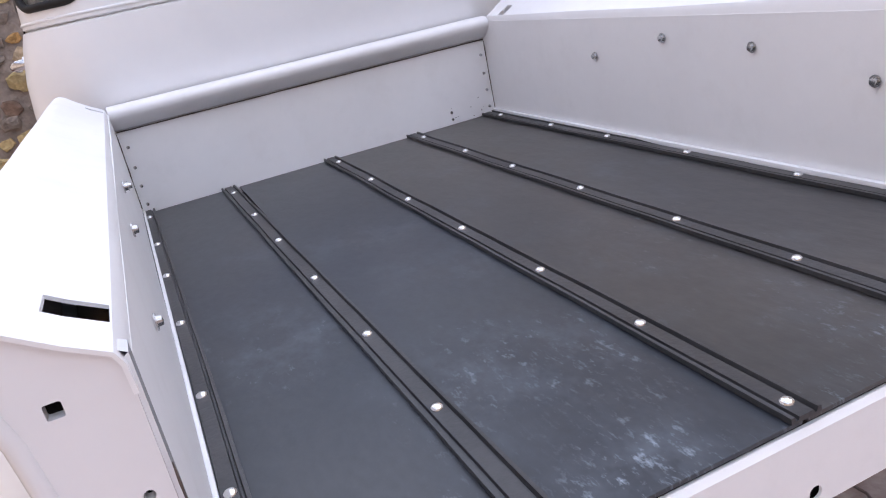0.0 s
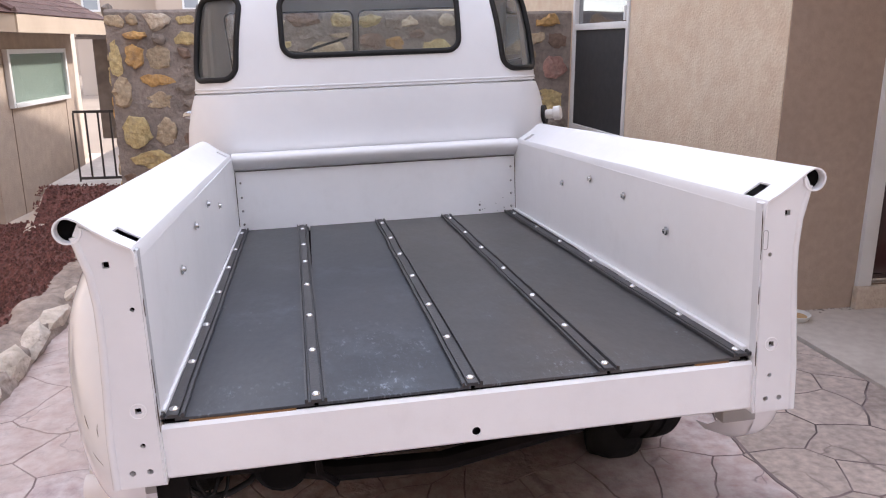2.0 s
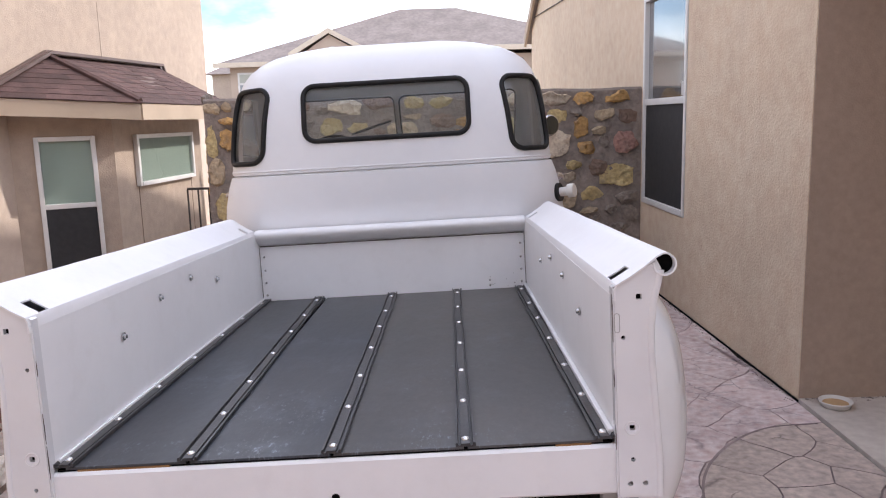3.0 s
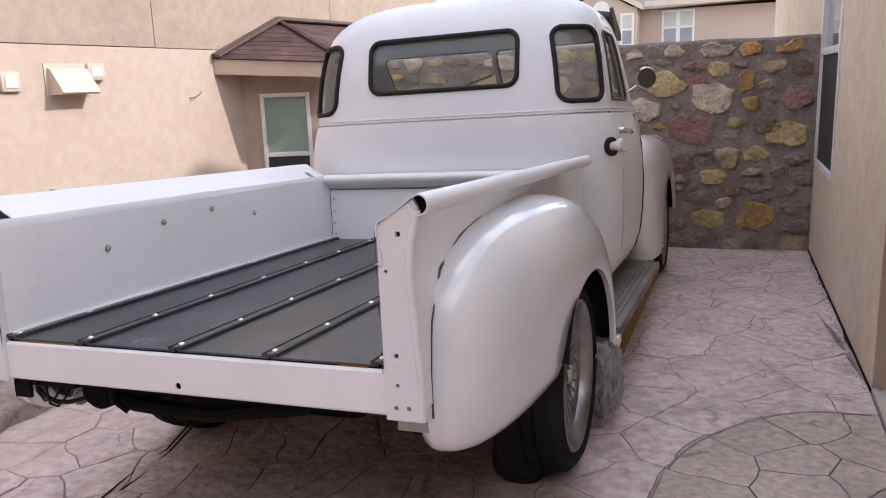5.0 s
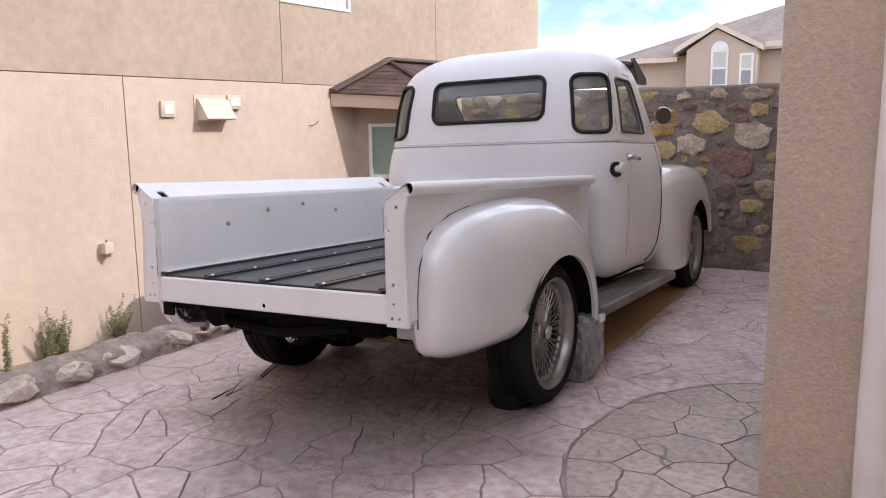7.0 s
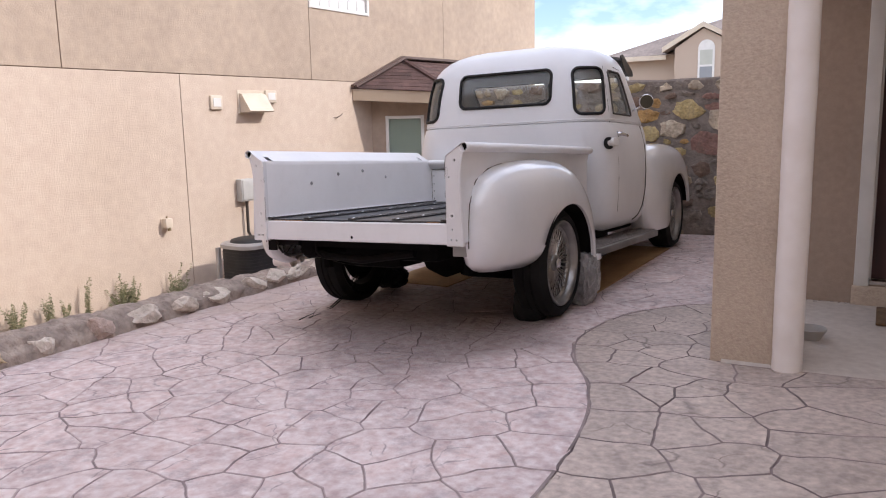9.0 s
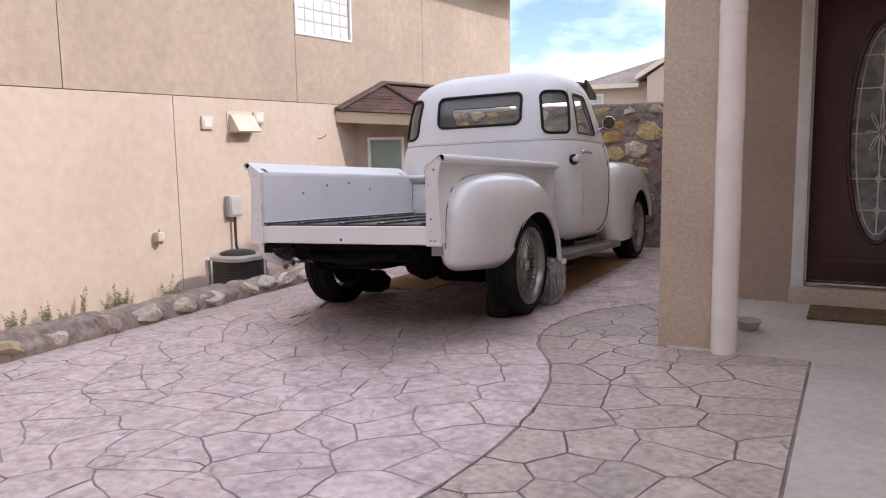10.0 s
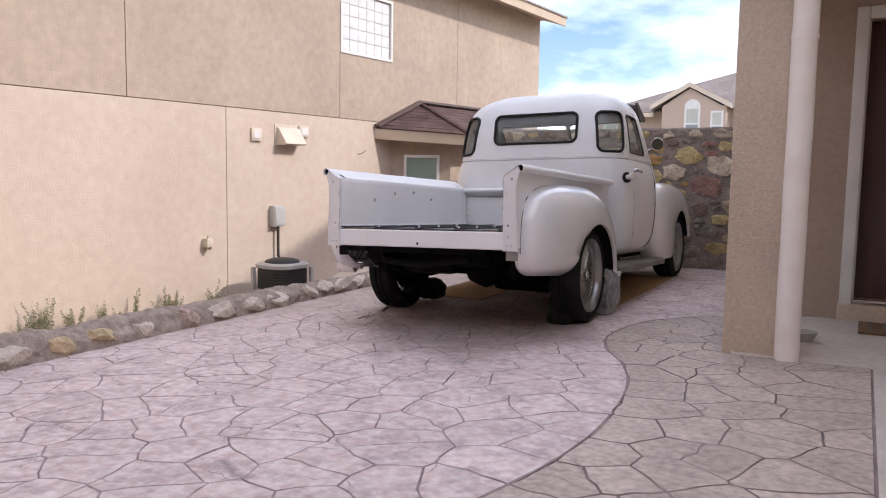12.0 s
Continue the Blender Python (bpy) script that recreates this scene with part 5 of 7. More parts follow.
for sx, lean in zip(STRIPS, LEANS):
    prof = [(s * x, z) for s, x, z in ((-1, 0.0225, 0.0005), (-1, 0.0225, 0.009), (-1, 0.0175, 0.0095), (-1, 0.0155, 0.003), (-1, 0.012, 0.003), (-1, 0.0105, 0.0075), (1, 0.0105, 0.0075), (1, 0.012, 0.003), (1, 0.0155, 0.003), (1, 0.0175, 0.0095), (1, 0.0225, 0.009), (1, 0.0225, 0.0005))]
    bm = bmesh.new()
    rings = []
    for k in range(25):
        y = -0.029 + (BF - 0.004 + 0.029) * k / 24
        w = 0.0025 * noise.noise(Vector((sx * 40, y * 3.5, 0)))
        w += lean * y + 0.002 * noise.noise(Vector((sx * 11, y * 1.6, 5)))
        rings.append([(sx + x * (1 + 0.06 * noise.noise(Vector((x * 90, y * 9, sx)))) + w, y, BZ + 0.001 + z) for x, z in prof])
    loft(bm, rings)
    st = part("bed_strip", bm, STRIP, truck, smooth=25)
    for ry in RIV:
        rv = new("rivet", rivet_me)
        rv.parent = st
        rv.location = (sx + lean * ry, ry, BZ + 0.0085)

# tail sill
bm = bmesh.new()
ribbon(bm, [(0.020, BZ - 0.05), (0.018, BZ - 0.014), (-0.027, BZ - 0.0105), (-0.034, BZ - 0.0175), (-0.034, 0.612), (-0.028, 0.606), (0.005, 0.606)], -0.642, 0.642, 0.004)
bmesh.ops.transform(bm, matrix=Matrix.Rotation(radians(90), 4, "Z") @ Matrix.Diagonal((1, -1, 1, 1)), verts=bm.verts)
cyl = bmesh.new()
lathe(cyl, [(-0.2, 0.0), (-0.2, 0.0095), (0.0, 0.0095), (0.0, 0.0)], "y", (0.0, 0.06, 0.632), 20)
sill = part("tail_sill", carve(bm, [cyl]), BEDPAINT, truck, smooth=35)
bm = boxes((-0.03, 0.03, -0.022, -0.018, 0.61, 0.66))
part("hole_shade", bm, HOLE, sill)

# bed sides
bolt_bm = bmesh.new()
lathe(bolt_bm, [(0.0, 0.016), (-0.003, 0.016), (-0.003, 0.010), (-0.012, 0.009), (-0.014, 0.0)], "x", seg=12)
bolt_me = mesh_of(bolt_bm, "bolt", 40)
bolt_me.materials.append(CHROME)
BOLTS = ((0.402, 0.935), (0.692, 0.990), (0.981, 1.007), (1.277, 0.955))
TC, TRAD = (0.747, 1.124), 0.0255


def rail_profile():
    pr = [(0.635, 1.050), (0.636, 1.074), (0.641, 1.085), (0.670, 1.101), (0.702, 1.122), (0.729, 1.143)]
    pr += [(TC[0] + TRAD * math.cos(radians(a)), TC[1] + TRAD * math.sin(radians(a))) for a in range(100, -200, -18)]
    return pr


def half_bed(sgn):
    side_label = "white painted steel bed side"

    def fin(bm):
        if sgn > 0:
            return bm
        f = flip_copy(bm)
        bm.free()
        return f

    def wav(x, y, z):
        return (x + 0.0025 * noise.noise(Vector((sgn * 3, y * 2.2, z * 2.2))), y, z)

    bm = bmesh.new()
    ribbon(bm, [(BW, 0.71), (BW, 0.80), (BW, 0.90), (BW, 1.0), (BW, 1.058)], -0.036, BF, -0.004, 24, wav)
    bs = part("bed_side", fin(bm), BEDPAINT, truck, side_label, smooth=30)
    # foot flange
    bm = bmesh.new()
    box(bm, BW - (0.013 if sgn > 0 else 0.008), BW - 0.001, -0.01, BF - 0.004, BZ + 0.001, BZ + (0.017 if sgn > 0 else 0.013), bevel=0.002)
    part("foot_flange", fin(bm), BEDPAINT, bs, smooth=40)
    # top rail with rolled edge
    bm = bmesh.new()
    ribbon(bm, rail_profile(), -0.052, 1.93, -0.0035, 24, lambda x, y, z: (x, y, z - 0.006 * y + 0.002 * noise.noise(Vector((x * 3, y * 2.5, sgn)))))
    cuts = []
    for y0 in (0.020, 1.815):
        c = bmesh.new()
        box(c, 0.6425, 0.684, y0 - 0.010, y0 + 0.032, 1.068, 1.2)
        cuts.append(c)
    part("top_rail", fin(carve(bm, cuts)), BEDPAINT, bs, smooth=35)
    for y0 in (0.020, 1.815):
        bm = bmesh.new()
        box(bm, 0.6405, 0.692, y0 - 0.014, y0 + 0.036, 0.99, 1.066)
        part("stake_pocket", fin(bm), INNER, bs)
    # Black disc painted as the shade inside the hollow rail tube.
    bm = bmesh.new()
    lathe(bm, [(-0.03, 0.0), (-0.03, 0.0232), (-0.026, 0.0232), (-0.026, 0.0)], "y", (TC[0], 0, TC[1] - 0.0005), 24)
    part("rail_end_shade", fin(bm), HOLE, bs)
    # outer skin
    bm = bmesh.new()
    ribbon(bm, [(0.738, 1.112), (0.726, 1.08), (0.716, 1.03), (0.712, 0.94), (0.714, 0.80), (0.716, 0.62), (0.70, 0.606)], -0.03, 1.955, 0.004, 8)
    part("outer_skin", fin(bm), PEARL, bs, smooth=30)
    for by, bz in BOLTS:
        b = new("bolt", bolt_me)
        b.parent = bs
        b.matrix_local = Matrix.Translation((sgn * (BW - 0.002), by, bz)) @ Matrix.Rotation(0 if sgn > 0 else math.pi, 4, "Z") @ Matrix.Scale(0.75, 4)
    # corner post
    poly = [(0.632, 0.600), (0.728, 0.600), (0.728, 0.70), (0.722, 0.80), (0.716, 0.92), (0.716, 0.98), (0.722, 1.04), (0.734, 1.085), (0.741, 1.115), (0.730, 1.1365), (0.704, 1.1185), (0.672, 1.0985), (0.633, 1.078)]
    bm = bmesh.new()
    prism(bm, poly, "y", -0.046, -0.018)
    bmesh.ops.bevel(bm, geom=[e for e in bm.edges if abs(e.verts[0].co.y + 0.046) < 1e-4 and abs(e.verts[1].co.y + 0.046) < 1e-4], offset=0.004, segments=2, affect="EDGES")
    cuts = []
    for hx, hz, hr, sq in ((0.690, 1.056, 0.0062, True), (0.654, 0.967, 0.0045, False), (0.668, 0.763, 0.006, True), (0.668, 0.690, 0.005, False), (0.661, 0.634, 0.006, False), (0.694, 0.634, 0.006, False)):
        c = bmesh.new()
        if sq:
            box(c, hx - hr, hx + hr, -0.06, -0.026, hz - hr, hz + hr, bevel=0.002)
        else:
            lathe(c, [(-0.06, 0.0), (-0.06, hr), (-0.026, hr), (-0.026, 0.0)], "y", (hx, 0, hz), 14)
        cuts.append(c)
    post = part("corner_post", fin(carve(bm, cuts)), PEARL, truck, "white corner post with bolt holes", smooth=35)
    for hx, hz, hr, sq in ((0.690, 1.056, 0.0062, True), (0.654, 0.967, 0.0045, False), (0.668, 0.763, 0.006, True), (0.668, 0.690, 0.005, False)):
        bm = bmesh.new()
        box(bm, hx - hr, hx + hr, -0.0345, -0.0275, hz - hr, hz + hr)
        part("hole_shade", fin(bm), HOLE, post)
    bead = [(0.7265, 0.603), (0.7265, 0.70), (0.7205, 0.80), (0.7145, 0.92), (0.7145, 0.98), (0.7205, 1.04), (0.7325, 1.085), (0.739, 1.112)]
    part("edge_bead", fin(tube(bmesh.new(), [(x, -0.040, z) for x, z in bead], 0.0095, 10)), PEARL, post, smooth=60)
    if sgn > 0:
        part("latch_slot", loop_tube(bmesh.new(), [(0.6415 + x, -0.0465, 1.000 + z) for x, z in rounded(0.0055, 0.021, 0.005, 4)], 0.0008, 6), INNER, post)
    bm = bmesh.new()
    lathe(bm, [(-0.0462, 0.0165), (-0.0474, 0.016), (-0.0474, 0.0145), (-0.0462, 0.014)], "y", (0.668, 0, 0.763), 18)
    part("washer_ring", fin(bm), BEDPAINT, post, smooth=40)


half_bed(1)
half_bed(-1)

# open seams and chipped paint along the joints of the bed
rng = random.Random(17)
for sgn in (1, -1):
    z = 0.715
    while z < 1.06:
        ln = rng.uniform(0.02, 0.09)
        pts = [(sgn * (0.6315 + 0.0006 * noise.noise(Vector((sgn, q * 20, 0)))), -0.0470, q) for q in (z, z + ln * 0.5, z + ln)]
        part("seam_gap", tube(bmesh.new(), pts, [0.0008, rng.uniform(0.0008, 0.0016), 0.0006], 5), GRIME, truck)
        z += ln + rng.uniform(-0.01, 0.09)
    pts = [(sgn * (BW - 0.002), BF - 0.0050, 0.75 + 0.24 * q / 6) for q in range(7)]
    part("seam_gap", tube(bmesh.new(), pts, [rng.uniform(0.0008, 0.0022) for q in pts], 5), GRIME, truck)
    part("seam_gap", tube(bmesh.new(), [(sgn * 0.6415, -0.036, 0.607), (sgn * 0.6415, -0.0365, 0.70)], 0.0015, 5), GRIME, truck)
pts = [(-BW + 0.004 + (2 * BW - 0.008) * q / 24, BF - 0.0065, 0.9965 - 0.002 * abs(noise.noise(Vector((q * 0.6, 0, 0))))) for q in range(25)]
part("seam_gap", tube(bmesh.new(), pts, 0.0018, 5), GRIME, truck)
for k in range(9):
    x, z = rng.uniform(0.40, 0.63), 0.738 + abs(rng.gauss(0, 0.03))
    s = rng.uniform(0.001, 0.0032)
    part("paint_chip", boxes((x - s, x + s * rng.uniform(0.2, 1.0), BF - 0.0052, BF - 0.003, z, z + s * rng.uniform(0.4, 2.5))), GRIME, truck)

# front bulkhead of the bed
bm = bmesh.new()
ribbon(bm, [(BF, 0.700), (BF, 0.78), (BF - 0.001, 0.90), (BF, 0.992), (BF + 0.006, 0.996)], -BW, BW, 0.004)
bmesh.ops.transform(bm, matrix=Matrix.Rotation(radians(90), 4, "Z") @ Matrix.Diagonal((1, -1, 1, 1)), verts=bm.verts)
bulk = part("bulkhead", bm, BEDPAINT, truck, "white painted bed front panel", smooth=35)
bm = bmesh.new()
ribbon(bm, [(BF + 0.03, 1.070), (BF - 0.035, 1.073), (BF - 0.052, 1.070), (BF - 0.062, 1.062), (BF - 0.064, 1.052), (BF - 0.058, 1.041), (BF - 0.045, 1.029), (BF - 0.030, 1.018), (BF - 0.015, 1.008), (BF - 0.004, 1.003), (BF + 0.004, 1.003)], -BW, BW, -0.003)
bmesh.ops.transform(bm, matrix=Matrix.Rotation(radians(90), 4, "Z") @ Matrix.Diagonal((1, -1, 1, 1)), verts=bm.verts)
part("top_roll", bm, BEDPAINT, bulk, smooth=40)
for sx in (-1, 1):
    for zz in (0.76, 0.82, 0.88, 0.945):
        rv = new("rivet", bolt_me)
        rv.parent = bulk
        rv.matrix_local = Matrix.Translation((sx * 0.612, BF - 0.002, zz)) @ Matrix.Rotation(radians(90), 4, "Z") @ Matrix.Scale(0.55, 4)
for xx, zz in ((0.46, 0.775), (0.46, 0.75)):
    rv = new("rivet", bolt_me)
    rv.parent = bulk
    rv.matrix_local = Matrix.Translation((xx, BF - 0.002, zz)) @ Matrix.Rotation(radians(90), 4, "Z") @ Matrix.Scale(0.5, 4)


# ---- fenders ----
def fender_lining(arch, x_in, x_out, grow):
    """The dark sheet closing a wheel opening behind its rim, black for its shade."""
    cy, cz = sum(p[0] for p in arch) / len(arch), min(p[1] for p in arch)
    rows = []
    for y, z in arch:
        d = Vector((y - cy, z - cz)).normalized() * grow
        rows.append([(x_in, y + d.x, z + d.y), (x_out, y + d.x, z + d.y)])
    bm = bmesh.new()
    loft(bm, rows, closed=False, cap=False)
    return bm


def fender(profile, arch, x_in, outs, e, lip, per=5, nphi=14):
    """A bulged fender: from its outline on the body to the rim of the wheel opening."""
    def smooth_line(pts):
        out = []
        n = len(pts)
        for i in range(n - 1):
            p0, p1, p2, p3 = (Vector(pts[max(0, min(n - 1, i + k))]) for k in (-1, 0, 1, 2))
            for s in range(per):
                t = s / per
                out.append(0.5 * ((2 * p1) + (p2 - p0) * t + (2 * p0 - 5 * p1 + 4 * p2 - p3) * t * t + (3 * p1 - p0 - 3 * p2 + p3) * t ** 3))
        out.append(Vector(pts[-1]))
        return out
    P, A = smooth_line(profile), smooth_line(arch)
    XO = smooth_line([(o, 0) for o in outs])
    rows = []
    for p, a, xo in zip(P, A, XO):
        x_out = xo.x
        row = []
        for k in range(nphi + 1):
            f = math.pi / 2 * k / nphi
            s, c = math.sin(f) ** e, math.cos(f) ** e
            q = a + (p - a) * c
            row.append((x_in + (x_out - x_in) * s, q.x, q.y))
        mid = (a - Vector((sum(v.x for v in A) / len(A), min(v.y for v in A)))).normalized()
        row.append((x_out - 0.004, a.x - mid.x * 0.012, a.y - mid.y * 0.012))
        row.append((x_out - lip, a.x - mid.x * 0.012, a.y - mid.y * 0.012))
        rows.append(row)
    bm = bmesh.new()
    loft(bm, rows, closed=False, cap=False)
    return bm


REAR = [(0.20, 0.432), (0.085, 0.480), (0.045, 0.58), (0.046, 0.70), (0.066, 0.82), (0.14, 0.94), (0.29, 1.003), (0.48, 1.035), (0.72, 1.052), (0.98, 1.052), (1.17, 1.025), (1.33, 0.955), (1.45, 0.84), (1.525, 0.70), (1.565, 0.54), (1.585, 0.37)]
RA = [(1.045 + 0.405 * math.cos(radians(a)), 0.395 + 0.385 * math.sin(radians(a))) for a in [178, 172, 165, 158, 150, 141, 132, 122, 110, 96, 80, 64, 48, 32, 15, -4]]
for sgn in (1, -1):
    bm = fender(REAR, RA, 0.700, [0.775, 0.845, 0.885, 0.903, 0.910, 0.915, 0.920, 0.926, 0.932, 0.938, 0.942, 0.945, 0.946, 0.946, 0.946, 0.946], 0.74, 0.022)
    if sgn < 0:
        bm = flip_copy(bm)
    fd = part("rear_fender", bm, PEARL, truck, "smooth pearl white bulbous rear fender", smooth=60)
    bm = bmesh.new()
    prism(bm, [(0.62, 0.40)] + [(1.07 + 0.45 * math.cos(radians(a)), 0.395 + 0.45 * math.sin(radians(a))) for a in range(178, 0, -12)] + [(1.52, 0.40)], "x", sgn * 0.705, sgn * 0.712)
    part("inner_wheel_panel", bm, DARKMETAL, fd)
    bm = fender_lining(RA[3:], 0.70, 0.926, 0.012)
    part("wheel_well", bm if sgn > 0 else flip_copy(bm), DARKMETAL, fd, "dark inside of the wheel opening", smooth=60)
    line = [p for p in REAR[2:12]]
    fine_line = []
    for (a0, b0), (a1, b1) in zip(line, line[1:]):
        for q in range(4):
            p = Vector((a0 + (a1 - a0) * q / 4, b0 + (b1 - b0) * q / 4))
            p += (p - Vector((0.85, 0.55))).normalized() * 0.003
            fine_line.append((sgn * 0.7185, p.x, p.y))
    part("fender_seam", tube(bmesh.new(), fine_line, 0.0030, 6), GRIME, fd, smooth=60)
    turn = [[(0.710, y, z), (0.690, y + 0.004, z), (0.664, y + 0.022, z + 0.006), (0.652, y + 0.05, z + 0.02)] for y, z in ((0.20, 0.430), (0.135, 0.448), (0.085, 0.480), (0.058, 0.53), (0.046, 0.60))]
    bm = loft(bmesh.new(), turn, closed=False, cap=False)
    part("fender_return", bm if sgn > 0 else flip_copy(bm), PEARL, fd, smooth=60)
    tip = bmesh.new()
    box(tip, sgn * 0.922, sgn * 0.949, 1.515, 1.59, 0.352, 0.395, bevel=0.009)
    part("fender_foot", tip, PEARL, fd, smooth=40)

FRONT = [(3.22, 0.40), (3.12, 0.50), (3.06, 0.65), (3.05, 0.80), (3.06, 0.95), (3.13, 1.08), (3.36, 1.165), (3.70, 1.185), (4.00, 1.180), (4.22, 1.15), (4.40, 1.06), (4.50, 0.93), (4.54, 0.80), (4.54, 0.73), (4.53, 0.67)]
FA = [(4.02 + 0.395 * math.cos(radians(a)), 0.55 + 0.36 * math.sin(radians(a))) for a in [202, 192, 180, 168, 156, 144, 130, 114, 98, 80, 62, 46, 32, 20, 10]]
for sgn in (1, -1):
    bm = fender(FRONT, FA, 0.700, [0.915, 0.93] + [0.935] * 13, 0.66, 0.022)
    if sgn < 0:
        bm = flip_copy(bm)
    fd = part("front_fender", bm, PEARL, truck, "pearl white rounded front fender", smooth=60)
    bm = bmesh.new()
    prism(bm, [(3.10, 0.50)] + [(3.18, 1.15), (4.3, 1.1), (4.45, 0.5)], "x", sgn * 0.600, sgn * 0.608)
    part("inner_wheel_panel", bm, DARKMETAL, fd)
    bm = fender_lining(FA, 0.60, 0.92, 0.012)
    part("wheel_well", bm if sgn > 0 else flip_copy(bm), DARKMETAL, fd, "dark inside of the wheel opening", smooth=60)
    bm = bmesh.new()
    loft(bm, [[(sgn * 0.50, y, z), (sgn * 0.62, y, z + 0.01), (sgn * 0.705, y, z)] for y, z in ((3.08, 1.03), (3.13, 1.08), (3.36, 1.165), (3.70, 1.185), (4.0, 1.18), (4.22, 1.15), (4.40, 1.06), (4.5, 0.93))], closed=False, cap=False)
    part("fender_apron", bm, PEARL, fd, smooth=60)

# scratches in the paint of the far rear fender and its post
fd_far = [o for o in truck.children if o.name.startswith("rear_fender")][-1]
for pts in (((-0.800, 0.081, 0.630), (-0.789, 0.071, 0.617), (-0.777, 0.061, 0.606)), ((-0.809, 0.0915, 0.710), (-0.806, 0.087, 0.697), (-0.802, 0.082, 0.684)), ((-0.778, 0.0635, 0.700), (-0.780, 0.062, 0.686), (-0.779, 0.061, 0.671)), ((-0.739, 0.044, 0.645), (-0.734, 0.0435, 0.641), (-0.729, 0.0435, 0.640))):
    part("scratch", tube(bmesh.new(), pts, [0.0003, 0.0008, 0.0003], 5), GRIME, fd_far)

# running boards
for sgn in (1, -1):
    rb = part("running_board", boxes((sgn * 0.66, sgn * 0.945, 1.575, 3.16, 0.372, 0.425), bevel=0.012), BOARD, truck, "worn grey ribbed running board", smooth=40)
    for k in range(8):
        x = sgn * (0.715 + 0.027 * k)
        part("rib", boxes((x - 0.008, x + 0.008, 1.60, 3.17, 0.4255, 0.432), bevel=0.002), BOARD, rb)

# ---- cab ----
CAB = [  # height, half width, back, front, rear corner, front corner
    (0.490, 0.740, 2.16, 3.05, 0.14, 0.10), (0.515, 0.795, 2.08, 3.07, 0.18, 0.10), (0.56, 0.826, 2.04, 3.09, 0.20, 0.10), (0.64, 0.845, 2.024, 3.11, 0.21, 0.10), (0.78, 0.856, 2.02, 3.13, 0.22, 0.10), (0.95, 0.860, 2.02, 3.15, 0.23, 0.10), (1.08, 0.857, 2.018, 3.16, 0.23, 0.10),
    (1.18, 0.846, 2.006, 3.18, 0.24, 0.10), (1.28, 0.822, 2.004, 3.20, 0.24, 0.10), (1.325, 0.806, 2.006, 3.20, 0.24, 0.10), (1.331, 0.791, 2.023, 3.20, 0.24, 0.10), (1.336, 0.802, 2.010, 3.195, 0.24, 0.10), (1.36, 0.800, 2.012, 3.18, 0.24, 0.10), (1.42, 0.795, 2.018, 3.13, 0.24, 0.12), (1.50, 0.788, 2.028, 3.08, 0.24, 0.14),
    (1.58, 0.780, 2.040, 3.02, 0.24, 0.16), (1.66, 0.770, 2.055, 2.96, 0.25, 0.18), (1.73, 0.757, 2.072, 2.94, 0.26, 0.20), (1.79, 0.737, 2.095, 2.92, 0.27, 0.22), (1.84, 0.706, 2.125, 2.90, 0.28, 0.22), (1.88, 0.662, 2.165, 2.86, 0.28, 0.20), (1.912, 0.60, 2.21, 2.82, 0.26, 0.18), (1.938, 0.50, 2.27, 2.71, 0.21, 0.16), (1.956, 0.39, 2.34, 2.65, 0.15, 0.13), (1.967, 0.25, 2.42, 2.58, 0.07, 0.07)]
CABX = 0.006


def cab_ring(row, d=0.0):
    z, w, yb, yf, rr, rf = row
    w, yb, yf = w - d, yb + d, yf - d
    rr, rf = max(0.03, rr - d), max(0.03, rf - d)
    pts = []
    for cx, cy, r, a0 in ((w - rr, yb + rr, rr, -90), (w - rf, yf - rf, rf, 0), (-w + rf, yf - rf, rf, 90), (-w + rr, yb + rr, rr, 180)):
        for k in range(11):
            a = radians(a0 + 9 * k)
            pts.append((cx + r * math.cos(a) + CABX, cy + r * math.sin(a), z))
    return pts


outer = loft(bmesh.new(), [cab_ring(r) for r in CAB])
bmesh.ops.recalc_face_normals(outer, faces=outer.faces)
tree = BVHTree.FromBMesh(outer)
inner_rows = [(0.53, *CAB[1][1:])] + [r for r in CAB[3:-3] if not 1.325 < r[0] < 1.34]
inner_bm = loft(bmesh.new(), [cab_ring(r, 0.028) for r in inner_rows])


def frame_axes(out_dir):
    o = Vector(out_dir).normalized()
    u = Vector((0, 0, 1)).cross(o).normalized()
    return o, u, o.cross(u)


def opening(cen, out_dir, outline):
    """A prism that cuts through the cab's skin, and the outline laid on the skin."""
    o, u, v = frame_axes(out_dir)
    c = Vector(cen)
    bm = bmesh.new()
    loft(bm, [[c + u * a + v * b - o * 0.22 for a, b in outline], [c + u * a + v * b + o * 0.35 for a, b in outline]])
    return bm


def on_skin(cen, out_dir, a, b, lift=0.0):
    o, u, v = frame_axes(out_dir)
    start = Vector(cen) + u * a + v * b + o * 0.6
    hit, nrm, _, _ = tree.ray_cast(start, -o)
    if hit is None:
        return Vector(cen) + u * a + v * b
    return hit + o * lift


OPENS = []
# name, centre, outward way, outline
OPENS.append(("rear_window", (0.009, 2.05, 1.611), (0, -1, 0.0), rounded(0.392, 0.131, 0.055)))
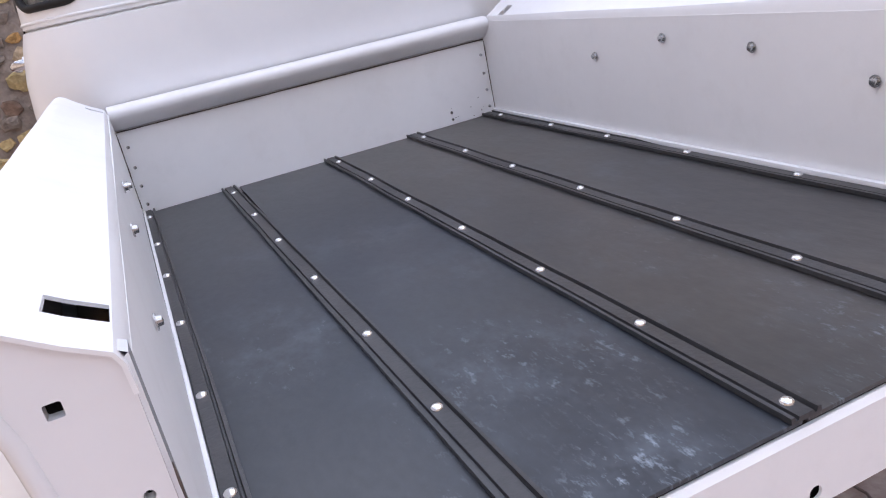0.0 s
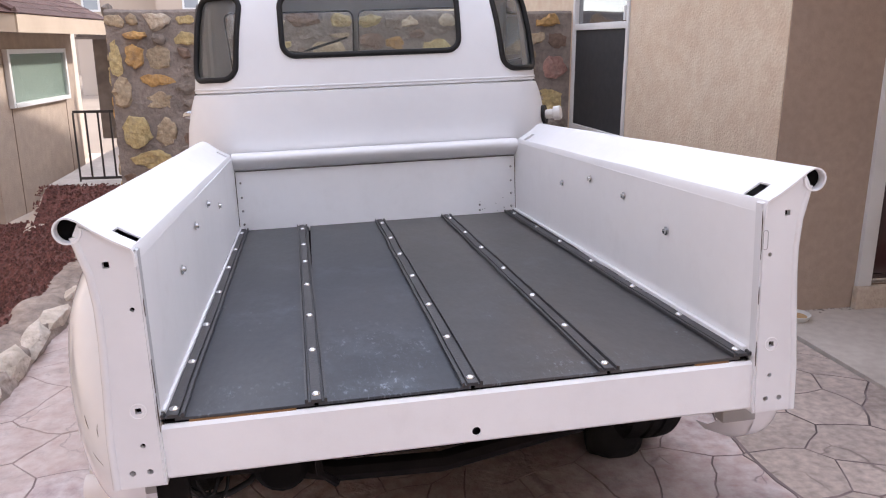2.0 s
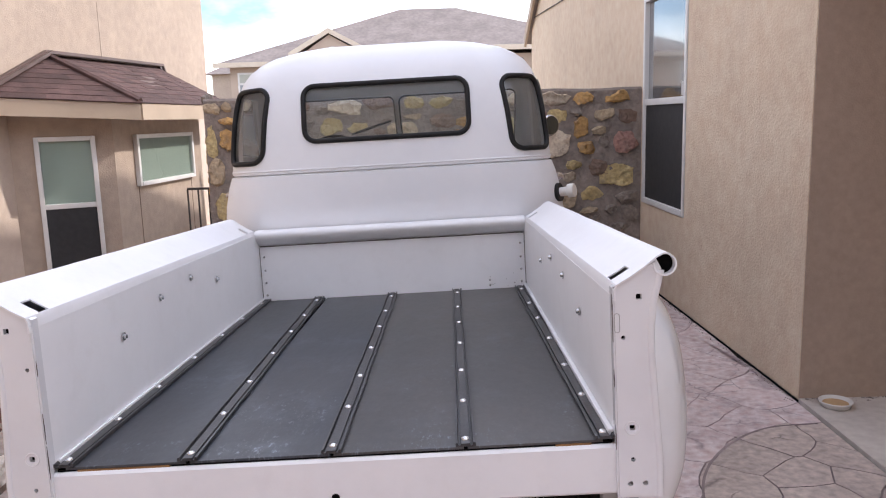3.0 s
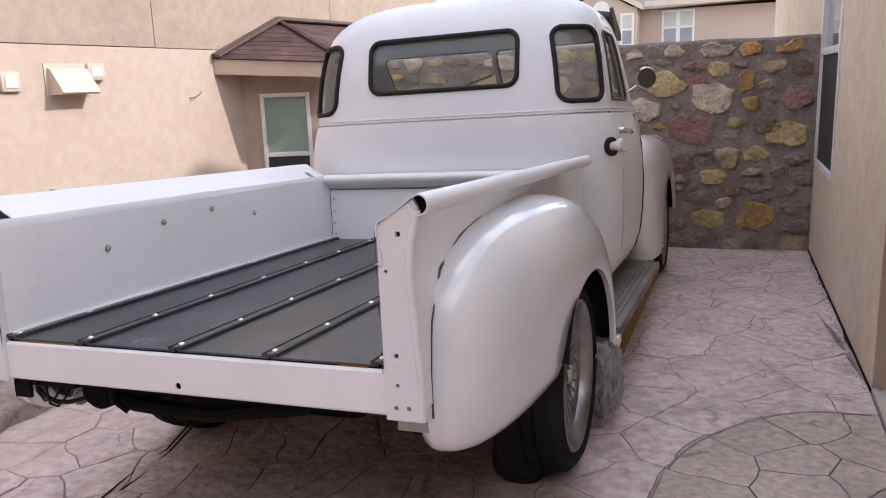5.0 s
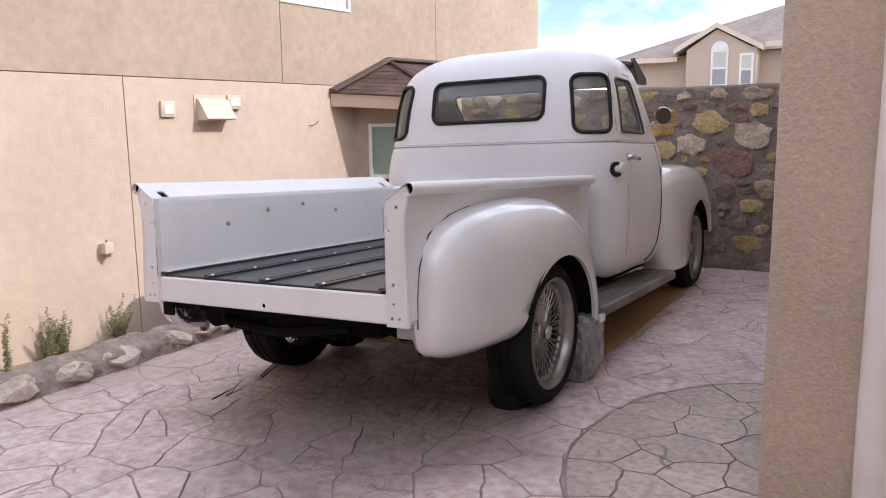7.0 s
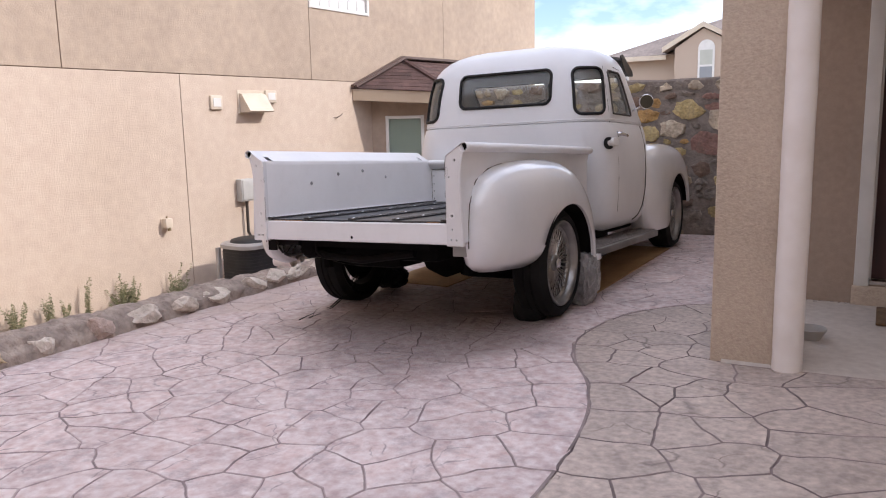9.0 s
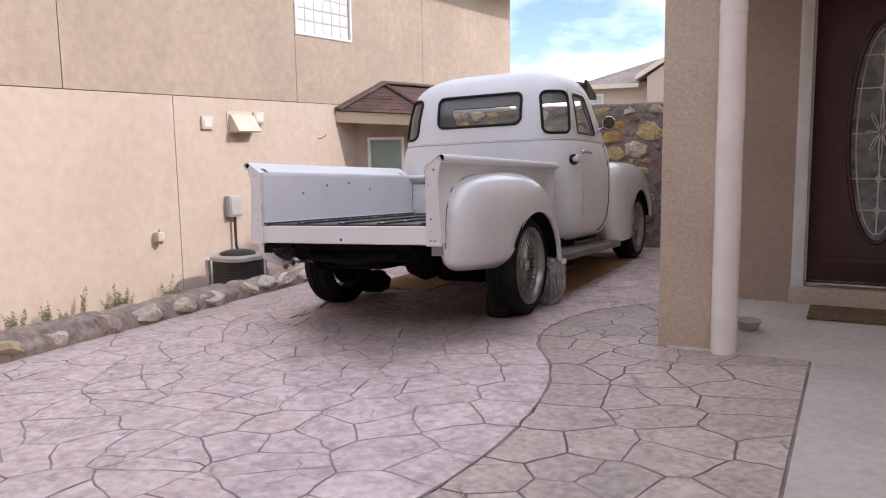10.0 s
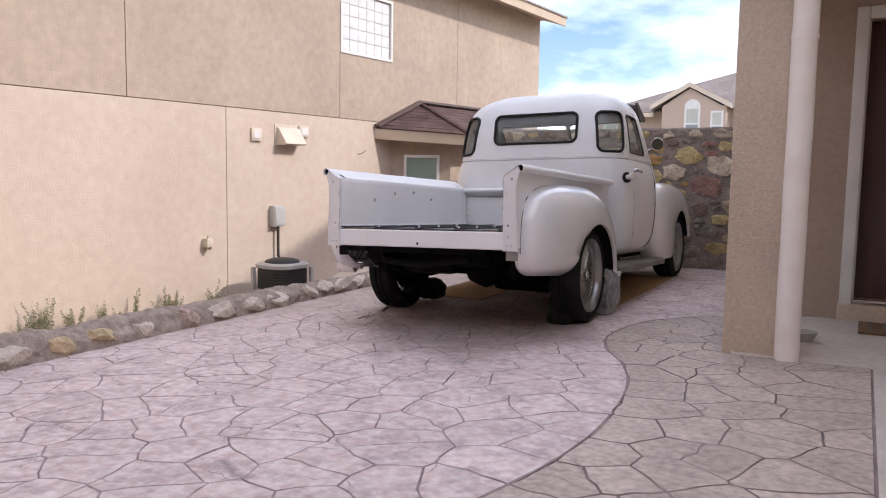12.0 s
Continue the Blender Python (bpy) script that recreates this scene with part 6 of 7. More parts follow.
for sgn in (1, -1):
    OPENS.append(("corner_window", (CABX + sgn * 0.683, 2.10, 1.565), (sgn * 0.60, -0.80, 0), rounded(0.118, 0.175, 0.055)))
    ln = [(-0.225, -0.168), (0.255, -0.168), (0.245, -0.13), (0.05, 0.145), (0.02, 0.160), (-0.225, 0.160), (-0.25, 0.140), (-0.245, 0.05)]
    OPENS.append(("door_window", (sgn * 0.80, 2.54, 1.566), (sgn, 0, 0), [(sgn * a, b) for a, b in (ln if sgn > 0 else ln)][:: 1 if sgn > 0 else -1]))
    OPENS.append(("windshield", (CABX + sgn * 0.356, 3.05, 1.575), (0, 1, 0), rounded(0.345, 0.165, 0.04)))
cab_bm = carve(outer, [inner_bm] + [opening(c, o, ol) for _, c, o, ol in OPENS])
cab = part("cab_shell", cab_bm, PAINT, truck, "white rounded cab with wrap-around corner windows", smooth=32)
for name, cen, way, ol in OPENS:
    pts = []
    for (a0, b0), (a1, b1) in zip(ol, ol[1:] + ol[:1]):
        k = max(1, int(math.hypot(a1 - a0, b1 - b0) / 0.02))
        pts += [(a0 + (a1 - a0) * q / k, b0 + (b1 - b0) * q / k) for q in range(k)]
    rad = {"rear_window": 0.0125, "corner_window": 0.0125, "door_window": 0.008, "windshield": 0.009}[name]
    gk = part("window_gasket", loop_tube(bmesh.new(), [on_skin(cen, way, a, b, 0.002) for a, b in pts], rad), RUBBER if name != "door_window" else CANVAS, truck, "black rubber gasket round the " + name.replace("_", " "), smooth=60)
    bm = bmesh.new()
    cena = Vector((sum(a for a, b in ol) / len(ol), sum(b for a, b in ol) / len(ol)))
    rings = []
    for s in (1.0, 0.75, 0.5, 0.25):
        rings.append([on_skin(cen, way, cena.x + (a - cena.x) * s, cena.y + (b - cena.y) * s, -0.012) for a, b in pts])
    loft(bm, rings, True, False)
    bm.verts.ensure_lookup_table()
    bm.faces.new(bm.verts[-len(pts):])
    g = part("glass_pane", bm, CORNERGLASS if name == "corner_window" else CABGLASS, gk, "clear window glass with a pale haze", smooth=60)
    g.visible_shadow = False

# belt moulding bead, door seams
part("belt_bead", loop_tube(bmesh.new(), [(x, y, 1.350) for x, y, z in cab_ring((1.350, 0.8005, 2.0115, 3.185, 0.24, 0.10), 0.001)], 0.0055), PAINT, truck, smooth=60)
for sgn in (1, -1):
    o = Vector((sgn, 0, 0))

    def side_point(y, z, lift=0.0):
        hit, nrm, _, _ = tree.ray_cast(Vector((sgn * 2, y, z)), -o)
        return (hit if hit is not None else Vector((sgn * 0.8, y, z))) + o * lift
    line = [(2.225, 1.335), (2.25, 1.20), (2.265, 1.05), (2.27, 0.90), (2.27, 0.76), (2.265, 0.64)]
    part("door_seam", tube(bmesh.new(), [side_point(y, z, -0.001) for y, z in line], 0.0026, 6), HOLE, truck, smooth=60)
    line = [(3.02, 1.32), (3.03, 1.15), (3.035, 0.95), (3.02, 0.78), (2.98, 0.66), (2.89, 0.575), (2.78, 0.545)]
    part("door_seam", tube(bmesh.new(), [side_point(y, z, 0.0) for y, z in line], 0.0065, 6), HOLE, truck, smooth=60)
    line = [(2.225, 1.335), (2.225, 1.45), (2.225, 1.60), (2.23, 1.72), (2.26, 1.757), (2.50, 1.765), (2.62, 1.755)]
    part("door_seam", tube(bmesh.new(), [side_point(y, z, -0.001) for y, z in line], 0.0026, 6), HOLE, truck, smooth=60)
    h = side_point(2.335, 1.238)
    dh = part("door_handle", tube(bmesh.new(), [h, h + o * 0.03, h + o * 0.042 + Vector((0, 0.02, -0.003)), h + o * 0.044 + Vector((0, 0.10, -0.012)), h + o * 0.036 + Vector((0, 0.135, -0.02))], [0.018, 0.016, 0.013, 0.011, 0.006], 10), CHROME, truck, "chrome door handle", smooth=60)
    part("escutcheon", tube(bmesh.new(), [h - o * 0.004, h + o * 0.006], 0.024, 16), CHROME, dh, smooth=40)

# fuel filler on the passenger side
tree_hit = tree.ray_cast(Vector((2, 2.135, 1.165)), Vector((-1, 0, 0)))[0]
fdir = Vector((0.86, -0.48, 0.10)).normalized()
ff = part("fuel_filler", tube(bmesh.new(), [tree_hit - fdir * 0.02, tree_hit + fdir * 0.012], 0.046, 20), RUBBER, truck, "black rubber fuel filler grommet with white cap", smooth=40)
part("filler_neck", tube(bmesh.new(), [tree_hit, tree_hit + fdir * 0.055], 0.022, 16), CERAMIC, ff, smooth=40)
part("filler_cap", tube(bmesh.new(), [tree_hit + fdir * 0.050, tree_hit + fdir * 0.054, tree_hit + fdir * 0.082, tree_hit + fdir * 0.086], [0.028, 0.034, 0.034, 0.030], 20), CERAMIC, ff, "white filler cap", smooth=40)

# mirror
mp = Vector((0.90, 2.92, 1.515))
swing = Matrix.Translation(mp) @ Matrix.Rotation(radians(30), 4, "Z") @ Matrix.Rotation(radians(3), 4, "X")
mb = lathe(bmesh.new(), [(-0.012, 0.0), (-0.012, 0.057), (0.0, 0.062), (0.026, 0.043), (0.035, 0.0)], "y", (0, 0, 0), 32)
bmesh.ops.transform(mb, matrix=swing, verts=mb.verts)
mr = part("door_mirror", mb, CHROME, truck, "round chrome door mirror on a thin arm", smooth=50)
mb = lathe(bmesh.new(), [(-0.0135, 0.0), (-0.0135, 0.053), (-0.012, 0.054)], "y", (0, 0, 0), 32)
bmesh.ops.transform(mb, matrix=swing, verts=mb.verts)
part("mirror_glass", mb, MIRRORGLASS, mr)
part("mirror_arm", tube(bmesh.new(), [(0.80, 2.86, 1.44), (0.84, 2.89, 1.465), (mp.x, mp.y + 0.03, mp.z - 0.01)], 0.007, 8), CHROME, mr, smooth=60)

# sun visor over the windshield
bm = bmesh.new()
rings = []
for k in range(17):
    x = -0.73 + 1.46 * k / 16
    f = abs(x) / 0.73
    back, tip = 2.74 + 0.06 * (1 - f ** 2), 3.06 + 0.07 * (1 - f ** 2)
    zb, zt = 1.925 - 0.055 * f ** 3, 1.805 - 0.03 * f ** 3
    rings.append([(x + CABX, back, zb), (x + CABX, (back + tip) / 2, (zb + zt) / 2 + 0.018), (x + CABX, tip, zt), (x + CABX, tip - 0.004, zt - 0.03), (x + CABX, (back + tip) / 2, (zb + zt) / 2 - 0.002), (x + CABX, back, zb - 0.02)])
loft(bm, rings)
vis = part("sun_visor", bm, CANVAS, truck, "dark metal sun visor over the windshield", smooth=40)
for sgn in (1, -1):
    bm = bmesh.new()
    prism(bm, [(2.72, 1.885), (2.78, 1.90), (3.06, 1.785), (3.07, 1.745), (2.95, 1.735), (2.86, 1.76)], "x", CABX + sgn * 0.728, CABX + sgn * 0.738)
    part("visor_end", bm, CANVAS, vis)

# inside of the cab
part("bench_seat", boxes((-0.70, 0.70, 2.25, 2.7, 0.70, 0.92), (-0.70, 0.70, 2.10, 2.24, 0.85, 1.30), bevel=0.04), CANVAS, truck, "dark bench seat", smooth=50)
part("dashboard", boxes((-0.74, 0.74, 2.90, 3.12, 1.12, 1.34), bevel=0.04), INNER, truck, "grey dashboard", smooth=50)
sw = part("steering_wheel", loop_tube(bmesh.new(), [(-0.36 + 0.20 * math.cos(a), 2.76 + 0.06 * math.sin(a), 1.33 + 0.19 * math.sin(a)) for a in [2 * math.pi * k / 32 for k in range(32)]], 0.012), RUBBER, truck, "thin black steering wheel", smooth=60)
part("steering_spoke", tube(bmesh.new(), [(-0.56, 2.76, 1.33), (-0.36, 2.78, 1.31), (-0.16, 2.76, 1.33)], 0.009, 6), RUBBER, sw)
part("wiper", tube(bmesh.new(), [(-0.285, 3.085, 1.535), (-0.22, 3.075, 1.553), (-0.04, 3.045, 1.602)], [0.005, 0.009, 0.006], 6), RUBBER, truck)

# hood and grille in front of the cab
HOOD = [(3.14, 0.70, 1.33, 0.55), (3.30, 0.66, 1.33, 0.55), (3.45, 0.62, 1.30, 0.60), (3.7, 0.56, 1.275, 0.6), (4.0, 0.50, 1.24, 0.6), (4.25, 0.44, 1.19, 0.6), (4.42, 0.38, 1.10, 0.6), (4.50, 0.32, 0.98, 0.6)]
bm = bmesh.new()
loft(bm, [[(w * math.copysign(abs(math.cos(radians(a))) ** 0.6, math.cos(radians(a))), y, zb + (zt - zb) * abs(math.sin(radians(a))) ** 0.6) for a in range(0, 181, 12)] for y, w, zt, zb in HOOD])
part("hood", bm, PAINT, truck, "white rounded hood", smooth=50)
bm = bmesh.new()
for k in range(5):
    box(bm, -0.55, 0.55, 4.46, 4.50, 0.62 + 0.07 * k, 0.645 + 0.07 * k, bevel=0.004)
part("grille", bm, CHROME, truck, "horizontal grille bars", smooth=40)


# ---- wheels ----
def wheel(cx, cy, cz, R, rim, sgn, wide=0.225):
    w = part("wheel", lathe(bmesh.new(), [(0.055, 0.02), (0.075, 0.035), (0.082, 0.030), (0.085, 0.0)], "x", seg=24), CHROME, truck, "wire spoke wheel with black tyre", smooth=40)
    w.matrix_local = Matrix.Translation((cx, cy, cz)) @ Matrix.Rotation(0 if sgn > 0 else math.pi, 4, "Z")
    h = wide / 2
    part("tyre", lathe(bmesh.new(), [(-h + 0.02, rim), (-h - 0.004, rim + 0.03), (-h + 0.006, R - 0.03), (-h + 0.03, R - 0.004), (-h + 0.06, R), (-0.03, R), (-0.026, R - 0.008), (-0.018, R - 0.008), (-0.014, R), (0.014, R), (0.018, R - 0.008), (0.026, R - 0.008), (0.03, R), (h - 0.06, R), (h - 0.03, R - 0.004), (h - 0.006, R - 0.03), (h + 0.004, rim + 0.03), (h - 0.02, rim), (h - 0.03, rim - 0.01), (-h + 0.03, rim - 0.01)], "x", seg=72, closed=True), TYRE, w, "worn black tyre", smooth=30)
    part("rim", lathe(bmesh.new(), [(h - 0.016, rim + 0.006), (h - 0.006, rim + 0.004), (h - 0.004, rim - 0.006), (h - 0.018, rim - 0.022), (h - 0.05, rim - 0.03), (h - 0.06, rim - 0.045), (h - 0.075, rim - 0.05), (h - 0.095, rim - 0.05)], "x", seg=72), RIM, w, "dusty silver rim", smooth=40)
    # Barrel, plate and drum are darkened to show the wheel's inside as shaded.
    part("rim_barrel", lathe(bmesh.new(), [(h - 0.094, rim - 0.049), (-h + 0.03, rim - 0.045), (-h + 0.01, rim), (-h + 0.02, rim + 0.004)], "x", seg=48), DARKMETAL, w, "dark inner rim, shade behind the spokes in its colour", smooth=40)
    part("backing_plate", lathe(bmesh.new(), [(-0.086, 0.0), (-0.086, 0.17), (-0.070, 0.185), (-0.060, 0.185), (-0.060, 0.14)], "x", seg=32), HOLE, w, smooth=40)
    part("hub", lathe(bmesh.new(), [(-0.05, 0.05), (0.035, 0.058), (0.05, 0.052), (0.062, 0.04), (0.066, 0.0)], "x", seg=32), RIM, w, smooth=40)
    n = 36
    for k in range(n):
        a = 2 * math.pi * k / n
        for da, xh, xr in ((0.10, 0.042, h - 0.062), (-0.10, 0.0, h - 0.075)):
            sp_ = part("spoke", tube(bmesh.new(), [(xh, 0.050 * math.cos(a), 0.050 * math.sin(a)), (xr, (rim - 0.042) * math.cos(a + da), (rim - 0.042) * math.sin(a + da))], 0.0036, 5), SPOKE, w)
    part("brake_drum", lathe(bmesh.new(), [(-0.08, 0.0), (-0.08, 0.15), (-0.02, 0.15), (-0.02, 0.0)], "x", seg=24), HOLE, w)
    return w


wheel(0.775, 1.02, 0.390, 0.345, 0.268, 1)
wheel(-0.775, 1.02, 0.395, 0.345, 0.268, -1)
wheel(0.775, 4.06, 0.505, 0.325, 0.255, 1)
wheel(-0.775, 4.06, 0.525, 0.325, 0.255, -1)

# ---- chassis ----
for sgn in (1, -1):
    bm = bmesh.new()
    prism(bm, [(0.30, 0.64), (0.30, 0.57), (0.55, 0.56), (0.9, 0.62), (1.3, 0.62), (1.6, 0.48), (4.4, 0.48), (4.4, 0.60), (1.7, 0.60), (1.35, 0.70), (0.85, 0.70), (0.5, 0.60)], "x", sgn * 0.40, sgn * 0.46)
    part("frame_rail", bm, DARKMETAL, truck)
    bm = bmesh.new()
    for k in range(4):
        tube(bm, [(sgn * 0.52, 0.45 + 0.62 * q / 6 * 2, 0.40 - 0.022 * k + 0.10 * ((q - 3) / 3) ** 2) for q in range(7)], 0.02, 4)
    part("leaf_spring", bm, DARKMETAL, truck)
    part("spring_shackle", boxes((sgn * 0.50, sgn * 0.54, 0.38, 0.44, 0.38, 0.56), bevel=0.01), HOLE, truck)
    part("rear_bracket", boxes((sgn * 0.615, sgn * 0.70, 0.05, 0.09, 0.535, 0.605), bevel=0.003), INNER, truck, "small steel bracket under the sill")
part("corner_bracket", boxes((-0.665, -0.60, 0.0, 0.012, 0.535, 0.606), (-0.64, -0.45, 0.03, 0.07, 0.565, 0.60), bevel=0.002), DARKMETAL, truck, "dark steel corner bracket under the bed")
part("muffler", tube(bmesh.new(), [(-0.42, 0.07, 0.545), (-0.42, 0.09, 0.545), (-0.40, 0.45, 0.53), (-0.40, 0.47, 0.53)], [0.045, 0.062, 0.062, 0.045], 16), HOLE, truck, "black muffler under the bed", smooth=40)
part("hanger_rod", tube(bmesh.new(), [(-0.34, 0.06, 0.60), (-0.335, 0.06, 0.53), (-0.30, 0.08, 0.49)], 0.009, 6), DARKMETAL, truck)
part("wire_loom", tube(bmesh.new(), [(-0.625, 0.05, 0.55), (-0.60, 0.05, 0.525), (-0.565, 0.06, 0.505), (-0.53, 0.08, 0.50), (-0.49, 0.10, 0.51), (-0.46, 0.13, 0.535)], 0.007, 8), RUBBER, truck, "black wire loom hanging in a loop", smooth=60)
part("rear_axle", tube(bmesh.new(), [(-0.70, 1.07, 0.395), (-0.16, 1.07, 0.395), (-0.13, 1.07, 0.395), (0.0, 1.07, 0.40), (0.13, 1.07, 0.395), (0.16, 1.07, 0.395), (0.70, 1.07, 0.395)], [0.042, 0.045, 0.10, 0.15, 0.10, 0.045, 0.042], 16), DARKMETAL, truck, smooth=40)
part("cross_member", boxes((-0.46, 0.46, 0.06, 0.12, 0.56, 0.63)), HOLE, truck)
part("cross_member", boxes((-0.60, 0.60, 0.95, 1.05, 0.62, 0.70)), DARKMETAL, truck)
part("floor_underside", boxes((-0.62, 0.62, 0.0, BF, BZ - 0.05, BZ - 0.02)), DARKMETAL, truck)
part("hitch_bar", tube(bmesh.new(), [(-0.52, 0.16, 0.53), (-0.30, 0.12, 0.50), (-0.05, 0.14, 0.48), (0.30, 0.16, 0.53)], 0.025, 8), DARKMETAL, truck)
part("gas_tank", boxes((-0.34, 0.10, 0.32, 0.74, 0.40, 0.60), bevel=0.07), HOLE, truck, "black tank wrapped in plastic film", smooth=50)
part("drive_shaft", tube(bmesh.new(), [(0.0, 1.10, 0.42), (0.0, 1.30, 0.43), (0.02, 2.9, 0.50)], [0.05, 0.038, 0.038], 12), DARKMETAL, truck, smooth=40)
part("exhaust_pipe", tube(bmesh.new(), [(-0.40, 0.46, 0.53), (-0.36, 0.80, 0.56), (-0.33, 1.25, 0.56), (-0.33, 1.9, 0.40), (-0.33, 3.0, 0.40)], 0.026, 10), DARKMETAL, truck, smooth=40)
# Added black bulk, no known part, to darken the space under the bed.
part("rear_dark_bulk", boxes((0.14, 0.42, 0.22, 0.86, 0.47, 0.60), bevel=0.03), HOLE, truck, "black bulk added to darken the space under the bed", smooth=40)
# Added low bulk for the dark mass here; blocks light from the front.
part("low_dark_bulk", boxes((-0.10, 0.56, 1.4, 3.0, 0.20, 0.46), bevel=0.06), DARKMETAL, truck, smooth=50)
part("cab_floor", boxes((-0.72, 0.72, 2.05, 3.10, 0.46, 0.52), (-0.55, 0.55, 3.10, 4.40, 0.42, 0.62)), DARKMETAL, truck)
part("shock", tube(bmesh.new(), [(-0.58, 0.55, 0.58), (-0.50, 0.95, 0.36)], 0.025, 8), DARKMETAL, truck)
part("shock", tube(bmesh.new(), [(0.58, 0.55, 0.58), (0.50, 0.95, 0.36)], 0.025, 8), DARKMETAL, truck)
for ex, ey, ez, r in ((-0.90, 0.325, 0.42, 0.037), (-0.915, 0.43, 0.425, 0.026)):
    bm = bmesh.new()
    lathe(bm, [(0.0, r * 0.86), (0.0, r), (0.15, r), (0.15, r * 0.86)], "x", (ex, ey, ez), 20, closed=True)
    part("exhaust_tip", bm, PVC, truck, "white painted exhaust tip", smooth=40)
WIRES = (((-0.66, 0.90, 0.26), (-0.72, 0.81, 0.12), (-0.765, 0.72, 0.045), (-0.785, 0.65, 0.034), (-0.765, 0.54, 0.032), (-0.745, 0.43, 0.031), (-0.72, 0.32, 0.030)),
    ((-0.64, 0.90, 0.25), (-0.70, 0.80, 0.11), (-0.74, 0.70, 0.042), (-0.73, 0.60, 0.034), (-0.705, 0.50, 0.032), (-0.70, 0.40, 0.031)),
    ((-0.61, 0.03, 0.585), (-0.605, 0.03, 0.545), (-0.585, 0.035, 0.515), (-0.56, 0.05, 0.52), (-0.545, 0.08, 0.56)),
    ((-0.60, 0.06, 0.58), (-0.59, 0.05, 0.54), (-0.57, 0.04, 0.505), (-0.55, 0.05, 0.495), (-0.535, 0.07, 0.52), (-0.53, 0.10, 0.56)))
for wire in WIRES:
    part("loose_wire", tube(bmesh.new(), wire, 0.004, 6), RUBBER, truck, smooth=60)


# ---- things on the driveway ----
board = empty("fibre_board", pose(0.68, 2.84, 0.0), "long brown fibreboard sheet lying under the running board", "board")
bm = bmesh.new()
rings = []
for k in range(14):
    y = -1.10 + 2.20 * k / 13
    z = ground_z(0.78, 2.84 + y) + 0.004
    rings.append([(-0.42, y, z), (0.185, y, z), (0.187, y, z + 0.010), (-0.42, y, z + 0.010)])
loft(bm, rings)
part("sheet", bm, CARD, board)
board2 = empty("fibre_board", pose(-0.55, 2.1, 0.0), "brown cardboard sheet lying flat under the truck", "board")
bm = bmesh.new()
rings = []
for k in range(8):
    y = -0.5 + 1.6 * k / 7
    z = ground_z(-0.55, 2.1 + y) + 0.006
    rings.append([(-0.35, y, z), (0.25, y, z), (0.25, y, z + 0.006), (-0.35, y, z + 0.006)])
loft(bm, rings)
part("sheet", bm, CARD, board2)


def crumpled(name, label, m, sx, sy, sz, material, seed, amp=1.0):
    e_ = empty(name, m, label, "plastic film")
    bm = bmesh.new()
    bmesh.ops.create_icosphere(bm, subdivisions=5, radius=1.0)
    for v in bm.verts:
        p = v.co.copy()
        q = p * 2.1 + Vector((seed, 0, 0))
        rid = 1 - abs(noise.noise(q * 1.6)) * 2
        rid2 = 1 - abs(noise.noise(q * 3.7)) * 2
        f = 1 + amp * (0.10 * rid + 0.05 * rid2) + 0.15 * noise.noise(q * 0.7)
        x, y, z = (math.copysign(abs(c) ** 0.75, c) * f for c in p)
        v.co = (x * sx, y * sy, max(-0.98 * sz, z * sz))
    part("film", bm, material, e_, smooth=20)
    return e_


crumpled("plastic_wrap", "crumpled grey plastic film bunched against the tyre", pose(0.85, 1.46, 0.205, 0, 0, 5), 0.110, 0.155, 0.180, PLASTIC, 3)
crumpled("plastic_wrap", "dark plastic film bunched behind the tyre", pose(0.70, 0.90, 0.11, 0, 0, -8), 0.10, 0.085, 0.115, BLACKPLASTIC, 8, 0.3)
crumpled("plastic_wrap", "dark plastic film bunched by the far rear tyre", pose(-0.70, 1.40, 0.10, 0, 0, 12), 0.12, 0.10, 0.09, BLACKPLASTIC, 14)


# ---- weeds at the foot of the neighbouring wall ----
def weed(x, y, h, wide, seed):
    r = random.Random(seed)
    e_ = empty("weed", Matrix.Translation((x, y, yard_z(x, y) - 0.01)), "small dusty green weed at the foot of the house wall", "plant", "weeds along the wall")
    st, lf = bmesh.new(), bmesh.new()
    for k in range(int(12 * wide) + 2):
        a = r.random() * 6.28
        lean = r.uniform(0.04, 0.30) * wide
        hh = h * (1.0 if k == 0 else r.uniform(0.45, 0.95))
        pts = [Vector((math.cos(a) * lean * hh * (t ** 1.5), math.sin(a) * lean * hh * (t ** 1.5), hh * t)) for t in (0, 0.25, 0.5, 0.75, 1)]
        tube(st, pts, [0.0025, 0.0022, 0.002, 0.0015, 0.0008], 5)
        for q in range(90):
            t = r.uniform(0.15, 1.0)
            i = min(3, int(t * 4))
            p = pts[i].lerp(pts[i + 1], t * 4 - i)
            b = r.random() * 6.28
            d = Vector((math.cos(b), math.sin(b), r.uniform(0.1, 0.9))).normalized()
            s = d.orthogonal().normalized() * 0.0055
            ll = r.uniform(0.035, 0.06) * (1.25 - 0.8 * t)
            vs = [lf.verts.new(v) for v in (p, p + d * ll * 0.5 + s, p + d * ll + Vector((0, 0, -0.008)), p + d * ll * 0.5 - s)]
            lf.faces.new(vs)
    part("stem", st, STEM, e_)
    part("leaves", lf, LEAF, e_)


rng = random.Random(21)
for yy, tip, wide in ((0.08, -0.33, 0.8), (0.22, -0.25, 1.2), (0.31, -0.11, 1.3), (0.60, -0.28, 1.1), (0.93, -0.28, 0.8), (1.09, -0.37, 0.6), (1.31, -0.187, 0.25), (1.70, -0.20, 1.7), (1.81, -0.27, 1.4), (2.36, -0.19, 1.4)):
    yy, tip = 2.84 + (yy - 2.707) * 1.03, tip - 0.03
    x = -4.475 + (yy - 2.84) * 0.09 + 0.13
    weed(x, yy, tip - yard_z(x, yy), wide, rng.random())


# ---- stamped concrete pieces of the driveway ----
rng = random.Random(7)
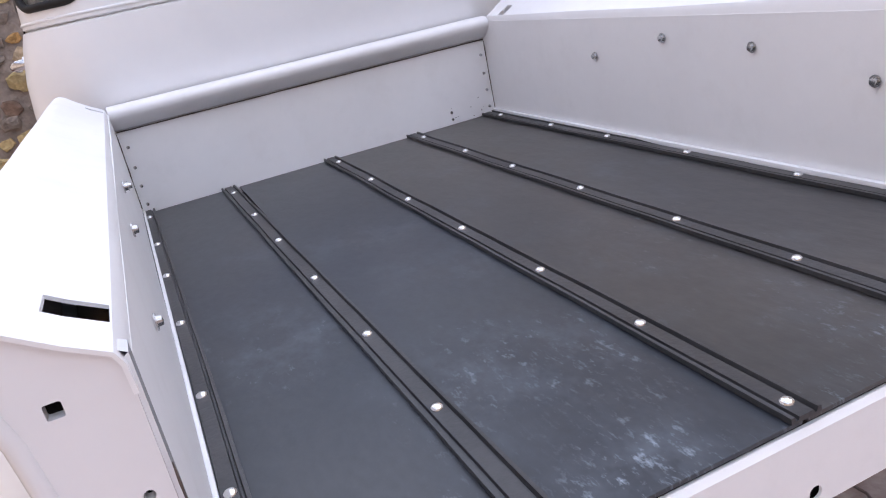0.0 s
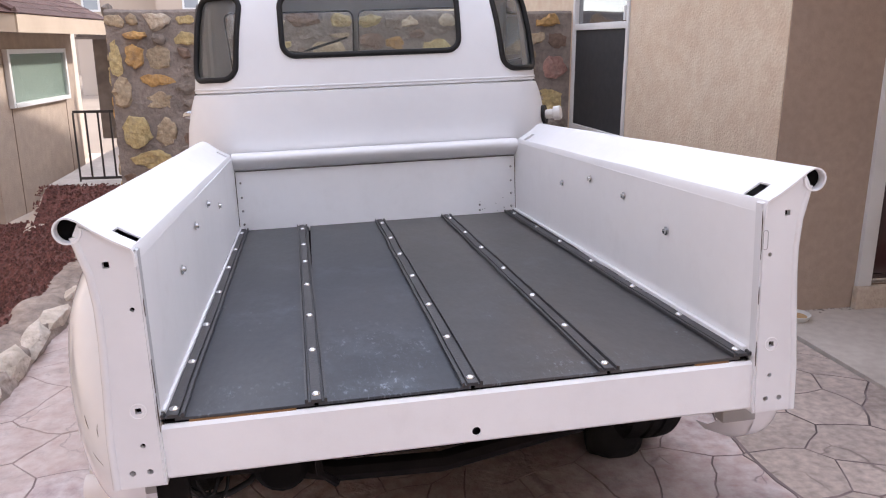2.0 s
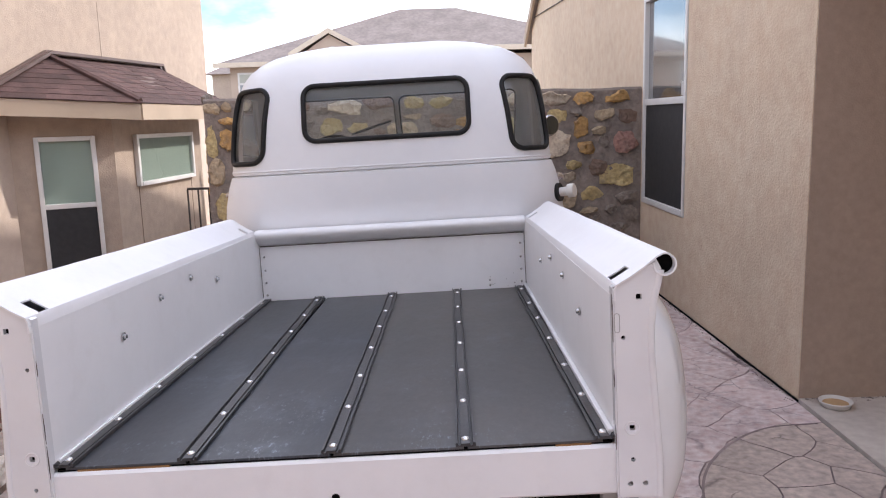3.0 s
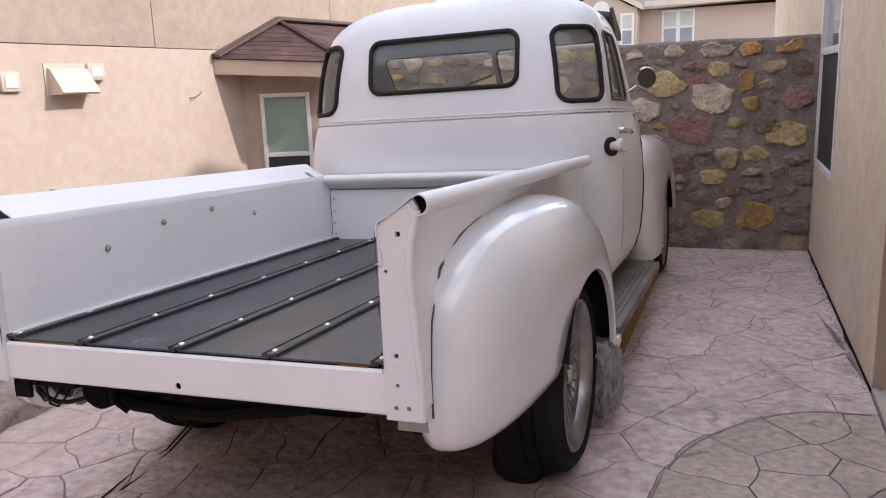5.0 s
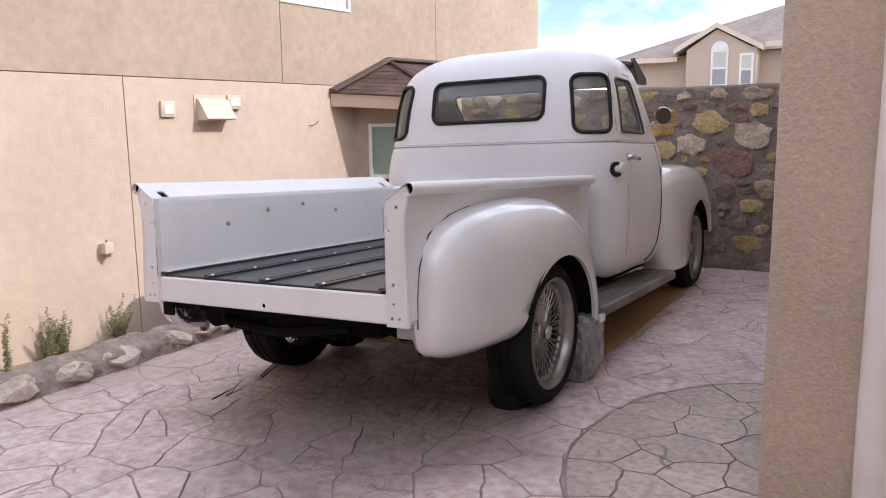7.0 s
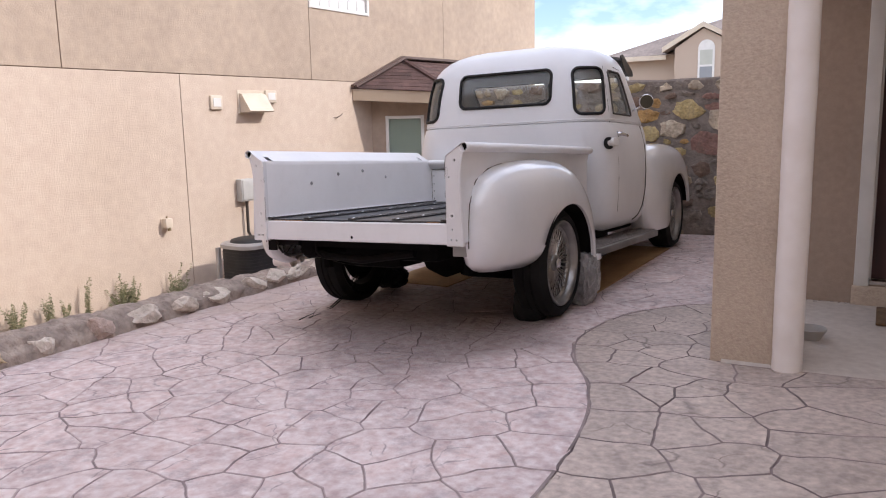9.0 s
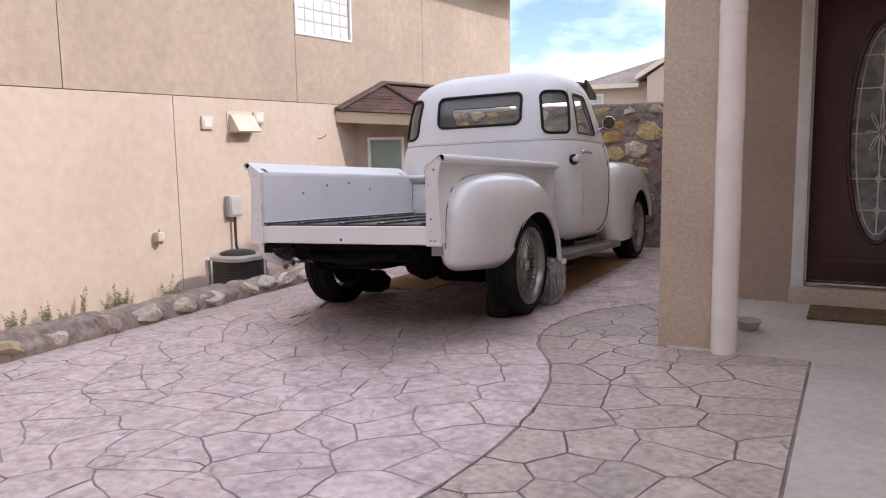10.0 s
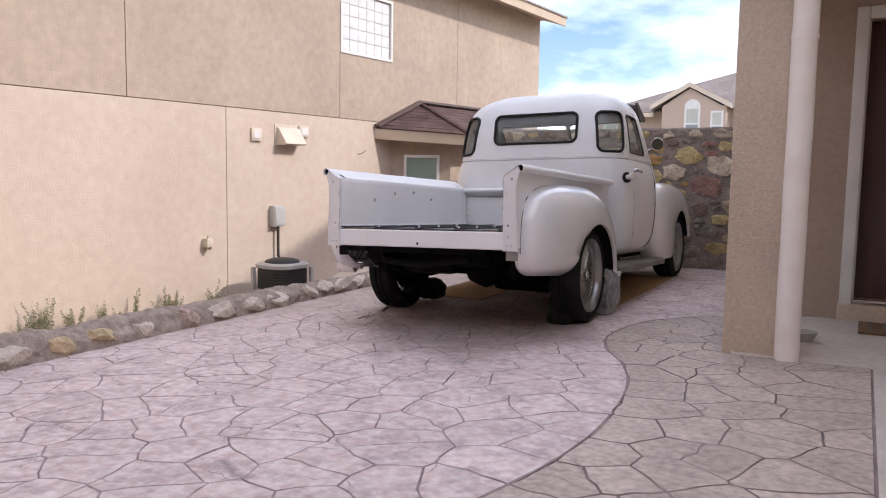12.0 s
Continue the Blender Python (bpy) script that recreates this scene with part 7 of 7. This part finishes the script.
ARC = [(2.3, 1.75), (1.93, 1.74), (1.66, 1.70), (1.41, 1.50), (1.24, 1.22), (1.165, 0.88), (1.16, 0.52), (1.28, 0.16), (1.48, -0.22), (1.61, -0.65), (1.67, -1.14), (1.665, -1.65), (1.56, -2.20), (1.40, -2.7), (1.13, -3.3), (0.8, -3.9), (0.3, -4.6), (-0.4, -5.3)]


def dense(line, step):
    out = []
    n = len(line)
    for i in range(n - 1):
        p0, p1, p2, p3 = (np.array(line[max(0, min(n - 1, i + k))], float) for k in (-1, 0, 1, 2))
        k = max(2, int(np.hypot(*(p2 - p1)) / step))
        for s in range(k):
            t = s / k
            out.append(0.5 * (2 * p1 + (p2 - p0) * t + (2 * p0 - 5 * p1 + 4 * p2 - p3) * t * t + (3 * p1 - p0 - 3 * p2 + p3) * t ** 3))
    return out


arc = dense(ARC, 0.04)
sites, zone = [], []
# pairs of sites on both sides make the long curved joint
last = None
for i in range(1, len(arc) - 1):
    if last is not None and np.hypot(*(arc[i] - last)) < 0.30:
        continue
    last = arc[i]
    d = arc[i + 1] - arc[i - 1]
    d = d / np.hypot(*d)
    nrm = np.array((-d[1], d[0]))
    sites.append(tuple(arc[i] + nrm * 0.13))
    sites.append(tuple(arc[i] - nrm * 0.13))
    zone += [1, 0]
arc_np = np.array(arc)


def inside(p):
    """Whether a place lies on the house's side of the curved joint."""
    d = np.hypot(*(arc_np - p).T)
    i = min(max(1, int(np.argmin(d))), len(arc) - 2)
    t = arc[i + 1] - arc[i - 1]
    v = p - arc[i]
    return t[0] * v[1] - t[1] * v[0] > 0


X0, X1, Y0, Y1 = -1.66, 2.715, -8.95, 4.97
step = 0.285
row = 0
y = Y0 + 0.1
while y < Y1:
    x = X0 + 0.1 + (row % 2) * step / 2
    while x < X1:
        p = np.array((x + rng.uniform(-0.14, 0.14), y + rng.uniform(-0.12, 0.12)))
        if p[1] > 1.85 and rng.random() < 0.4:
            x += step
            continue
        if np.min(np.hypot(*(arc_np - p).T)) > 0.25 and not (p[0] > 1.93 and p[1] > 2.02) and not (p[0] > 1.97 and p[1] > 0.41):
            sites.append(tuple(p))
            zone.append(1 if inside(p) else 0)
        x += step
    y += step * 0.84
    row += 1


def wob(p):
    w = noise.noise_vector(Vector((p[0] * 6, p[1] * 6, 0)))
    w2 = noise.noise_vector(Vector((p[0] * 19, p[1] * 19, 3)))
    edge = min(1.0, max(0.0, (X1 - p[0]) / 0.07))
    if p[0] > 1.95:
        edge = min(edge, max(0.0, (0.395 - p[1]) / 0.07))
    w, w2 = w * edge, w2 * edge
    return np.array((p[0] + 0.026 * w.x + 0.015 * w2.x, p[1] + 0.026 * w.y + 0.015 * w2.y))


def paver(poly, lift, tx, ty):
    """A worn slab face with rounded edges; None where the piece is too small."""
    gap = 0.0016 if poly[0][1] < 0.4 else 0.0010
    pts = [wob(p) for p in split_edges(poly, 0.06)]
    a = shrink(pts, gap)
    b = shrink(pts, gap * 3.5) if a else None
    if not a or not b or len(a) != len(b):
        return None
    c = sum(pts) / len(pts)
    vs = [(p[0], p[1], ground_z(*p) - 0.010) for p in a] + [(p[0], p[1], ground_z(*p) - 0.0026) for p in a] + [(p[0], p[1], ground_z(*p) + lift + tx * (p[0] - c[0]) + ty * (p[1] - c[1])) for p in b]
    k = len(a)
    fs = [(i, (i + 1) % k, k + (i + 1) % k, k + i) for i in range(k)] + [(k + i, k + (i + 1) % k, 2 * k + (i + 1) % k, 2 * k + i) for i in range(k)] + [tuple(range(2 * k, 3 * k))]
    return vs, fs, 2 * k


# the long curved joint, raked wider than the others
bm = bmesh.new()
rows = []
for k, p in enumerate(arc):
    if p[0] > 1.955:
        continue
    d = arc[min(k + 1, len(arc) - 1)] - arc[max(k - 1, 0)]
    nrm = np.array((-d[1], d[0])) / np.hypot(*d)
    w = 0.0058 + 0.002 * noise.noise(Vector((p[0] * 8, p[1] * 8, 0)))
    rows.append([(*(p + nrm * w), ground_z(*p) - 0.004), (*(p + nrm * w), ground_z(*p) + 0.0014), (*(p - nrm * w), ground_z(*p) + 0.0014), (*(p - nrm * w), ground_z(*p) - 0.004)])
loft(bm, rows)
part("curved_joint", bm, JOINT, driveway)
polys = cells(sites, (X0, X1, Y0, Y1))
rest = {0: ([], [], []), 1: ([], [], [])}
count = 0
for poly, zn, s in zip(polys, zone, sites):
    if len(poly) < 3:
        continue
    # keep clear of the house and the porch slab
    poly = [p.copy() for p in poly]
    if all(p[0] > 1.955 for p in poly) and s[1] > 0.41:
        continue
    for p in poly:
        wx = HX - 0.0217 * (p[1] - HY) - 0.004
        if p[0] > wx and p[1] > 2.01:
            if p[0] - wx < p[1] - 2.01:
                p[0] = wx
            else:
                p[1] = 2.005
        if p[0] > 1.962 and p[1] > 0.397:
            if p[0] - 1.962 < p[1] - 0.397:
                p[0] = 1.96
            else:
                p[1] = 0.395
    got = paver(poly, rng.uniform(-0.0005, 0.0015), rng.uniform(-0.003, 0.003), rng.uniform(-0.003, 0.003))
    if got is None:
        continue
    vs, fs, rim = got
    if s[1] > -2.35 and count < 330:
        me = bpy.data.meshes.new("flagstone")
        me.from_pydata(vs, [], fs)
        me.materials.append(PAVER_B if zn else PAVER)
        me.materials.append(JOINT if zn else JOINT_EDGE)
        me.polygons.foreach_set("material_index", [1] * rim + [0])
        ob = new("flagstone", me)
        ob.parent = driveway
        count += 1
    else:
        V, F, slots = rest[zn]
        b0 = len(V)
        V += vs
        slots += [1] * rim + [0]
        F += [tuple(b0 + i for i in f) for f in fs]
for zn, name in ((0, "flagstone_field"), (1, "flagstone_border")):
    V, F, slots = rest[zn]
    me = bpy.data.meshes.new(name)
    me.from_pydata(V, [], F)
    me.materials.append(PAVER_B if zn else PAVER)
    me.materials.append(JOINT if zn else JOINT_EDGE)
    me.polygons.foreach_set("material_index", slots)
    ob = new(name, me)
    ob.parent = driveway
    tagged(ob, kind="stuff")
